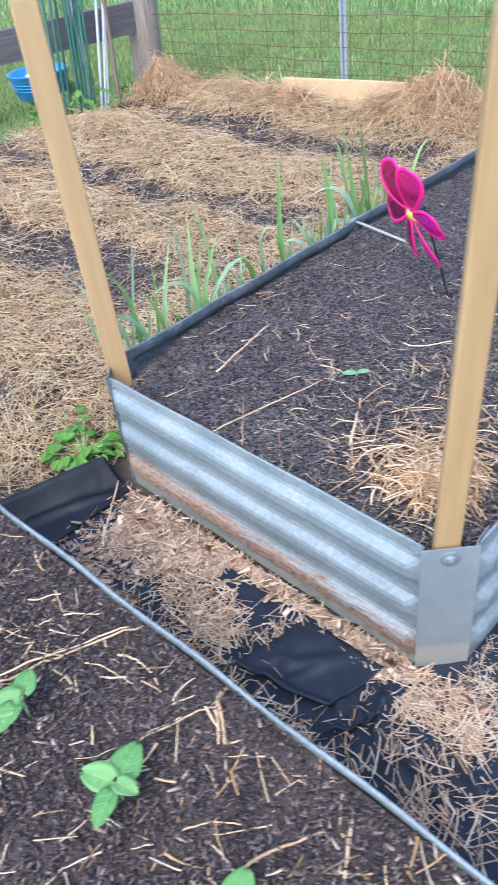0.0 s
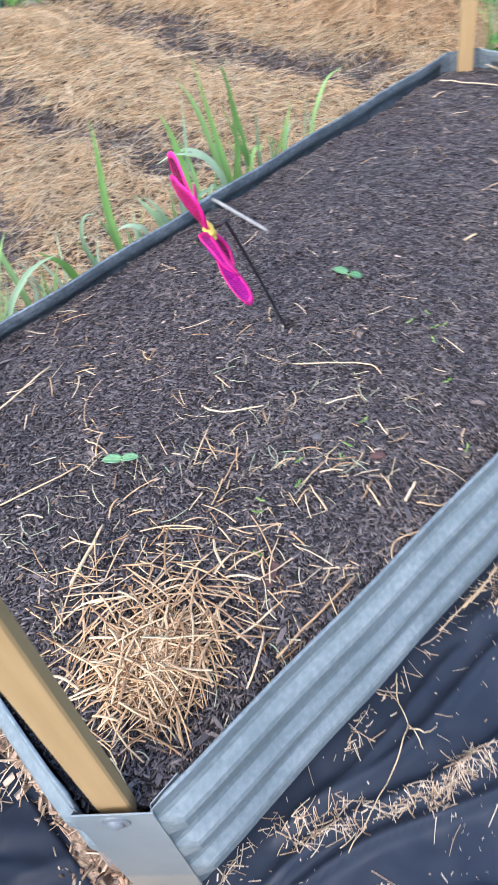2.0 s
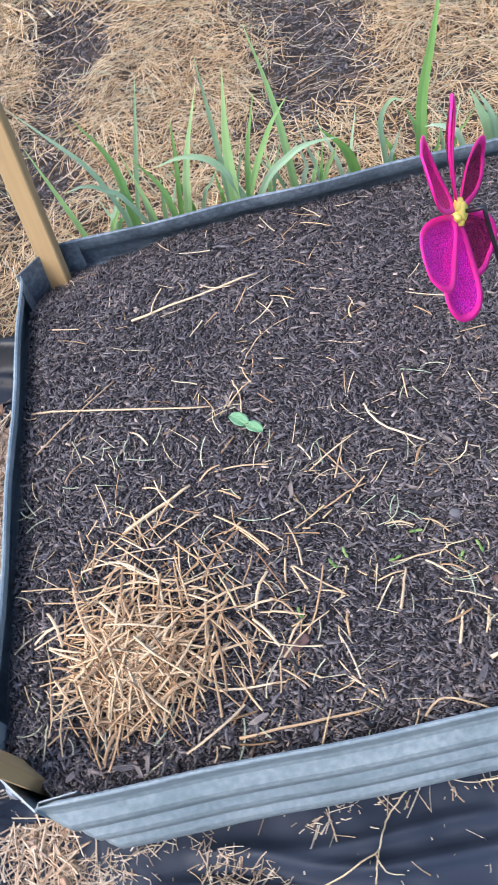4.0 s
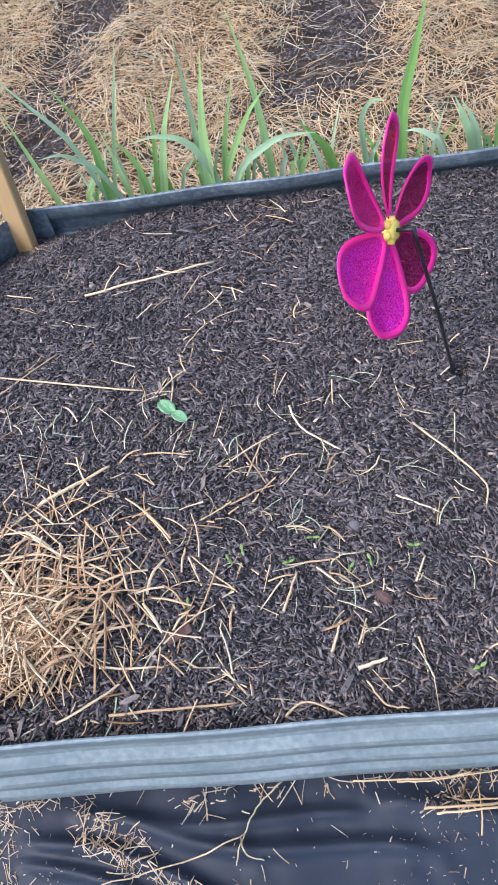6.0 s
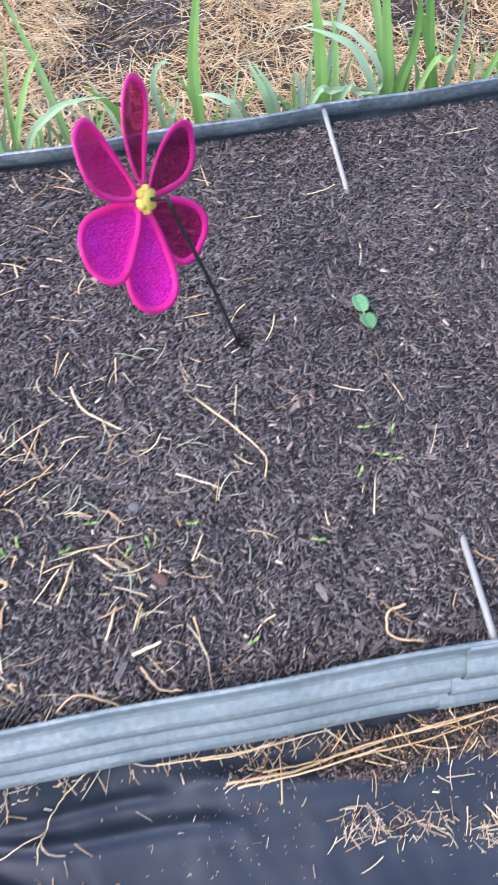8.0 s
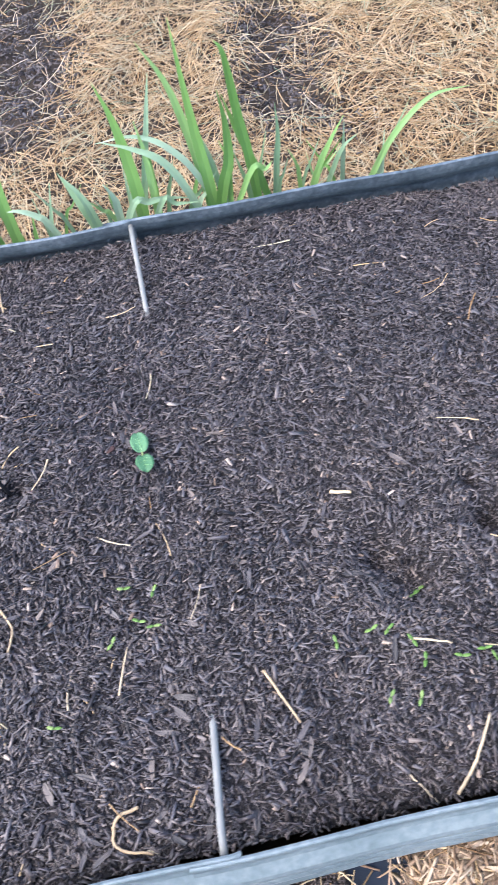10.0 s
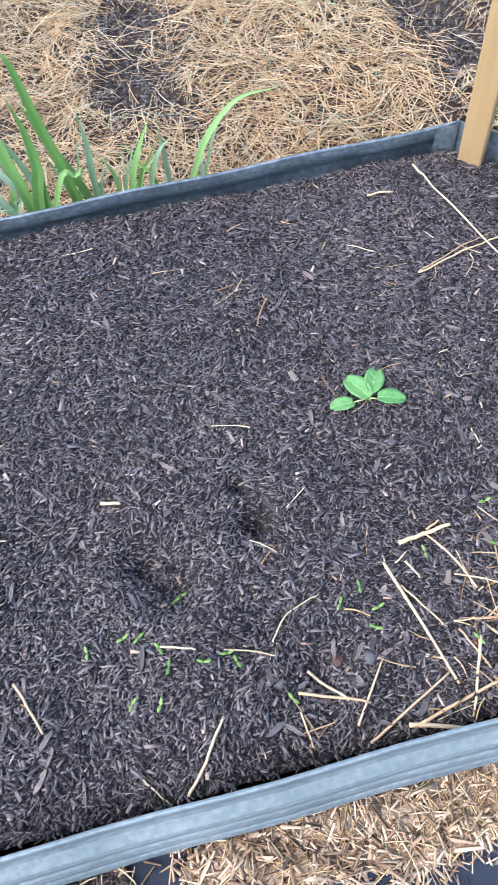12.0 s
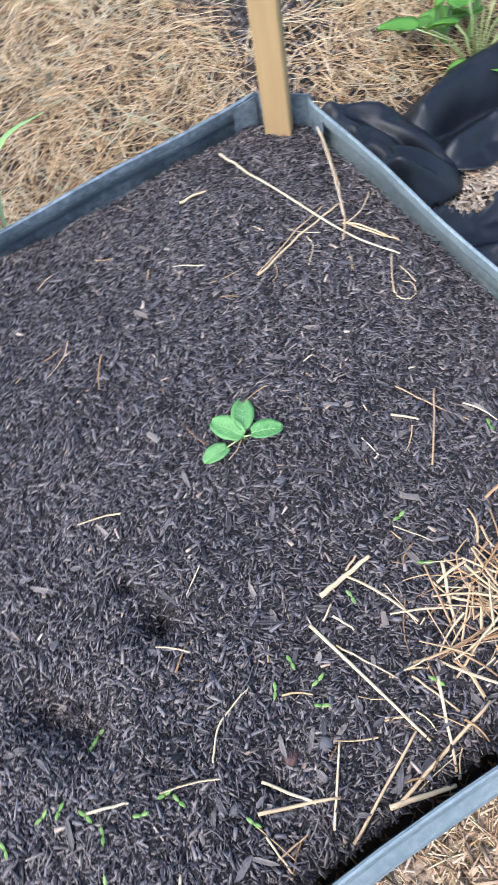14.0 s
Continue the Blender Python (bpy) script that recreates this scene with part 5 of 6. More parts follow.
def litter_mat(name, xs, ys, cover, level, label, material=M_LITTER):
    """A thin trodden layer of litter over the fabric wherever cover(x, y) is thick enough."""
    def z(x, y):
        return path_z(x, y) + 0.004 + 0.006 * np.clip(cover(x, y) - level, 0, 1) + 0.0022 * fbm(x, y, 70.0, 0.4)
    ob = sheet(name, xs, ys, z, material, keep=lambda x, y: (cover(x, y) * (0.85 + 0.45 * fbm(x, y, 45.0, 2.2)) > level).astype(float))
    so = ob.modifiers.new("thickness", "SOLIDIFY")
    so.thickness, so.offset = 0.004, -1.0
    return tagged(ob, label, "litter", kind="stuff")


litter_mat("litter_mat", np.arange(-0.328, 0.006, 0.005), np.arange(-0.2, 0.86, 0.005), lambda x, y: np.maximum(litter_density(x, y), 0.6 * gap_density(x, y)), 0.42, "trodden brown leaf litter on fabric between the beds")
def strip_cover(x, y):
    """The wedge of bare soil between the side panel and the fabric's edge."""
    return np.clip((x - 0.72) / 0.22, 0, 1) * np.clip((0.086 + 0.008 * np.sin(x * 31) + y) / 0.014, 0, 1) * np.clip((-0.014 - 0.30 * np.clip(0.86 - x, 0, 1) - y) / 0.012, 0, 1)


litter_mat("soil_strip", np.arange(0.70, 1.10, 0.004), np.arange(-0.11, -0.004, 0.004), strip_cover, 0.30, "bare brown crumbly soil between panel and fabric", M_SOIL2)
ob = flakes("soil_crumbs", scatter(9000, 0.70, 1.10, -0.105, -0.01, lambda x, y: strip_cover(x, y) * 0.9, seed=90), lambda x, y: path_z(x, y) + 0.008, (0.003, 0.011), (0.0015, 0.005), (0.001, 0.003), M_CRUMB, tilt=0.35, lift=0.005, seed=91)
tagged(ob, "brown soil crumbs beside the steel panel", "soil", kind="stuff")
ob = strands("loose_straw", scatter(150, 0.70, 1.10, -0.10, -0.012, lambda x, y: 0.2 + 0.6 * strip_cover(x, y), seed=92), lambda x, y: path_z(x, y) + 0.010, (0.015, 0.07), (0.0008, 0.0026), M_STRAW, tilt=0.06, lift=0.008, bend=0.3, seg=3, seed=93)
tagged(ob, "thin straw over brown soil beside the panel", "straw", kind="stuff")
litter_mat("litter_mat", np.arange(1.0, 1.93, 0.006), np.arange(-0.28, -0.008, 0.006), walk_density, 0.30, "trodden brown litter under straw along the side panel")
ob = flakes("leaf_shreds", scatter(4200, -0.325, 0.004, -0.2, 0.86, litter_density, seed=72), path_z, (0.012, 0.045), (0.002, 0.007), (0.0004, 0.001), M_SHRED, tilt=0.22, lift=0.012, seed=73)
tagged(ob, "brown shredded leaves and bark between the beds", "litter", kind="stuff")
ob = flakes("leaf_shreds", scatter(17000, 1.0, 1.95, -0.28, -0.008, walk_density, seed=74), path_z, (0.012, 0.05), (0.002, 0.007), (0.0004, 0.001), M_SHRED, tilt=0.2, lift=0.013, seed=75)
tagged(ob, "brown shredded leaves under straw along the panel", "litter", kind="stuff")
ob = flakes("dry_leaves", scatter(1100, -0.30, 0.002, -0.1, 0.86, litter_density, seed=26), path_z, (0.010, 0.036), (0.007, 0.022), (0.0004, 0.0010), M_DRYLEAF, tilt=0.3, lift=0.014, seed=27)
tagged(ob, "curled dry brown leaves along the panel foot", "leaves", kind="stuff")
ob = strands("path_straw", scatter(20000, -0.32, 1.08, -0.38, -0.008, walk_density, seed=28), path_z, (0.006, 0.05), (0.0008, 0.0022), M_PALESTRAW, tilt=0.03, lift=0.004, bend=0.15, seg=3, seed=29)
tagged(ob, "straw strewn in drifts over black fabric", "straw", kind="stuff")
ob = flakes("straw_chaff", scatter(9000, -0.1, 1.05, -0.38, -0.008, walk_density, seed=34), path_z, (0.003, 0.012), (0.001, 0.003), (0.0003, 0.0008), M_PALESTRAW, tilt=0.12, lift=0.002, seed=35)
tagged(ob, "matted straw chaff caught along the fabric folds", "straw", kind="stuff")
ob = strands("path_straw", scatter(4600, 0.98, 2.0, -0.30, -0.008, walk_density, seed=36), path_z, (0.02, 0.10), (0.0010, 0.0030), M_STRAW, tilt=0.06, lift=0.012, bend=0.2, seg=3, seed=37)
tagged(ob, "golden straw drifted along the side panel", "straw", kind="stuff")
ob = flakes("pale_chips", scatter(11000, 0.60, 1.75, -0.16, -0.006, walk_density, seed=30), path_z, (0.003, 0.011), (0.001, 0.004), (0.0006, 0.0012), M_CRUMB, tilt=0.3, lift=0.006, seed=31)
tagged(ob, "brown chips along the foot of the side panel", "litter", kind="stuff")
ob = strands("straw_dust", scatter(2200, -0.3, 1.3, -0.34, -0.02, lambda x, y: np.clip(0.3 + 0.9 * fbm(x, y, 11.0, 1.3), 0.02, 1), seed=32), path_z, (0.0012, 0.007), (0.0005, 0.0010), M_PALESTRAW, tilt=0.05, lift=0.001, bend=0.4, seg=2, seed=33)
tagged(ob, "fine straw dust on black fabric", "straw", kind="stuff")
stalk([(0.650, -0.056), (0.74, -0.056), (0.84, -0.040), (1.029, -0.024)], 0.0046, path_z, 0.012, "long straw lying along the panel foot")
stalk([(0.665, -0.064), (0.76, -0.060), (0.87, -0.046)], 0.0038, path_z, 0.016, "long straw lying along the panel foot")
for x0, y0, x1, y1, w in ((0.70, -0.050, 0.90, -0.034, 0.003), (0.82, -0.052, 1.04, -0.032, 0.0034), (0.56, -0.016, 0.80, -0.012, 0.003), (0.88, -0.036, 1.06, -0.018, 0.0028), (0.62, -0.020, 0.72, -0.014, 0.0036)):
    stalk([(x0, y0), ((x0 + x1) / 2, (y0 + y1) / 2 - 0.005), (x1, y1)], w, path_z, 0.014, "thin straw lying along the panel foot")
stalk([(0.463, -0.009), (0.43, -0.036), (0.409, -0.072), (0.396, -0.107)], 0.0026, path_z, 0.010, "pale green grass stem on black fabric", material=M_STRAWGREEN)
stalk([(0.409, -0.072), (0.341, -0.096), (0.219, -0.121)], 0.0026, path_z, 0.012, "pale straw bent across black fabric")
stalk([(0.404, -0.077), (0.412, -0.097), (0.433, -0.104)], 0.0026, path_z, 0.010, "short pale straw on black fabric", material=M_STRAWGREEN)
stalk([(-0.199, 0.397), (-0.147, 0.497), (-0.074, 0.637)], 0.003, path_z, 0.02, "thin dry stem across the straw between the beds")
stalk([(-0.168, 0.728), (-0.093, 0.793), (-0.015, 0.861)], 0.005, path_z, 0.03, "thin dry stem across the straw between the beds")

# ---- straw-mulched rows behind the bed ----
SLOPE = (POST2.x - POST1.x) / (POST2.y - POST1.y)


def fence_x(y):
    return POST1.x + (y - POST1.y) * SLOPE


def field_density(x, y):
    clear = np.where((x < 0.06) & (x > -0.36) & (y < 1.03), 0, 1)
    d = 1.0 - 0.95 * np.clip(row_gap(x, y) * 1.25, 0, 1)
    d = d * np.where(x < fence_x(y) + 0.05, 1, 0) * np.where((x > 2.0) & (y < 1.03), 0.05, 1.0)
    d = d * np.clip((3.9 - y) / 0.25, 0, 1) * np.where((x > fence_x(y) - 0.25) & (y > 2.0) & (y < 2.6), 0.3, 1.0)
    return clear * d * (0.8 + 0.3 * fbm(x, y, 5.0, 0.2))


ob = strands("straw_mulch", scatter(42000, -0.75, 2.8, 0.945, 2.2, field_density, seed=40), ground_z, (0.04, 0.15), (0.0013, 0.0032), M_STRAW, tilt=0.2, lift=0.035, bend=0.13, seg=3, seed=41, flow=9.0)
tagged(ob, "thick golden straw mulch between planting rows", "straw", kind="stuff")
ob = strands("straw_mulch", scatter(30000, -0.5, 2.9, 2.2, 3.95, field_density, seed=42), ground_z, (0.06, 0.22), (0.0024, 0.005), M_STRAW, tilt=0.22, lift=0.045, bend=0.25, seg=2, seed=43, flow=7.0)
tagged(ob, "thick golden straw mulch towards the fence", "straw", kind="stuff")
ob = strands("hay_mulch", scatter(6500, -0.75, 2.8, 0.945, 3.2, lambda x, y: (0.6 - 0.52 * row_gap(x, y)) * np.where((x < 0.06) & (x > -0.36) & (y < 1.05), 0, 1), seed=44), ground_z, (0.05, 0.16), (0.0016, 0.003), M_STRAWGREEN, tilt=0.15, lift=0.04, bend=0.4, seg=3, seed=45)
tagged(ob, "greyish green hay mixed into the straw", "hay", kind="stuff")
ob = flakes("row_chips", scatter(76000, -0.85, 2.35, 1.15, 3.4, lambda x, y: np.clip(row_gap(x, y) * 1.2, 0, 1), seed=46), lambda x, y: ground_z(x, y) + 0.012, (0.007, 0.022), (0.0025, 0.007), (0.001, 0.003), M_CHIP, tilt=0.35, lift=0.02, seed=47)
tagged(ob, "dark bark mulch in the planting rows", "mulch", kind="stuff")
ob = strands("row_straw", scatter(2600, -0.85, 2.35, 1.15, 3.4, lambda x, y: np.clip(row_gap(x, y) * 1.2, 0, 1), seed=95), lambda x, y: ground_z(x, y) + 0.018, (0.04, 0.14), (0.0014, 0.0034), M_PALESTRAW, tilt=0.12, lift=0.02, bend=0.3, seg=3, seed=96)
tagged(ob, "stray pale straw over the dark planting rows", "straw", kind="stuff")
rp = np.random.default_rng(48)
heap = np.concatenate([np.stack([rp.normal(2.70, 0.10, 1300), rp.normal(1.66, 0.16, 1300)], 1), np.stack([rp.normal(2.52, 0.09, 900), rp.normal(3.52, 0.10, 900)], 1), np.stack([rp.normal(2.58, 0.10, 1500), rp.uniform(1.4, 3.5, 1500)], 1), np.stack([rp.normal(2.66, 0.05, 500), rp.uniform(1.9, 2.1, 500)], 1), np.stack([rp.normal(2.60, 0.05, 500), rp.uniform(2.45, 2.75, 500)], 1)])
heap = heap[(heap[:, 0] < fence_x(heap[:, 1]) - 0.02) & ~((heap[:, 0] > 2.5) & (heap[:, 1] > 2.08) & (heap[:, 1] < 2.45))]
ob = strands("straw_heap", heap, ground_z, (0.10, 0.28), (0.0026, 0.0048), M_GOLDSTRAW, tilt=0.36, lift=0.05, bend=0.2, seg=3, seed=49)
tagged(ob, "loose heaps of straw piled against the fence", "straw", kind="stuff")
stalk([(0.62, 1.60), (0.72, 1.59), (0.80, 1.60)], 0.006, ground_z, 0.05, "reddish brown stem lying on straw", material=M_BROWNSTICK)


# ---- tall grass along the bed ----
def blade(points, y, width, parent, material=M_BLADE):
    """A strap-shaped grass blade with a folded midrib, thin but closed, rising through (x, z) places along the bed."""
    (x0, z0), (x1, z1) = points[:2]
    slope = max(-0.5, min(0.5, (x1 - x0) / max(0.05, z1 - z0)))
    rr = random.Random(int(x0 * 7000 + z1 * 900))
    pts = [(x0 - slope * 0.7 * (z0 - 0.02), 0.02), *points]
    ends = [pts[0], *pts, (2 * pts[-1][0] - pts[-2][0], 2 * pts[-1][1] - pts[-2][1])]
    line = []
    for i in range(len(pts) - 1):
        p0, p1, p2, p3 = ends[i:i + 4]
        for k in range(5):
            f = k / 5
            line.append(tuple(0.5 * (2 * p1[c] + (p2[c] - p0[c]) * f + (2 * p0[c] - 5 * p1[c] + 4 * p2[c] - p3[c]) * f * f + (3 * p1[c] - p0[c] - 3 * p2[c] + p3[c]) * f ** 3) for c in (0, 1)))
    line.append(pts[-1])
    n = len(line) - 1
    away = rr.uniform(-0.015, 0.03)
    twist = rr.uniform(-0.5, 0.5)
    bm = bmesh.new()
    rings = []
    for i, (x, z) in enumerate(line):
        u = i / n
        xa, za = line[max(0, i - 1)]
        xb, zb = line[min(n, i + 1)]
        along = Vector((xb - xa, 0, zb - za)).normalized()
        nrm = Vector((twist * u, -1, 0.55)).normalized()
        across = along.cross(nrm).normalized()
        nrm = across.cross(along).normalized()
        p = Vector((x, y + away * u * u, z))
        w = width * 0.6 * (0.66 + 0.34 * math.sin(math.pi * min(1.0, u * 1.15))) * (1 - u ** 3.2) + 0.0004
        rings.append([bm.verts.new(p + across * w + nrm * 0.10 * w), bm.verts.new(p - nrm * 0.05 * w), bm.verts.new(p - across * w + nrm * 0.10 * w), bm.verts.new(p - nrm * (0.05 * w + 0.0004))])
    for a, c in zip(rings, rings[1:]):
        for j in range(4):
            bm.faces.new((a[j], a[(j + 1) % 4], c[(j + 1) % 4], c[j]))
    bm.faces.new(rings[0])
    bm.faces.new(rings[-1][::-1])
    ob = part("blade", bm, material, parent)
    ob.matrix_parent_inverse = Matrix.Translation(-parent.location)
    return ob


def grass_tuft(x, y, blades, label):
    """Named blades (depth, width, 1 for a pale underside, then the places they rise through) and a few short shoots."""
    tuft = empty("grass_tuft", (x, y, float(ground_z(x, y))))
    tagged(tuft, label, "grass", "tall grass beside the bed")
    rr = random.Random(int(x * 1000))
    for depth, width, pale, *points in blades:
        blade(points, depth, width, tuft, M_BLADEPALE if pale else M_BLADE)
    for k in range(5):
        bx, long = x + rr.uniform(-0.07, 0.09), rr.uniform(-0.05, 0.05)
        top = rr.uniform(0.25, 0.315)
        blade([(bx, 0.2), (bx + long * 0.4, 0.17 + 0.5 * (top - 0.15)), (bx + long, top)], y + rr.uniform(0.0, 0.06), rr.uniform(0.004, 0.008), tuft, M_BLADE if k % 2 else M_BLADEPALE)
    return tuft


grass_tuft(0.205, 1.03, (
    (1.0, 0.0088, 0, (0.127, 0.243), (0.108, 0.339), (0.087, 0.432)),
    (1.03, 0.0077, 1, (0.208, 0.239), (0.177, 0.346), (0.13, 0.417), (0.082, 0.481)),
    (1.0, 0.013, 0, (0.228, 0.246), (0.222, 0.365), (0.181, 0.452)),
    (1.04, 0.0067, 1, (0.23, 0.22), (0.276, 0.395), (0.302, 0.488)),
    (1.0, 0.0075, 1, (0.232, 0.278), (0.194, 0.327), (0.164, 0.346), (0.126, 0.345)),), "slanting green grass blades beside the corner stake")
grass_tuft(0.301, 1.03, (
    (1.02, 0.0088, 0, (0.261, 0.228), (0.252, 0.284), (0.235, 0.368)),
    (1.0, 0.0107, 0, (0.303, 0.241), (0.292, 0.304), (0.255, 0.372)),
    (1.04, 0.0078, 0, (0.313, 0.211), (0.331, 0.328), (0.338, 0.4)),
    (1.03, 0.0132, 0, (0.327, 0.216), (0.351, 0.331), (0.394, 0.452)),), "upright clump of green strap-leaved grass")
grass_tuft(0.446, 1.03, (
    (1.02, 0.0097, 1, (0.41, 0.228), (0.408, 0.383), (0.404, 0.512)),
    (1.0, 0.017, 0, (0.42, 0.242), (0.426, 0.36), (0.444, 0.485)),
    (1.0, 0.0106, 1, (0.434, 0.246), (0.396, 0.323), (0.344, 0.344), (0.287, 0.331)),
    (1.03, 0.0098, 0, (0.448, 0.22), (0.462, 0.322), (0.488, 0.423)),
    (1.01, 0.0096, 0, (0.449, 0.235), (0.502, 0.351), (0.543, 0.402)),
    (1.0, 0.0106, 1, (0.47, 0.239), (0.531, 0.301), (0.573, 0.315), (0.628, 0.312)),
    (1.04, 0.0066, 0, (0.491, 0.213), (0.498, 0.248), (0.492, 0.283)),), "wide green grass clump with arching pale blades")
grass_tuft(0.586, 1.03, (
    (1.04, 0.012, 0, (0.537, 0.228), (0.521, 0.382), (0.492, 0.521)),
    (1.05, 0.0078, 1, (0.557, 0.201), (0.566, 0.24), (0.55, 0.298)),
    (1.02, 0.0065, 0, (0.593, 0.219), (0.61, 0.264), (0.622, 0.293)),
    (1.02, 0.0163, 0, (0.655, 0.22), (0.634, 0.279), (0.591, 0.33)),), "thin and short broad grass blades beside the panel")
grass_tuft(0.761, 1.03, (
    (1.04, 0.0089, 1, (0.719, 0.2), (0.708, 0.297), (0.726, 0.338), (0.749, 0.337)),
    (1.02, 0.0175, 0, (0.781, 0.222), (0.781, 0.332), (0.799, 0.438), (0.813, 0.515)),
    (1.03, 0.0099, 0, (0.784, 0.221), (0.769, 0.283), (0.747, 0.333)),), "single tall grass blade above short arching ones")
grass_tuft(0.924, 1.03, (
    (1.0, 0.0098, 1, (0.852, 0.238), (0.83, 0.273), (0.804, 0.286), (0.784, 0.284)),
    (1.03, 0.0157, 1, (0.917, 0.215), (0.898, 0.268), (0.878, 0.31)),
    (1.02, 0.0122, 1, (0.923, 0.222), (0.908, 0.276), (0.885, 0.313)),
    (1.04, 0.0068, 0, (0.962, 0.21), (0.957, 0.255), (0.957, 0.294)),
    (1.01, 0.0114, 1, (0.966, 0.236), (0.964, 0.275), (0.951, 0.308)),), "short pale grass blades near the buried rod")
grass_tuft(1.029, 1.03, (
    (1.0, 0.0098, 1, (0.986, 0.249), (1.022, 0.259), (1.053, 0.256), (1.097, 0.241)),
    (1.02, 0.0189, 0, (1.006, 0.233), (1.001, 0.326), (0.991, 0.406), (0.973, 0.47)),
    (1.04, 0.0095, 1, (1.011, 0.22), (1.042, 0.378), (1.059, 0.455)),
    (1.02, 0.0104, 0, (1.032, 0.237), (1.03, 0.328), (1.022, 0.387)),
    (0.99, 0.0081, 1, (1.037, 0.256), (1.067, 0.256), (1.107, 0.251)),
    (1.0, 0.0112, 1, (1.1, 0.242), (1.059, 0.33), (1.012, 0.363), (0.962, 0.382)),), "tall bright grass clump with straight blades")
grass_tuft(1.14, 1.03, (
    (1.03, 0.0091, 1, (1.123, 0.249), (1.073, 0.33), (1.018, 0.36), (0.952, 0.352)),
    (1.04, 0.0125, 0, (1.125, 0.243), (1.089, 0.424), (1.048, 0.51)),
    (1.04, 0.0127, 0, (1.126, 0.225), (1.111, 0.319), (1.09, 0.409), (1.076, 0.455)),
    (1.02, 0.0165, 0, (1.133, 0.228), (1.114, 0.385), (1.101, 0.537)),
    (1.02, 0.0171, 0, (1.15, 0.238), (1.165, 0.298), (1.166, 0.373), (1.157, 0.438)),
    (1.05, 0.0093, 1, (1.155, 0.208), (1.128, 0.321), (1.095, 0.375)),
    (1.02, 0.0082, 0, (1.165, 0.255), (1.167, 0.296), (1.154, 0.333)),), "tall grass clump with slanting and arching blades")
grass_tuft(1.249, 1.03, (
    (1.0, 0.008, 0, (1.194, 0.275), (1.226, 0.285), (1.238, 0.296)),
    (1.03, 0.0143, 0, (1.208, 0.261), (1.189, 0.378), (1.176, 0.474), (1.164, 0.497)),
    (1.05, 0.0118, 0, (1.228, 0.22), (1.189, 0.333), (1.168, 0.403)),
    (1.04, 0.0093, 1, (1.252, 0.25), (1.256, 0.319), (1.252, 0.382)),
    (1.03, 0.0063, 0, (1.292, 0.223), (1.286, 0.261), (1.271, 0.297)),
    (1.02, 0.0093, 0, (1.318, 0.234), (1.34, 0.297), (1.364, 0.347)),), "leaning grass clump with thin bright shoots")
grass_tuft(1.394, 1.03, (
    (1.05, 0.0074, 1, (1.356, 0.212), (1.376, 0.262), (1.401, 0.282)),
    (1.03, 0.0095, 0, (1.433, 0.224), (1.47, 0.295), (1.523, 0.341), (1.591, 0.343)),), "lone arching grass blade over straw")
grass_tuft(2.42, 1.09, (
    (1.10, 0.012, 0, (2.40, 0.10), (2.37, 0.22), (2.33, 0.30)),
    (1.12, 0.011, 1, (2.44, 0.10), (2.45, 0.24), (2.50, 0.36)),
    (1.08, 0.012, 0, (2.47, 0.10), (2.50, 0.20), (2.57, 0.28)),), "rough grass growing beside the fence post")


def low_weed(at, n, spread, leaf, height, label, seed, zfun=ground_z):
    """A low leafy weed: many stalked leaves from one crown."""
    rr = random.Random(seed)
    z = float(zfun(*at))
    plant = empty("weed", (at[0], at[1], z))
    tagged(plant, label, "weed")
    meshes = [leaf_mesh(leaf, leaf * 0.85, heart=0.6, cup=0.15), leaf_mesh(leaf * 0.8, leaf * 0.6, heart=0.4, cup=0.2, droop=0.3)]
    made = []
    for bm in meshes:
        me = bpy.data.meshes.new("leaf")
        bmesh.ops.recalc_face_normals(bm, faces=bm.faces)
        bm.to_mesh(me)
        bm.free()
        me.materials.append(M_WEED)
        smooth(me)
        made.append(me)
    for i in range(n):
        a = rr.uniform(0, math.tau)
        rad = spread * math.sqrt(rr.uniform(0.02, 1))
        top = Vector((math.cos(a) * rad, math.sin(a) * rad, height * rr.uniform(0.35, 1.0) * (1.1 - 0.4 * rad / spread)))
        bm = bmesh.new()
        tube(bm, [(0, 0, 0), top * 0.5 + Vector((0, 0, height * 0.12)), top], [0.002, 0.0016, 0.0012], 5)
        st = part("leaf_stalk", bm, M_STEM, plant, soft=True)
        ob = new("leaf", made[i % 2])
        ob.parent = st
        ob.matrix_local = pose(top.x, top.y, top.z, rr.uniform(-20, 20), rr.uniform(-5, 30), math.degrees(a) + rr.uniform(-40, 40))
    return plant


low_weed((0.012, 1.035), 52, 0.080, 0.034, 0.075, "low clump of round bright green leaves beside black fabric", 3)
low_weed((0.06, 1.13), 6, 0.06, 0.028, 0.07, "few small green leaves in straw", 9)
low_weed((2.43, 1.02), 22, 0.13, 0.075, 0.21, "leafy green weed growing beside the fence post", 4)
low_weed((2.78, 0.99), 20, 0.12, 0.060, 0.24, "broad-leaved green weed by the fence post", 6)
low_weed((2.06, 3.66), 18, 0.14, 0.06, 0.22, "small green weed at the foot of the garden stakes", 7)
low_weed((2.27, 3.68), 16, 0.12, 0.05, 0.18, "small green weed at the foot of the garden stakes", 8)
low_weed((1.80, 3.75), 12, 0.12, 0.05, 0.14, "small green weed beside a blue tub", 10)


# ---- folded fabric ends ----
def draped(name, xs, ys, zfun, label, keep=None):
    ob = sheet(name, xs, ys, zfun, M_FABRICCLEAN, keep=keep)
    so = ob.modifiers.new("thickness", "SOLIDIFY")
    so.thickness, so.offset = 0.002, 1.0
    tagged(ob, label, "landscape fabric")
    return ob


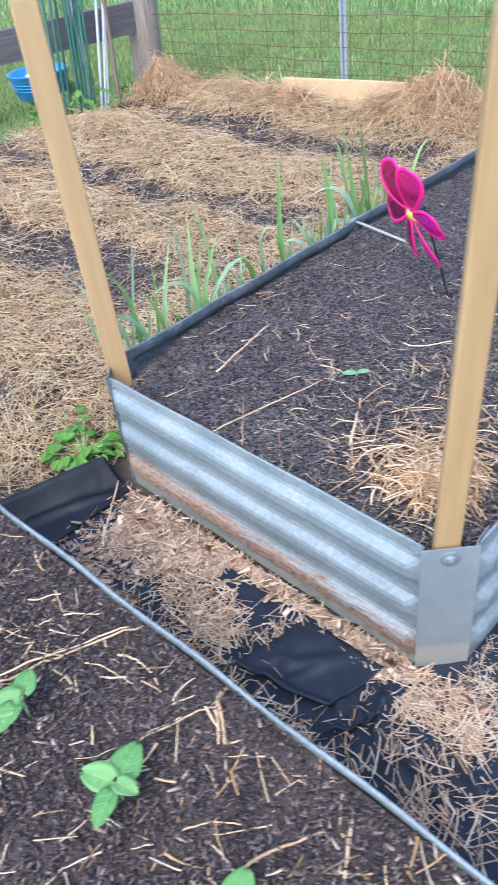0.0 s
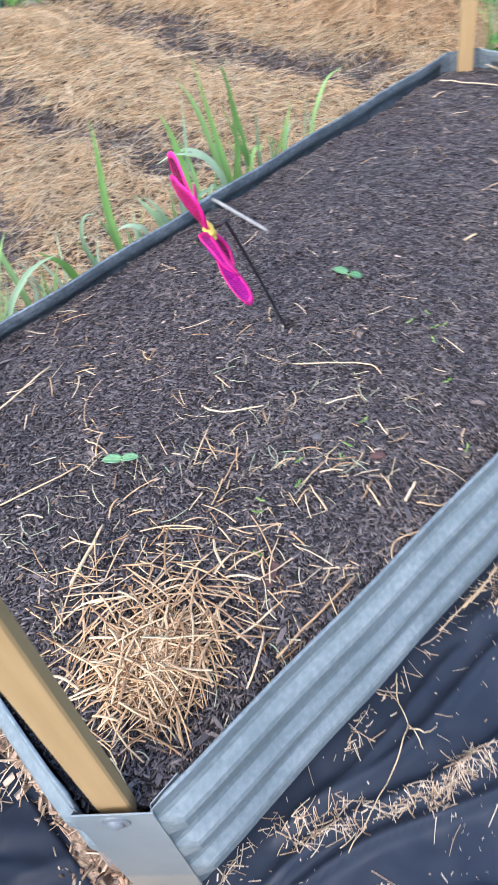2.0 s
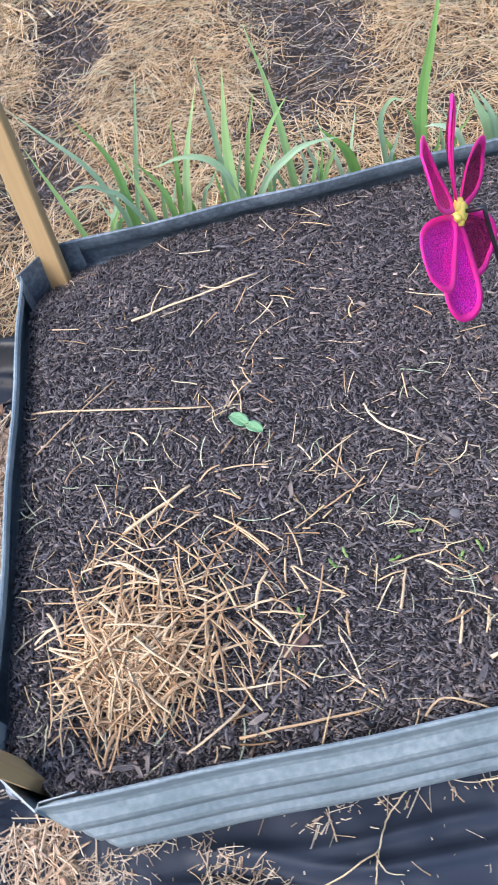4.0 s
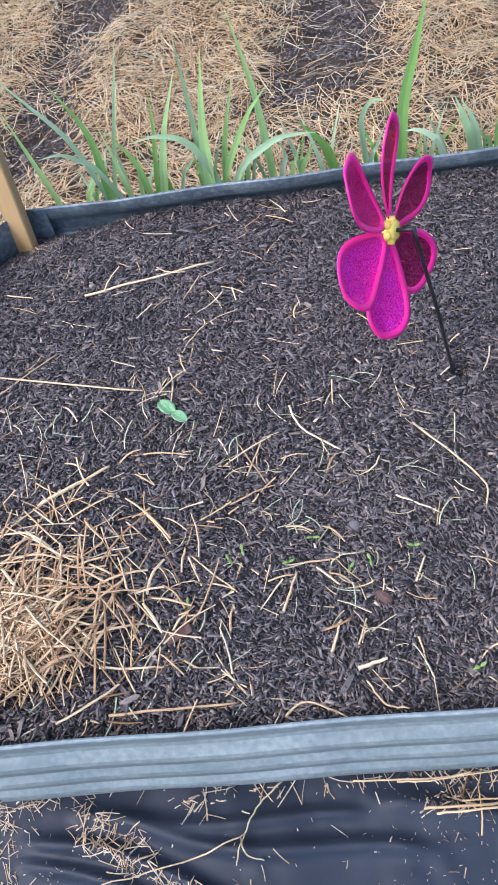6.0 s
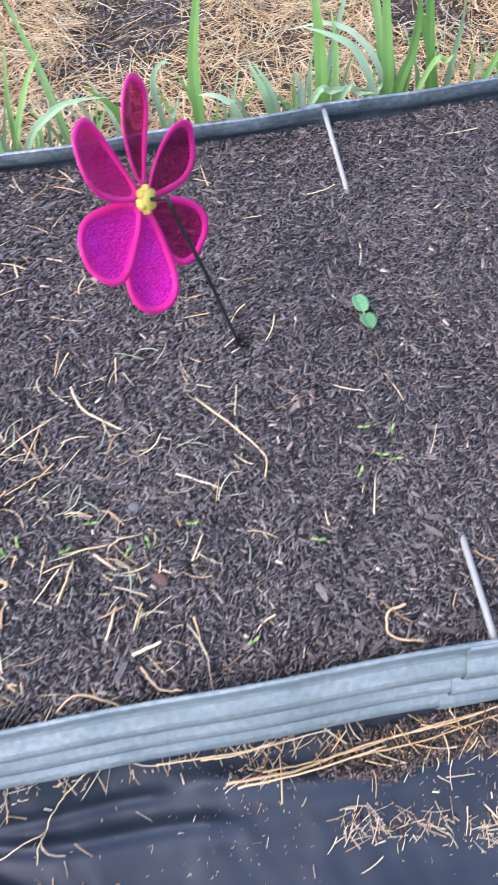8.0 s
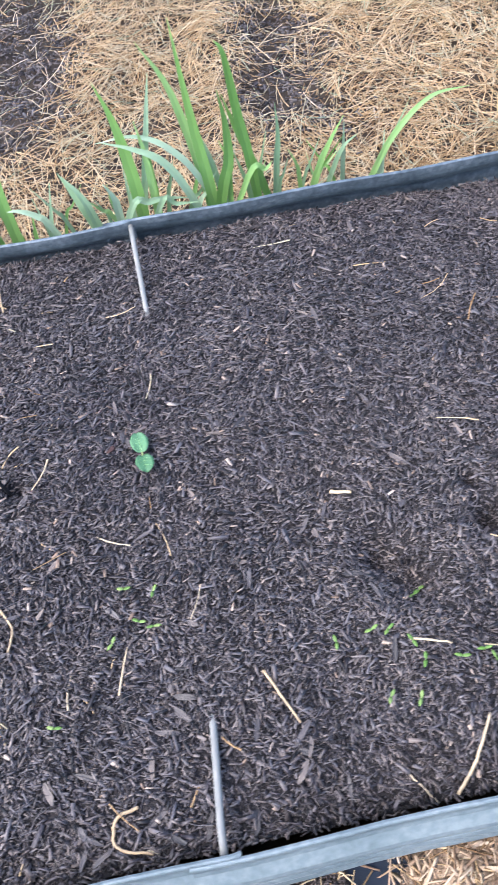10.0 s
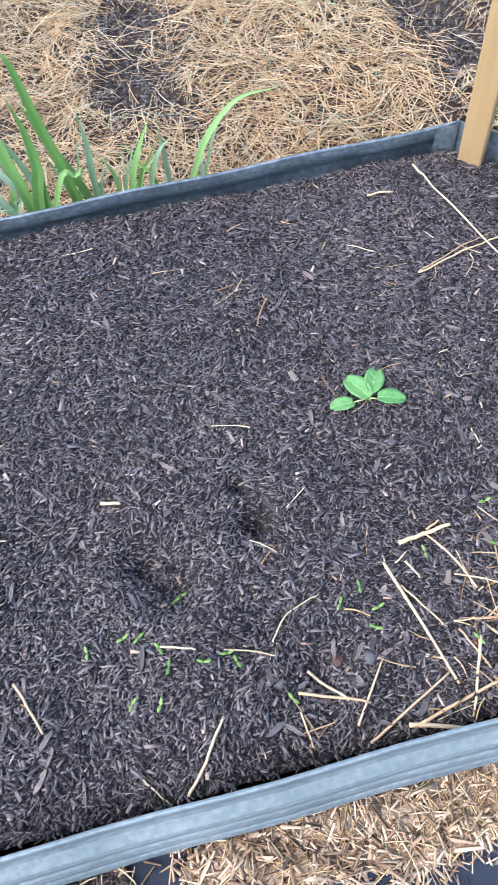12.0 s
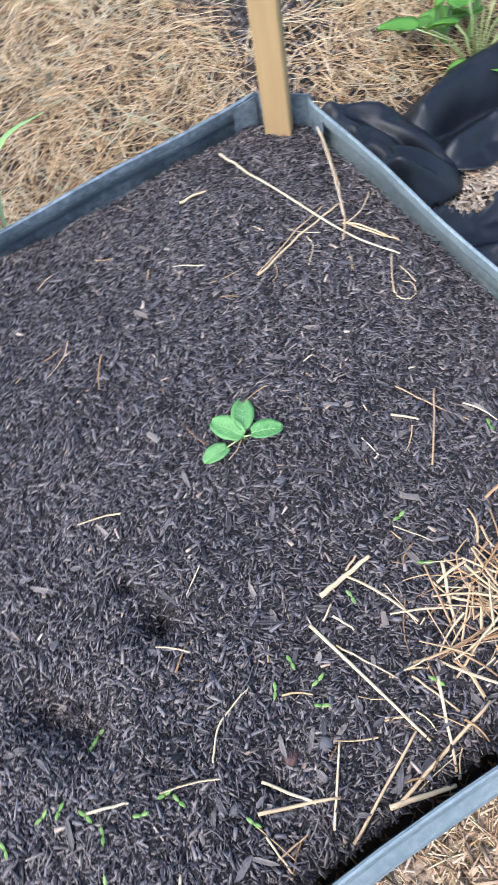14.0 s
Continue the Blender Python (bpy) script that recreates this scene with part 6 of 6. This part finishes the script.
def strip_z(x, y):
    ridge = 0.955 - 0.28 * (x + 0.16)
    u = np.clip((y - ridge + 0.05) / 0.06, 0, 1)
    return 0.014 + 0.055 * u ** 1.6 - 0.05 * np.clip((y - ridge - 0.02) / 0.03, 0, 1) + fold(x, y, -0.33, 0.945, 0.0, 0.855, 0.010, 0.012) + 0.002 * fbm(x, y, 20.0, 1.2)


draped("fabric_flap", np.linspace(-0.335, 0.0, 50), np.linspace(0.835, 1.02, 40), strip_z, "black fabric flap folded up against the straw")


def fabric_patch(corners, crease, label):
    """A loose four-cornered piece of fabric lying over the path, one edge turned up."""
    a, b, c, d = (Vector((*p, 0)) for p in corners)
    n = 26
    verts, faces = [], []
    for i in range(n + 1):
        for j in range(n + 1):
            u, v = i / n, j / n
            p = a.lerp(b, u).lerp(d.lerp(c, u), v)
            p += Vector((0.006 * math.sin(v * 7.0), 0.006 * math.sin(u * 6.0 + 1), 0))
            z = float(path_z(p.x, p.y)) + 0.008 + crease * math.exp(-((v - 0.02) / 0.05) ** 2) + 0.5 * crease * math.exp(-((u - 0.42 - 0.2 * v) / 0.05) ** 2) + 0.002 * math.sin(u * 9 + v * 5)
            verts.append((p.x, p.y, z))
    for i in range(n):
        for j in range(n):
            k = i * (n + 1) + j
            faces.append((k, k + n + 1, k + n + 2, k + 1))
    ob = raw("fabric_flap", verts, faces, M_FABRIC, soft=True)
    so = ob.modifiers.new("thickness", "SOLIDIFY")
    so.thickness, so.offset = 0.002, 1.0
    return tagged(ob, label, "landscape fabric")


fabric_patch(((-0.205, 0.300), (-0.165, 0.120), (-0.045, 0.095), (-0.045, 0.270)), 0.012, "loose corner of black fabric between straw and litter")
fabric_patch(((-0.215, 0.098), (-0.140, 0.050), (-0.030, 0.040), (-0.065, 0.075)), 0.010, "narrow folded strip of black fabric under straw")


def crumple_z(x, y):
    """Fabric lying in a few broad soft folds."""
    z = 0.022 + 0.010 * np.abs(fbm(x, y, 9.0, 0.8)) + 0.004 * fbm(x, y, 24.0, 0.2)
    for f in ((2.16, 0.93, 2.52, 0.945, 0.070, 0.032), (2.18, 0.845, 2.44, 0.835, 0.034, 0.018), (2.20, 0.885, 2.48, 0.89, -0.016, 0.014), (2.20, 0.98, 2.50, 0.985, 0.030, 0.03)):
        z = z + fold(x, y, *f)
    return z


def pillow_z(x, y):
    """A puffed-up bulge of fabric, creased by a few folds."""
    d = 1 - ((x - 2.105 + 0.22 * (y - 0.92)) / 0.125) ** 2 - ((y - 0.925) / 0.172) ** 2
    z = 0.010 + 0.095 * np.clip(d, 0, 1) ** 0.75
    for f in ((2.00, 1.02, 2.20, 0.93, 0.024, 0.014), (2.02, 0.92, 2.22, 0.84, -0.026, 0.013), (2.04, 1.07, 2.12, 0.76, 0.022, 0.016), (2.00, 0.86, 2.16, 0.77, 0.024, 0.012), (2.10, 0.98, 2.22, 0.80, -0.022, 0.010)):
        z = z + fold(x, y, *f) * np.clip(d * 3, 0, 1)
    return z


def outline_of(cx, cy, rx, ry, seed):
    """Keeps a ragged blob round a middle."""
    def inside(x, y):
        a = np.arctan2((y - cy) / ry, (x - cx) / rx)
        rad = 1 + 0.16 * np.sin(3 * a + seed) + 0.09 * np.sin(5 * a + 2 * seed) + 0.05 * np.sin(9 * a)
        return (np.hypot((x - cx) / rx, (y - cy) / ry) < rad).astype(float)
    return inside


draped("crumpled_fabric", np.linspace(2.10, 2.58, 100), np.linspace(0.78, 1.03, 60), crumple_z, "crumpled black landscape fabric lying beside the bed", outline_of(2.34, 0.885, 0.20, 0.105, 0.4))
draped("crumpled_fabric", np.linspace(1.96, 2.29, 90), np.linspace(0.72, 1.12, 100), pillow_z, "puffed bundle of black landscape fabric beside the bed", lambda x, y: (((x - 2.105 + 0.22 * (y - 0.92)) / 0.130) ** 2 + ((y - 0.925) / 0.178) ** 2 < 1 + 0.16 * np.sin(15 * x + 22 * y)).astype(float))
draped("fabric_flap", np.linspace(1.965, 2.42, 90), np.linspace(0.25, 0.78, 90), lambda x, y: ground_z(x, y) + 0.016 + 0.018 * np.abs(fbm(x, y, 9.0, 2.2)) + fold(x, y, 1.98, 0.745, 2.38, 0.66, 0.035, 0.018) + fold(x, y, 1.99, 0.66, 2.3, 0.56, 0.02, 0.014), "creased black fabric along the bed's end", lambda x, y: (y < 0.765 - 0.28 * (x - 1.97) + 0.012 * np.sin(x * 40)).astype(float))
ob = flakes("pale_chips", scatter(9000, 2.0, 2.85, 0.6, 1.0, seed=50), lambda x, y: ground_z(x, y) + 0.006, (0.008, 0.026), (0.004, 0.013), (0.001, 0.002), M_PATHCHIP, tilt=0.3, lift=0.006, seed=51)
tagged(ob, "pale wood chips on the path beyond the bed", "wood chips", kind="stuff")
ob = strands("path_straw", scatter(700, 2.1, 2.85, 1.12, 1.4, seed=52), lambda x, y: ground_z(x, y) + 0.02, (0.04, 0.14), (0.002, 0.004), M_STRAW, tilt=0.1, lift=0.02, seg=3, seed=53)
tagged(ob, "stray straw on the chip path", "straw", kind="stuff")


# ---- fence, posts and garden stakes ----
def round_post(name, at, height, radius, lean, label, material, square=False):
    bm = bmesh.new()
    rr = random.Random(int(radius * 9999))
    n = 16
    rings = []
    for k in range(9):
        z = -0.05 + (height + 0.05) * k / 8
        ring = []
        for j in range(n):
            a = j * math.tau / n
            rad = radius * (1 + 0.05 * math.sin(3 * a + 1) + 0.03 * math.sin(7 * a + k * 0.3))
            if square:
                rad = radius / max(abs(math.cos(a)), abs(math.sin(a))) ** 0.85 * (1 + 0.015 * math.sin(5 * a + k))
            ring.append(bm.verts.new((math.cos(a) * rad + lean[0] * z, math.sin(a) * rad + lean[1] * z, z + (rr.uniform(-1, 1) * 0.01 if k == 8 else 0))))
        rings.append(ring)
    for a, b in zip(rings, rings[1:]):
        for j in range(n):
            bm.faces.new((a[j], a[(j + 1) % n], b[(j + 1) % n], b[j]))
    bm.faces.new(rings[0][::-1])
    bm.faces.new(rings[-1])
    ob = part(name, bm, material, soft=True)
    ob.location = at
    tagged(ob, label, "fence post")
    return ob


round_post("fence_post", (POST1.x, POST1.y, 0), 1.5, 0.10, (0.05, -0.02), "thick weathered grey wooden corner post half buried in straw", M_GREYWOOD)
round_post("fence_post", (POST2.x + 0.02, POST2.y, 0), 1.5, 0.078, (0.0, 0.0), "square weathered wooden fence post behind green weeds", M_GREYWOOD, square=True)


def wire_fence():
    """Woven field wire between the two posts: each wire is a rod of its own."""
    fence = empty("wire_fence", (fence_x(2.4), 2.4, 0))
    tagged(fence, "rusty woven wire fence in front of green lawn", "fence")
    back = Matrix.Translation(-fence.location)
    for z in (0.045, 0.105, 0.17, 0.235, 0.30, 0.375, 0.455, 0.545, 0.64, 0.74, 0.85, 0.97, 1.10):
        bm = bmesh.new()
        pts = []
        for k in range(17):
            y = POST1.y + (POST2.y - POST1.y) * k / 16
            pts.append((fence_x(y), y, z + 0.005 * math.sin(k * 1.7 + z * 20)))
        tube(bm, pts, 0.0022, 5)
        ob = part("line_wire", bm, M_WIRE, fence)
        ob.matrix_parent_inverse = back
    y = POST2.y + 0.12
    k = 0
    while y < POST1.y - 0.1:
        bm = bmesh.new()
        tube(bm, [(fence_x(y) + 0.002, y + 0.004 * math.sin(k + z * 9), 0.03 + 1.08 * z) for z in (0, 0.25, 0.5, 0.75, 1.0)], 0.002, 5)
        ob = part("stay_wire", bm, M_WIRE, fence)
        ob.matrix_parent_inverse = back
        y += 0.182
        k += 1
    return fence


wire_fence()


def steel_post(x, y):
    bm = bmesh.new()
    box(bm, -0.003, 0.003, -0.020, 0.020, -0.05, 1.3, 0.001)
    box(bm, -0.030, -0.003, -0.003, 0.003, -0.05, 1.3, 0.001)
    for k in range(18):
        box(bm, 0.003, 0.010, -0.006, 0.006, 0.1 + k * 0.065, 0.125 + k * 0.065, 0.001)
    ob = part("steel_post", bm, M_TPOST)
    ob.location = (x, y, 0)
    ob.rotation_euler = (0, 0, radians(9))
    tagged(ob, "grey painted studded steel fence post", "fence post")
    return ob


steel_post(fence_x(2.38) + 0.018, 2.38)


def plank(name, a, b, z0, z1, thick, material, label):
    """A board standing on edge from a to b, with softened arrises and a slight warp."""
    a, b = Vector((*a, 0)), Vector((*b, 0))
    d = b - a
    bm = bmesh.new()
    box(bm, 0, d.length, -thick / 2, thick / 2, z0, z1, 0.003)
    bmesh.ops.subdivide_edges(bm, edges=[e for e in bm.edges if e.calc_length() > d.length * 0.5], cuts=6)
    for v in bm.verts:
        v.co.y += 0.006 * math.sin(v.co.x * 3.0)
        v.co.z += 0.004 * math.sin(v.co.x * 5.0 + 1)
    ob = part(name, bm, material)
    ob.matrix_world = Matrix.Translation(a) @ pose(0, 0, 0, 0, 0, math.degrees(math.atan2(d.y, d.x)))
    return tagged(ob, label, "board")


plank("pine_board", (fence_x(1.96) - 0.06, 1.96), (fence_x(2.72) - 0.06, 2.72), 0.0, 0.160, 0.03, M_PINEBOARD, "pale new pine board on edge, half covered in straw")
plank("fence_rail", (POST1.x - 0.06, POST1.y - 0.02), (0.6, 4.24), 0.36, 0.53, 0.045, M_RAIL, "weathered grey timber rail nailed to the corner post")
round_post("fence_post", (0.55, 4.29, 0), 1.1, 0.07, (0.0, 0.0), "weathered grey wooden post holding the rail", M_GREYWOOD)


def garden_stake(foot, head, radius, material, label, name="garden_stake"):
    """A ribbed plant stake leaning on the rail, pointed at its foot."""
    f, h = Vector(foot), Vector(head)
    bm = bmesh.new()
    n = 26
    tube(bm, [f.lerp(h, k / n) for k in range(n + 1)], [radius * (0.35 if k == 0 else 1.0 + 0.10 * (k % 2)) for k in range(n + 1)], 8)
    ob = part(name, bm, material, soft=True)
    return tagged(ob, label, "garden stake", "garden stakes leaning on the rail")


rr = random.Random(21)
for k, (x, hx) in enumerate(((1.70, 1.79), (1.745, 1.85), (1.80, 1.88), (1.83, 1.93), (1.86, 1.91), (1.885, 1.97), (1.91, 2.00), (1.935, 1.985), (1.955, 2.06), (1.84, 1.99), (1.90, 2.05))):
    garden_stake((x + 0.14, 3.68 + rr.uniform(-0.04, 0.04), 0.0), (hx + 0.26, 3.85 + rr.uniform(-0.03, 0.0), 1.1 + rr.uniform(-0.1, 0.15)), 0.0078, M_GREENSTAKE, "thin green coated plant stake leaning on a rail")
for x, hx in ((1.985, 2.16), (2.01, 2.24), (2.035, 2.22)):
    garden_stake((x + 0.14, 3.66, 0.0), (hx + 0.32, 3.80, 1.25), 0.0085, M_GREYSTAKE, "thin pale grey metal stake leaning on a rail")
garden_stake((2.105, 3.70, 0.0), (2.17, 3.82, 1.2), 0.010, M_GREYSTAKE, "pale grey metal stake leaning on a rail")
garden_stake((2.27, 3.66, 0.0), (2.42, 3.78, 1.2), 0.012, M_BROWNSTICK, "rough brown wooden stick leaning beside the post", "wooden_stick")


def blue_tub():
    """A blue plastic tub with a rolled rim, a cord wound round it and a pale bag inside."""
    tub = empty("tub", (2.30, 4.54, 0.0))
    tagged(tub, "round blue plastic tub with a pale bag inside", "tub")
    bm = bmesh.new()
    n = 28
    prof = ((0.0, 0.0), (0.150, 0.0), (0.165, 0.015), (0.195, 0.145), (0.206, 0.162), (0.210, 0.170), (0.204, 0.176), (0.192, 0.166), (0.155, 0.025), (0.0, 0.020))
    rings = [[bm.verts.new((math.cos(j * math.tau / n) * max(rad, 0.001), math.sin(j * math.tau / n) * max(rad, 0.001), z)) for j in range(n)] for rad, z in prof]
    for a, b in zip(rings, rings[1:]):
        for j in range(n):
            bm.faces.new((a[j], a[(j + 1) % n], b[(j + 1) % n], b[j]))
    part("shell", bm, M_BLUE, tub, soft=True)
    for z in (0.075, 0.095, 0.115):
        bm = bmesh.new()
        rad = 0.165 + 0.030 * (z - 0.015) / 0.13 + 0.002
        tube(bm, [(math.cos(j * math.tau / 30) * rad, math.sin(j * math.tau / 30) * rad, z) for j in range(31)], 0.004, 6)
        part("rib", bm, M_BLUE, tub, soft=True)
    bm = bmesh.new()
    bmesh.ops.create_icosphere(bm, subdivisions=3, radius=0.1)
    for v in bm.verts:
        v.co = Vector((v.co.x, v.co.y * 0.8, v.co.z * 0.5 + 0.125)) + Vector((-0.05, -0.05, 0.0)) + v.co.normalized() * 0.014 * math.sin(v.co.x * 60 + v.co.y * 43)
    part("bag", bm, M_WHITEPLASTIC, tub, "crumpled white plastic bag", soft=True)
    return tub


blue_tub()


# ---- lawn beyond the fence ----
def lawn(name, xy, height, width, seed):
    r = np.random.default_rng(seed)
    n = len(xy)
    h, w = r.uniform(*height, n), r.uniform(*width, n)
    az, lean = r.uniform(0, math.tau, n), r.normal(0, 0.45, n)
    laz = r.uniform(0, math.tau, n)
    d = np.stack([np.cos(az), np.sin(az)], 1) * w[:, None] * 0.5
    ln = np.stack([np.cos(laz), np.sin(laz)], 1) * (lean * h)[:, None]
    z = ground_z(xy[:, 0], xy[:, 1])
    v = np.zeros((n, 5, 3))
    v[:, 0, :2], v[:, 0, 2] = xy - d, z - 0.005
    v[:, 1, :2], v[:, 1, 2] = xy + d, z - 0.005
    v[:, 2, :2], v[:, 2, 2] = xy + d * 0.8 + ln * 0.4, z + h * 0.55
    v[:, 3, :2], v[:, 3, 2] = xy - d * 0.8 + ln * 0.4, z + h * 0.55
    v[:, 4, :2], v[:, 4, 2] = xy + ln, z + h
    tri = np.array([[0, 1, 2], [0, 2, 3], [3, 2, 4]])
    f = ((np.arange(n) * 5)[:, None, None] + tri[None]).reshape(-1, 3)
    return raw(name, v.reshape(-1, 3), f, M_LAWN)


def lawn_here(x, y):
    inside = (x < fence_x(y) + 0.03) & (y < 3.87 + 0.08 * np.sin(x * 9))
    patch = np.clip(0.75 + 0.5 * fbm(x, y, 3.0, 0.5), 0.15, 1)
    return np.where(inside, 0, 1) * patch


ob = lawn("lawn_grass", scatter(170000, 0.2, 5.2, 0.9, 6.0, lawn_here, seed=60), (0.012, 0.05), (0.003, 0.007), 61)
tagged(ob, "green mown lawn with taller tufts beyond the fence", "grass", kind="stuff")
ob = lawn("lawn_grass", scatter(40000, 1.0, 8.0, 1.0, 12.0, lambda x, y: lawn_here(x, y) * np.where((x > 5.2) | (y > 6.0), 1, 0), seed=62), (0.03, 0.09), (0.008, 0.016), 63)
tagged(ob, "green lawn farther off", "grass", kind="stuff")


# ---- single pieces that can be told apart ----
def shard(length, width, thick, seed, wob=0.25):
    """A split sliver: a flat slab with uneven, pointed ends."""
    rr = random.Random(seed)
    bm = bmesh.new()
    rings = []
    for u, w in ((-0.5, rr.uniform(0.15, 0.5)), (-0.28, rr.uniform(0.75, 1)), (0.2, rr.uniform(0.7, 1)), (0.5, rr.uniform(0.1, 0.5))):
        mid = rr.uniform(-wob, wob) * width * 0.5
        lift = rr.uniform(-0.2, 0.5) * thick
        rings.append([bm.verts.new((u * length, mid + sy * w * width * 0.5, lift + sz * thick * 0.5)) for sy, sz in ((-1, -1), (1, -1), (1, 1), (-1, 1))])
    for a, b in zip(rings, rings[1:]):
        for k in range(4):
            bm.faces.new((a[k], a[(k + 1) % 4], b[(k + 1) % 4], b[k]))
    bm.faces.new(rings[0][::-1])
    bm.faces.new(rings[-1])
    bmesh.ops.recalc_face_normals(bm, faces=bm.faces)
    return bm


def flat_straw(length, width, seed):
    """A trodden straw: a thin bent ribbon with a rounded back."""
    rr = random.Random(seed)
    bm = bmesh.new()
    bow, kink = rr.uniform(-0.07, 0.07) * length, rr.uniform(-0.03, 0.03) * length
    rings = []
    for k in range(6):
        u = k / 5 - 0.5
        c = Vector((u * length, bow * (1 - 4 * u * u) + (kink if k > 3 else 0), 0.004 * math.cos(u * 4)))
        w = width * (0.5 - 0.12 * abs(u))
        rings.append([bm.verts.new(c + Vector((0, -w, 0))), bm.verts.new(c + Vector((0, w, 0))), bm.verts.new(c + Vector((0, 0, width * 0.32)))])
    for a, b in zip(rings, rings[1:]):
        for k in range(3):
            bm.faces.new((a[k], a[(k + 1) % 3], b[(k + 1) % 3], b[k]))
    bm.faces.new(rings[0][::-1])
    bm.faces.new(rings[-1])
    bmesh.ops.recalc_face_normals(bm, faces=bm.faces)
    return bm


def shared(name, bm, material):
    me = bpy.data.meshes.new(name)
    bm.to_mesh(me)
    bm.free()
    me.materials.append(material)
    return me


def strew(name, meshes, places, zfun, lift, tilt, parent, seed):
    """Single pieces on shared meshes, strewn over the height zfun as parts of parent."""
    rr = random.Random(seed)
    for x, y in places:
        ob = new(name, rr.choice(meshes))
        ob.parent = parent
        ob.matrix_basis = pose(x, y, float(zfun(x, y)) + rr.uniform(0.5, 1.0) * lift, rr.gauss(0, tilt), rr.gauss(0, tilt), rr.uniform(0, 360))


M_BARK = mk("split_bark_chip", [(0.022, 0.018, 0.018), (0.052, 0.042, 0.038), (0.075, 0.064, 0.064), (0.12, 0.096, 0.082), (0.20, 0.155, 0.125)], rough=0.5, scale=150, big=20, rand="object", bump=0.5, spec=0.6, spread=0.6, stretch=(0.3, 2, 2))
M_ONESTRAW = mk("single_straw", [(0.24, 0.135, 0.062), (0.40, 0.25, 0.125), (0.50, 0.345, 0.19), (0.58, 0.44, 0.27)], rough=0.55, scale=90, big=15, rand="object", bump=0.25, stretch=(0.3, 3, 3))
rng2 = random.Random(77)
chips = [shared("bark_chip", shard(rng2.uniform(0.013, 0.030), rng2.uniform(0.0035, 0.0085), rng2.uniform(0.0012, 0.0024), k), M_BARK) for k in range(14)]
strew("bark_chip", chips, [(rng2.uniform(0.05, L - 0.05), 0.03 + 0.86 * rng2.random() ** 1.5) for _ in range(290)], soil_z, 0.005, 7, bed_soil, 78)
straws = [shared("straw", flat_straw(rng2.uniform(0.035, 0.12), rng2.uniform(0.0020, 0.0040), k + 40), M_ONESTRAW) for k in range(14)]
spots = []
while len(spots) < 150:
    x, y = rng2.gauss(0.185, 0.062), rng2.gauss(0.165, 0.055)
    if x > 0.075 and y > 0.05 and x + y > 0.20:
        spots.append((x, y))
strew("straw", straws, spots, pile_z, 0.016, 6, bed_heap, 79)
spots = [(rng2.gauss(1.655, 0.055), abs(rng2.gauss(0.075, 0.045)) + 0.05) for _ in range(24)]
strew("straw", straws, spots, soil_z, 0.012, 6, bed_heap, 80)
spots = [(rng2.uniform(0.10, 0.62), 0.08 + 0.40 * rng2.random()) for _ in range(34)]
strew("straw", straws[:5], spots, soil_z, 0.006, 4, bed_heap, 81)
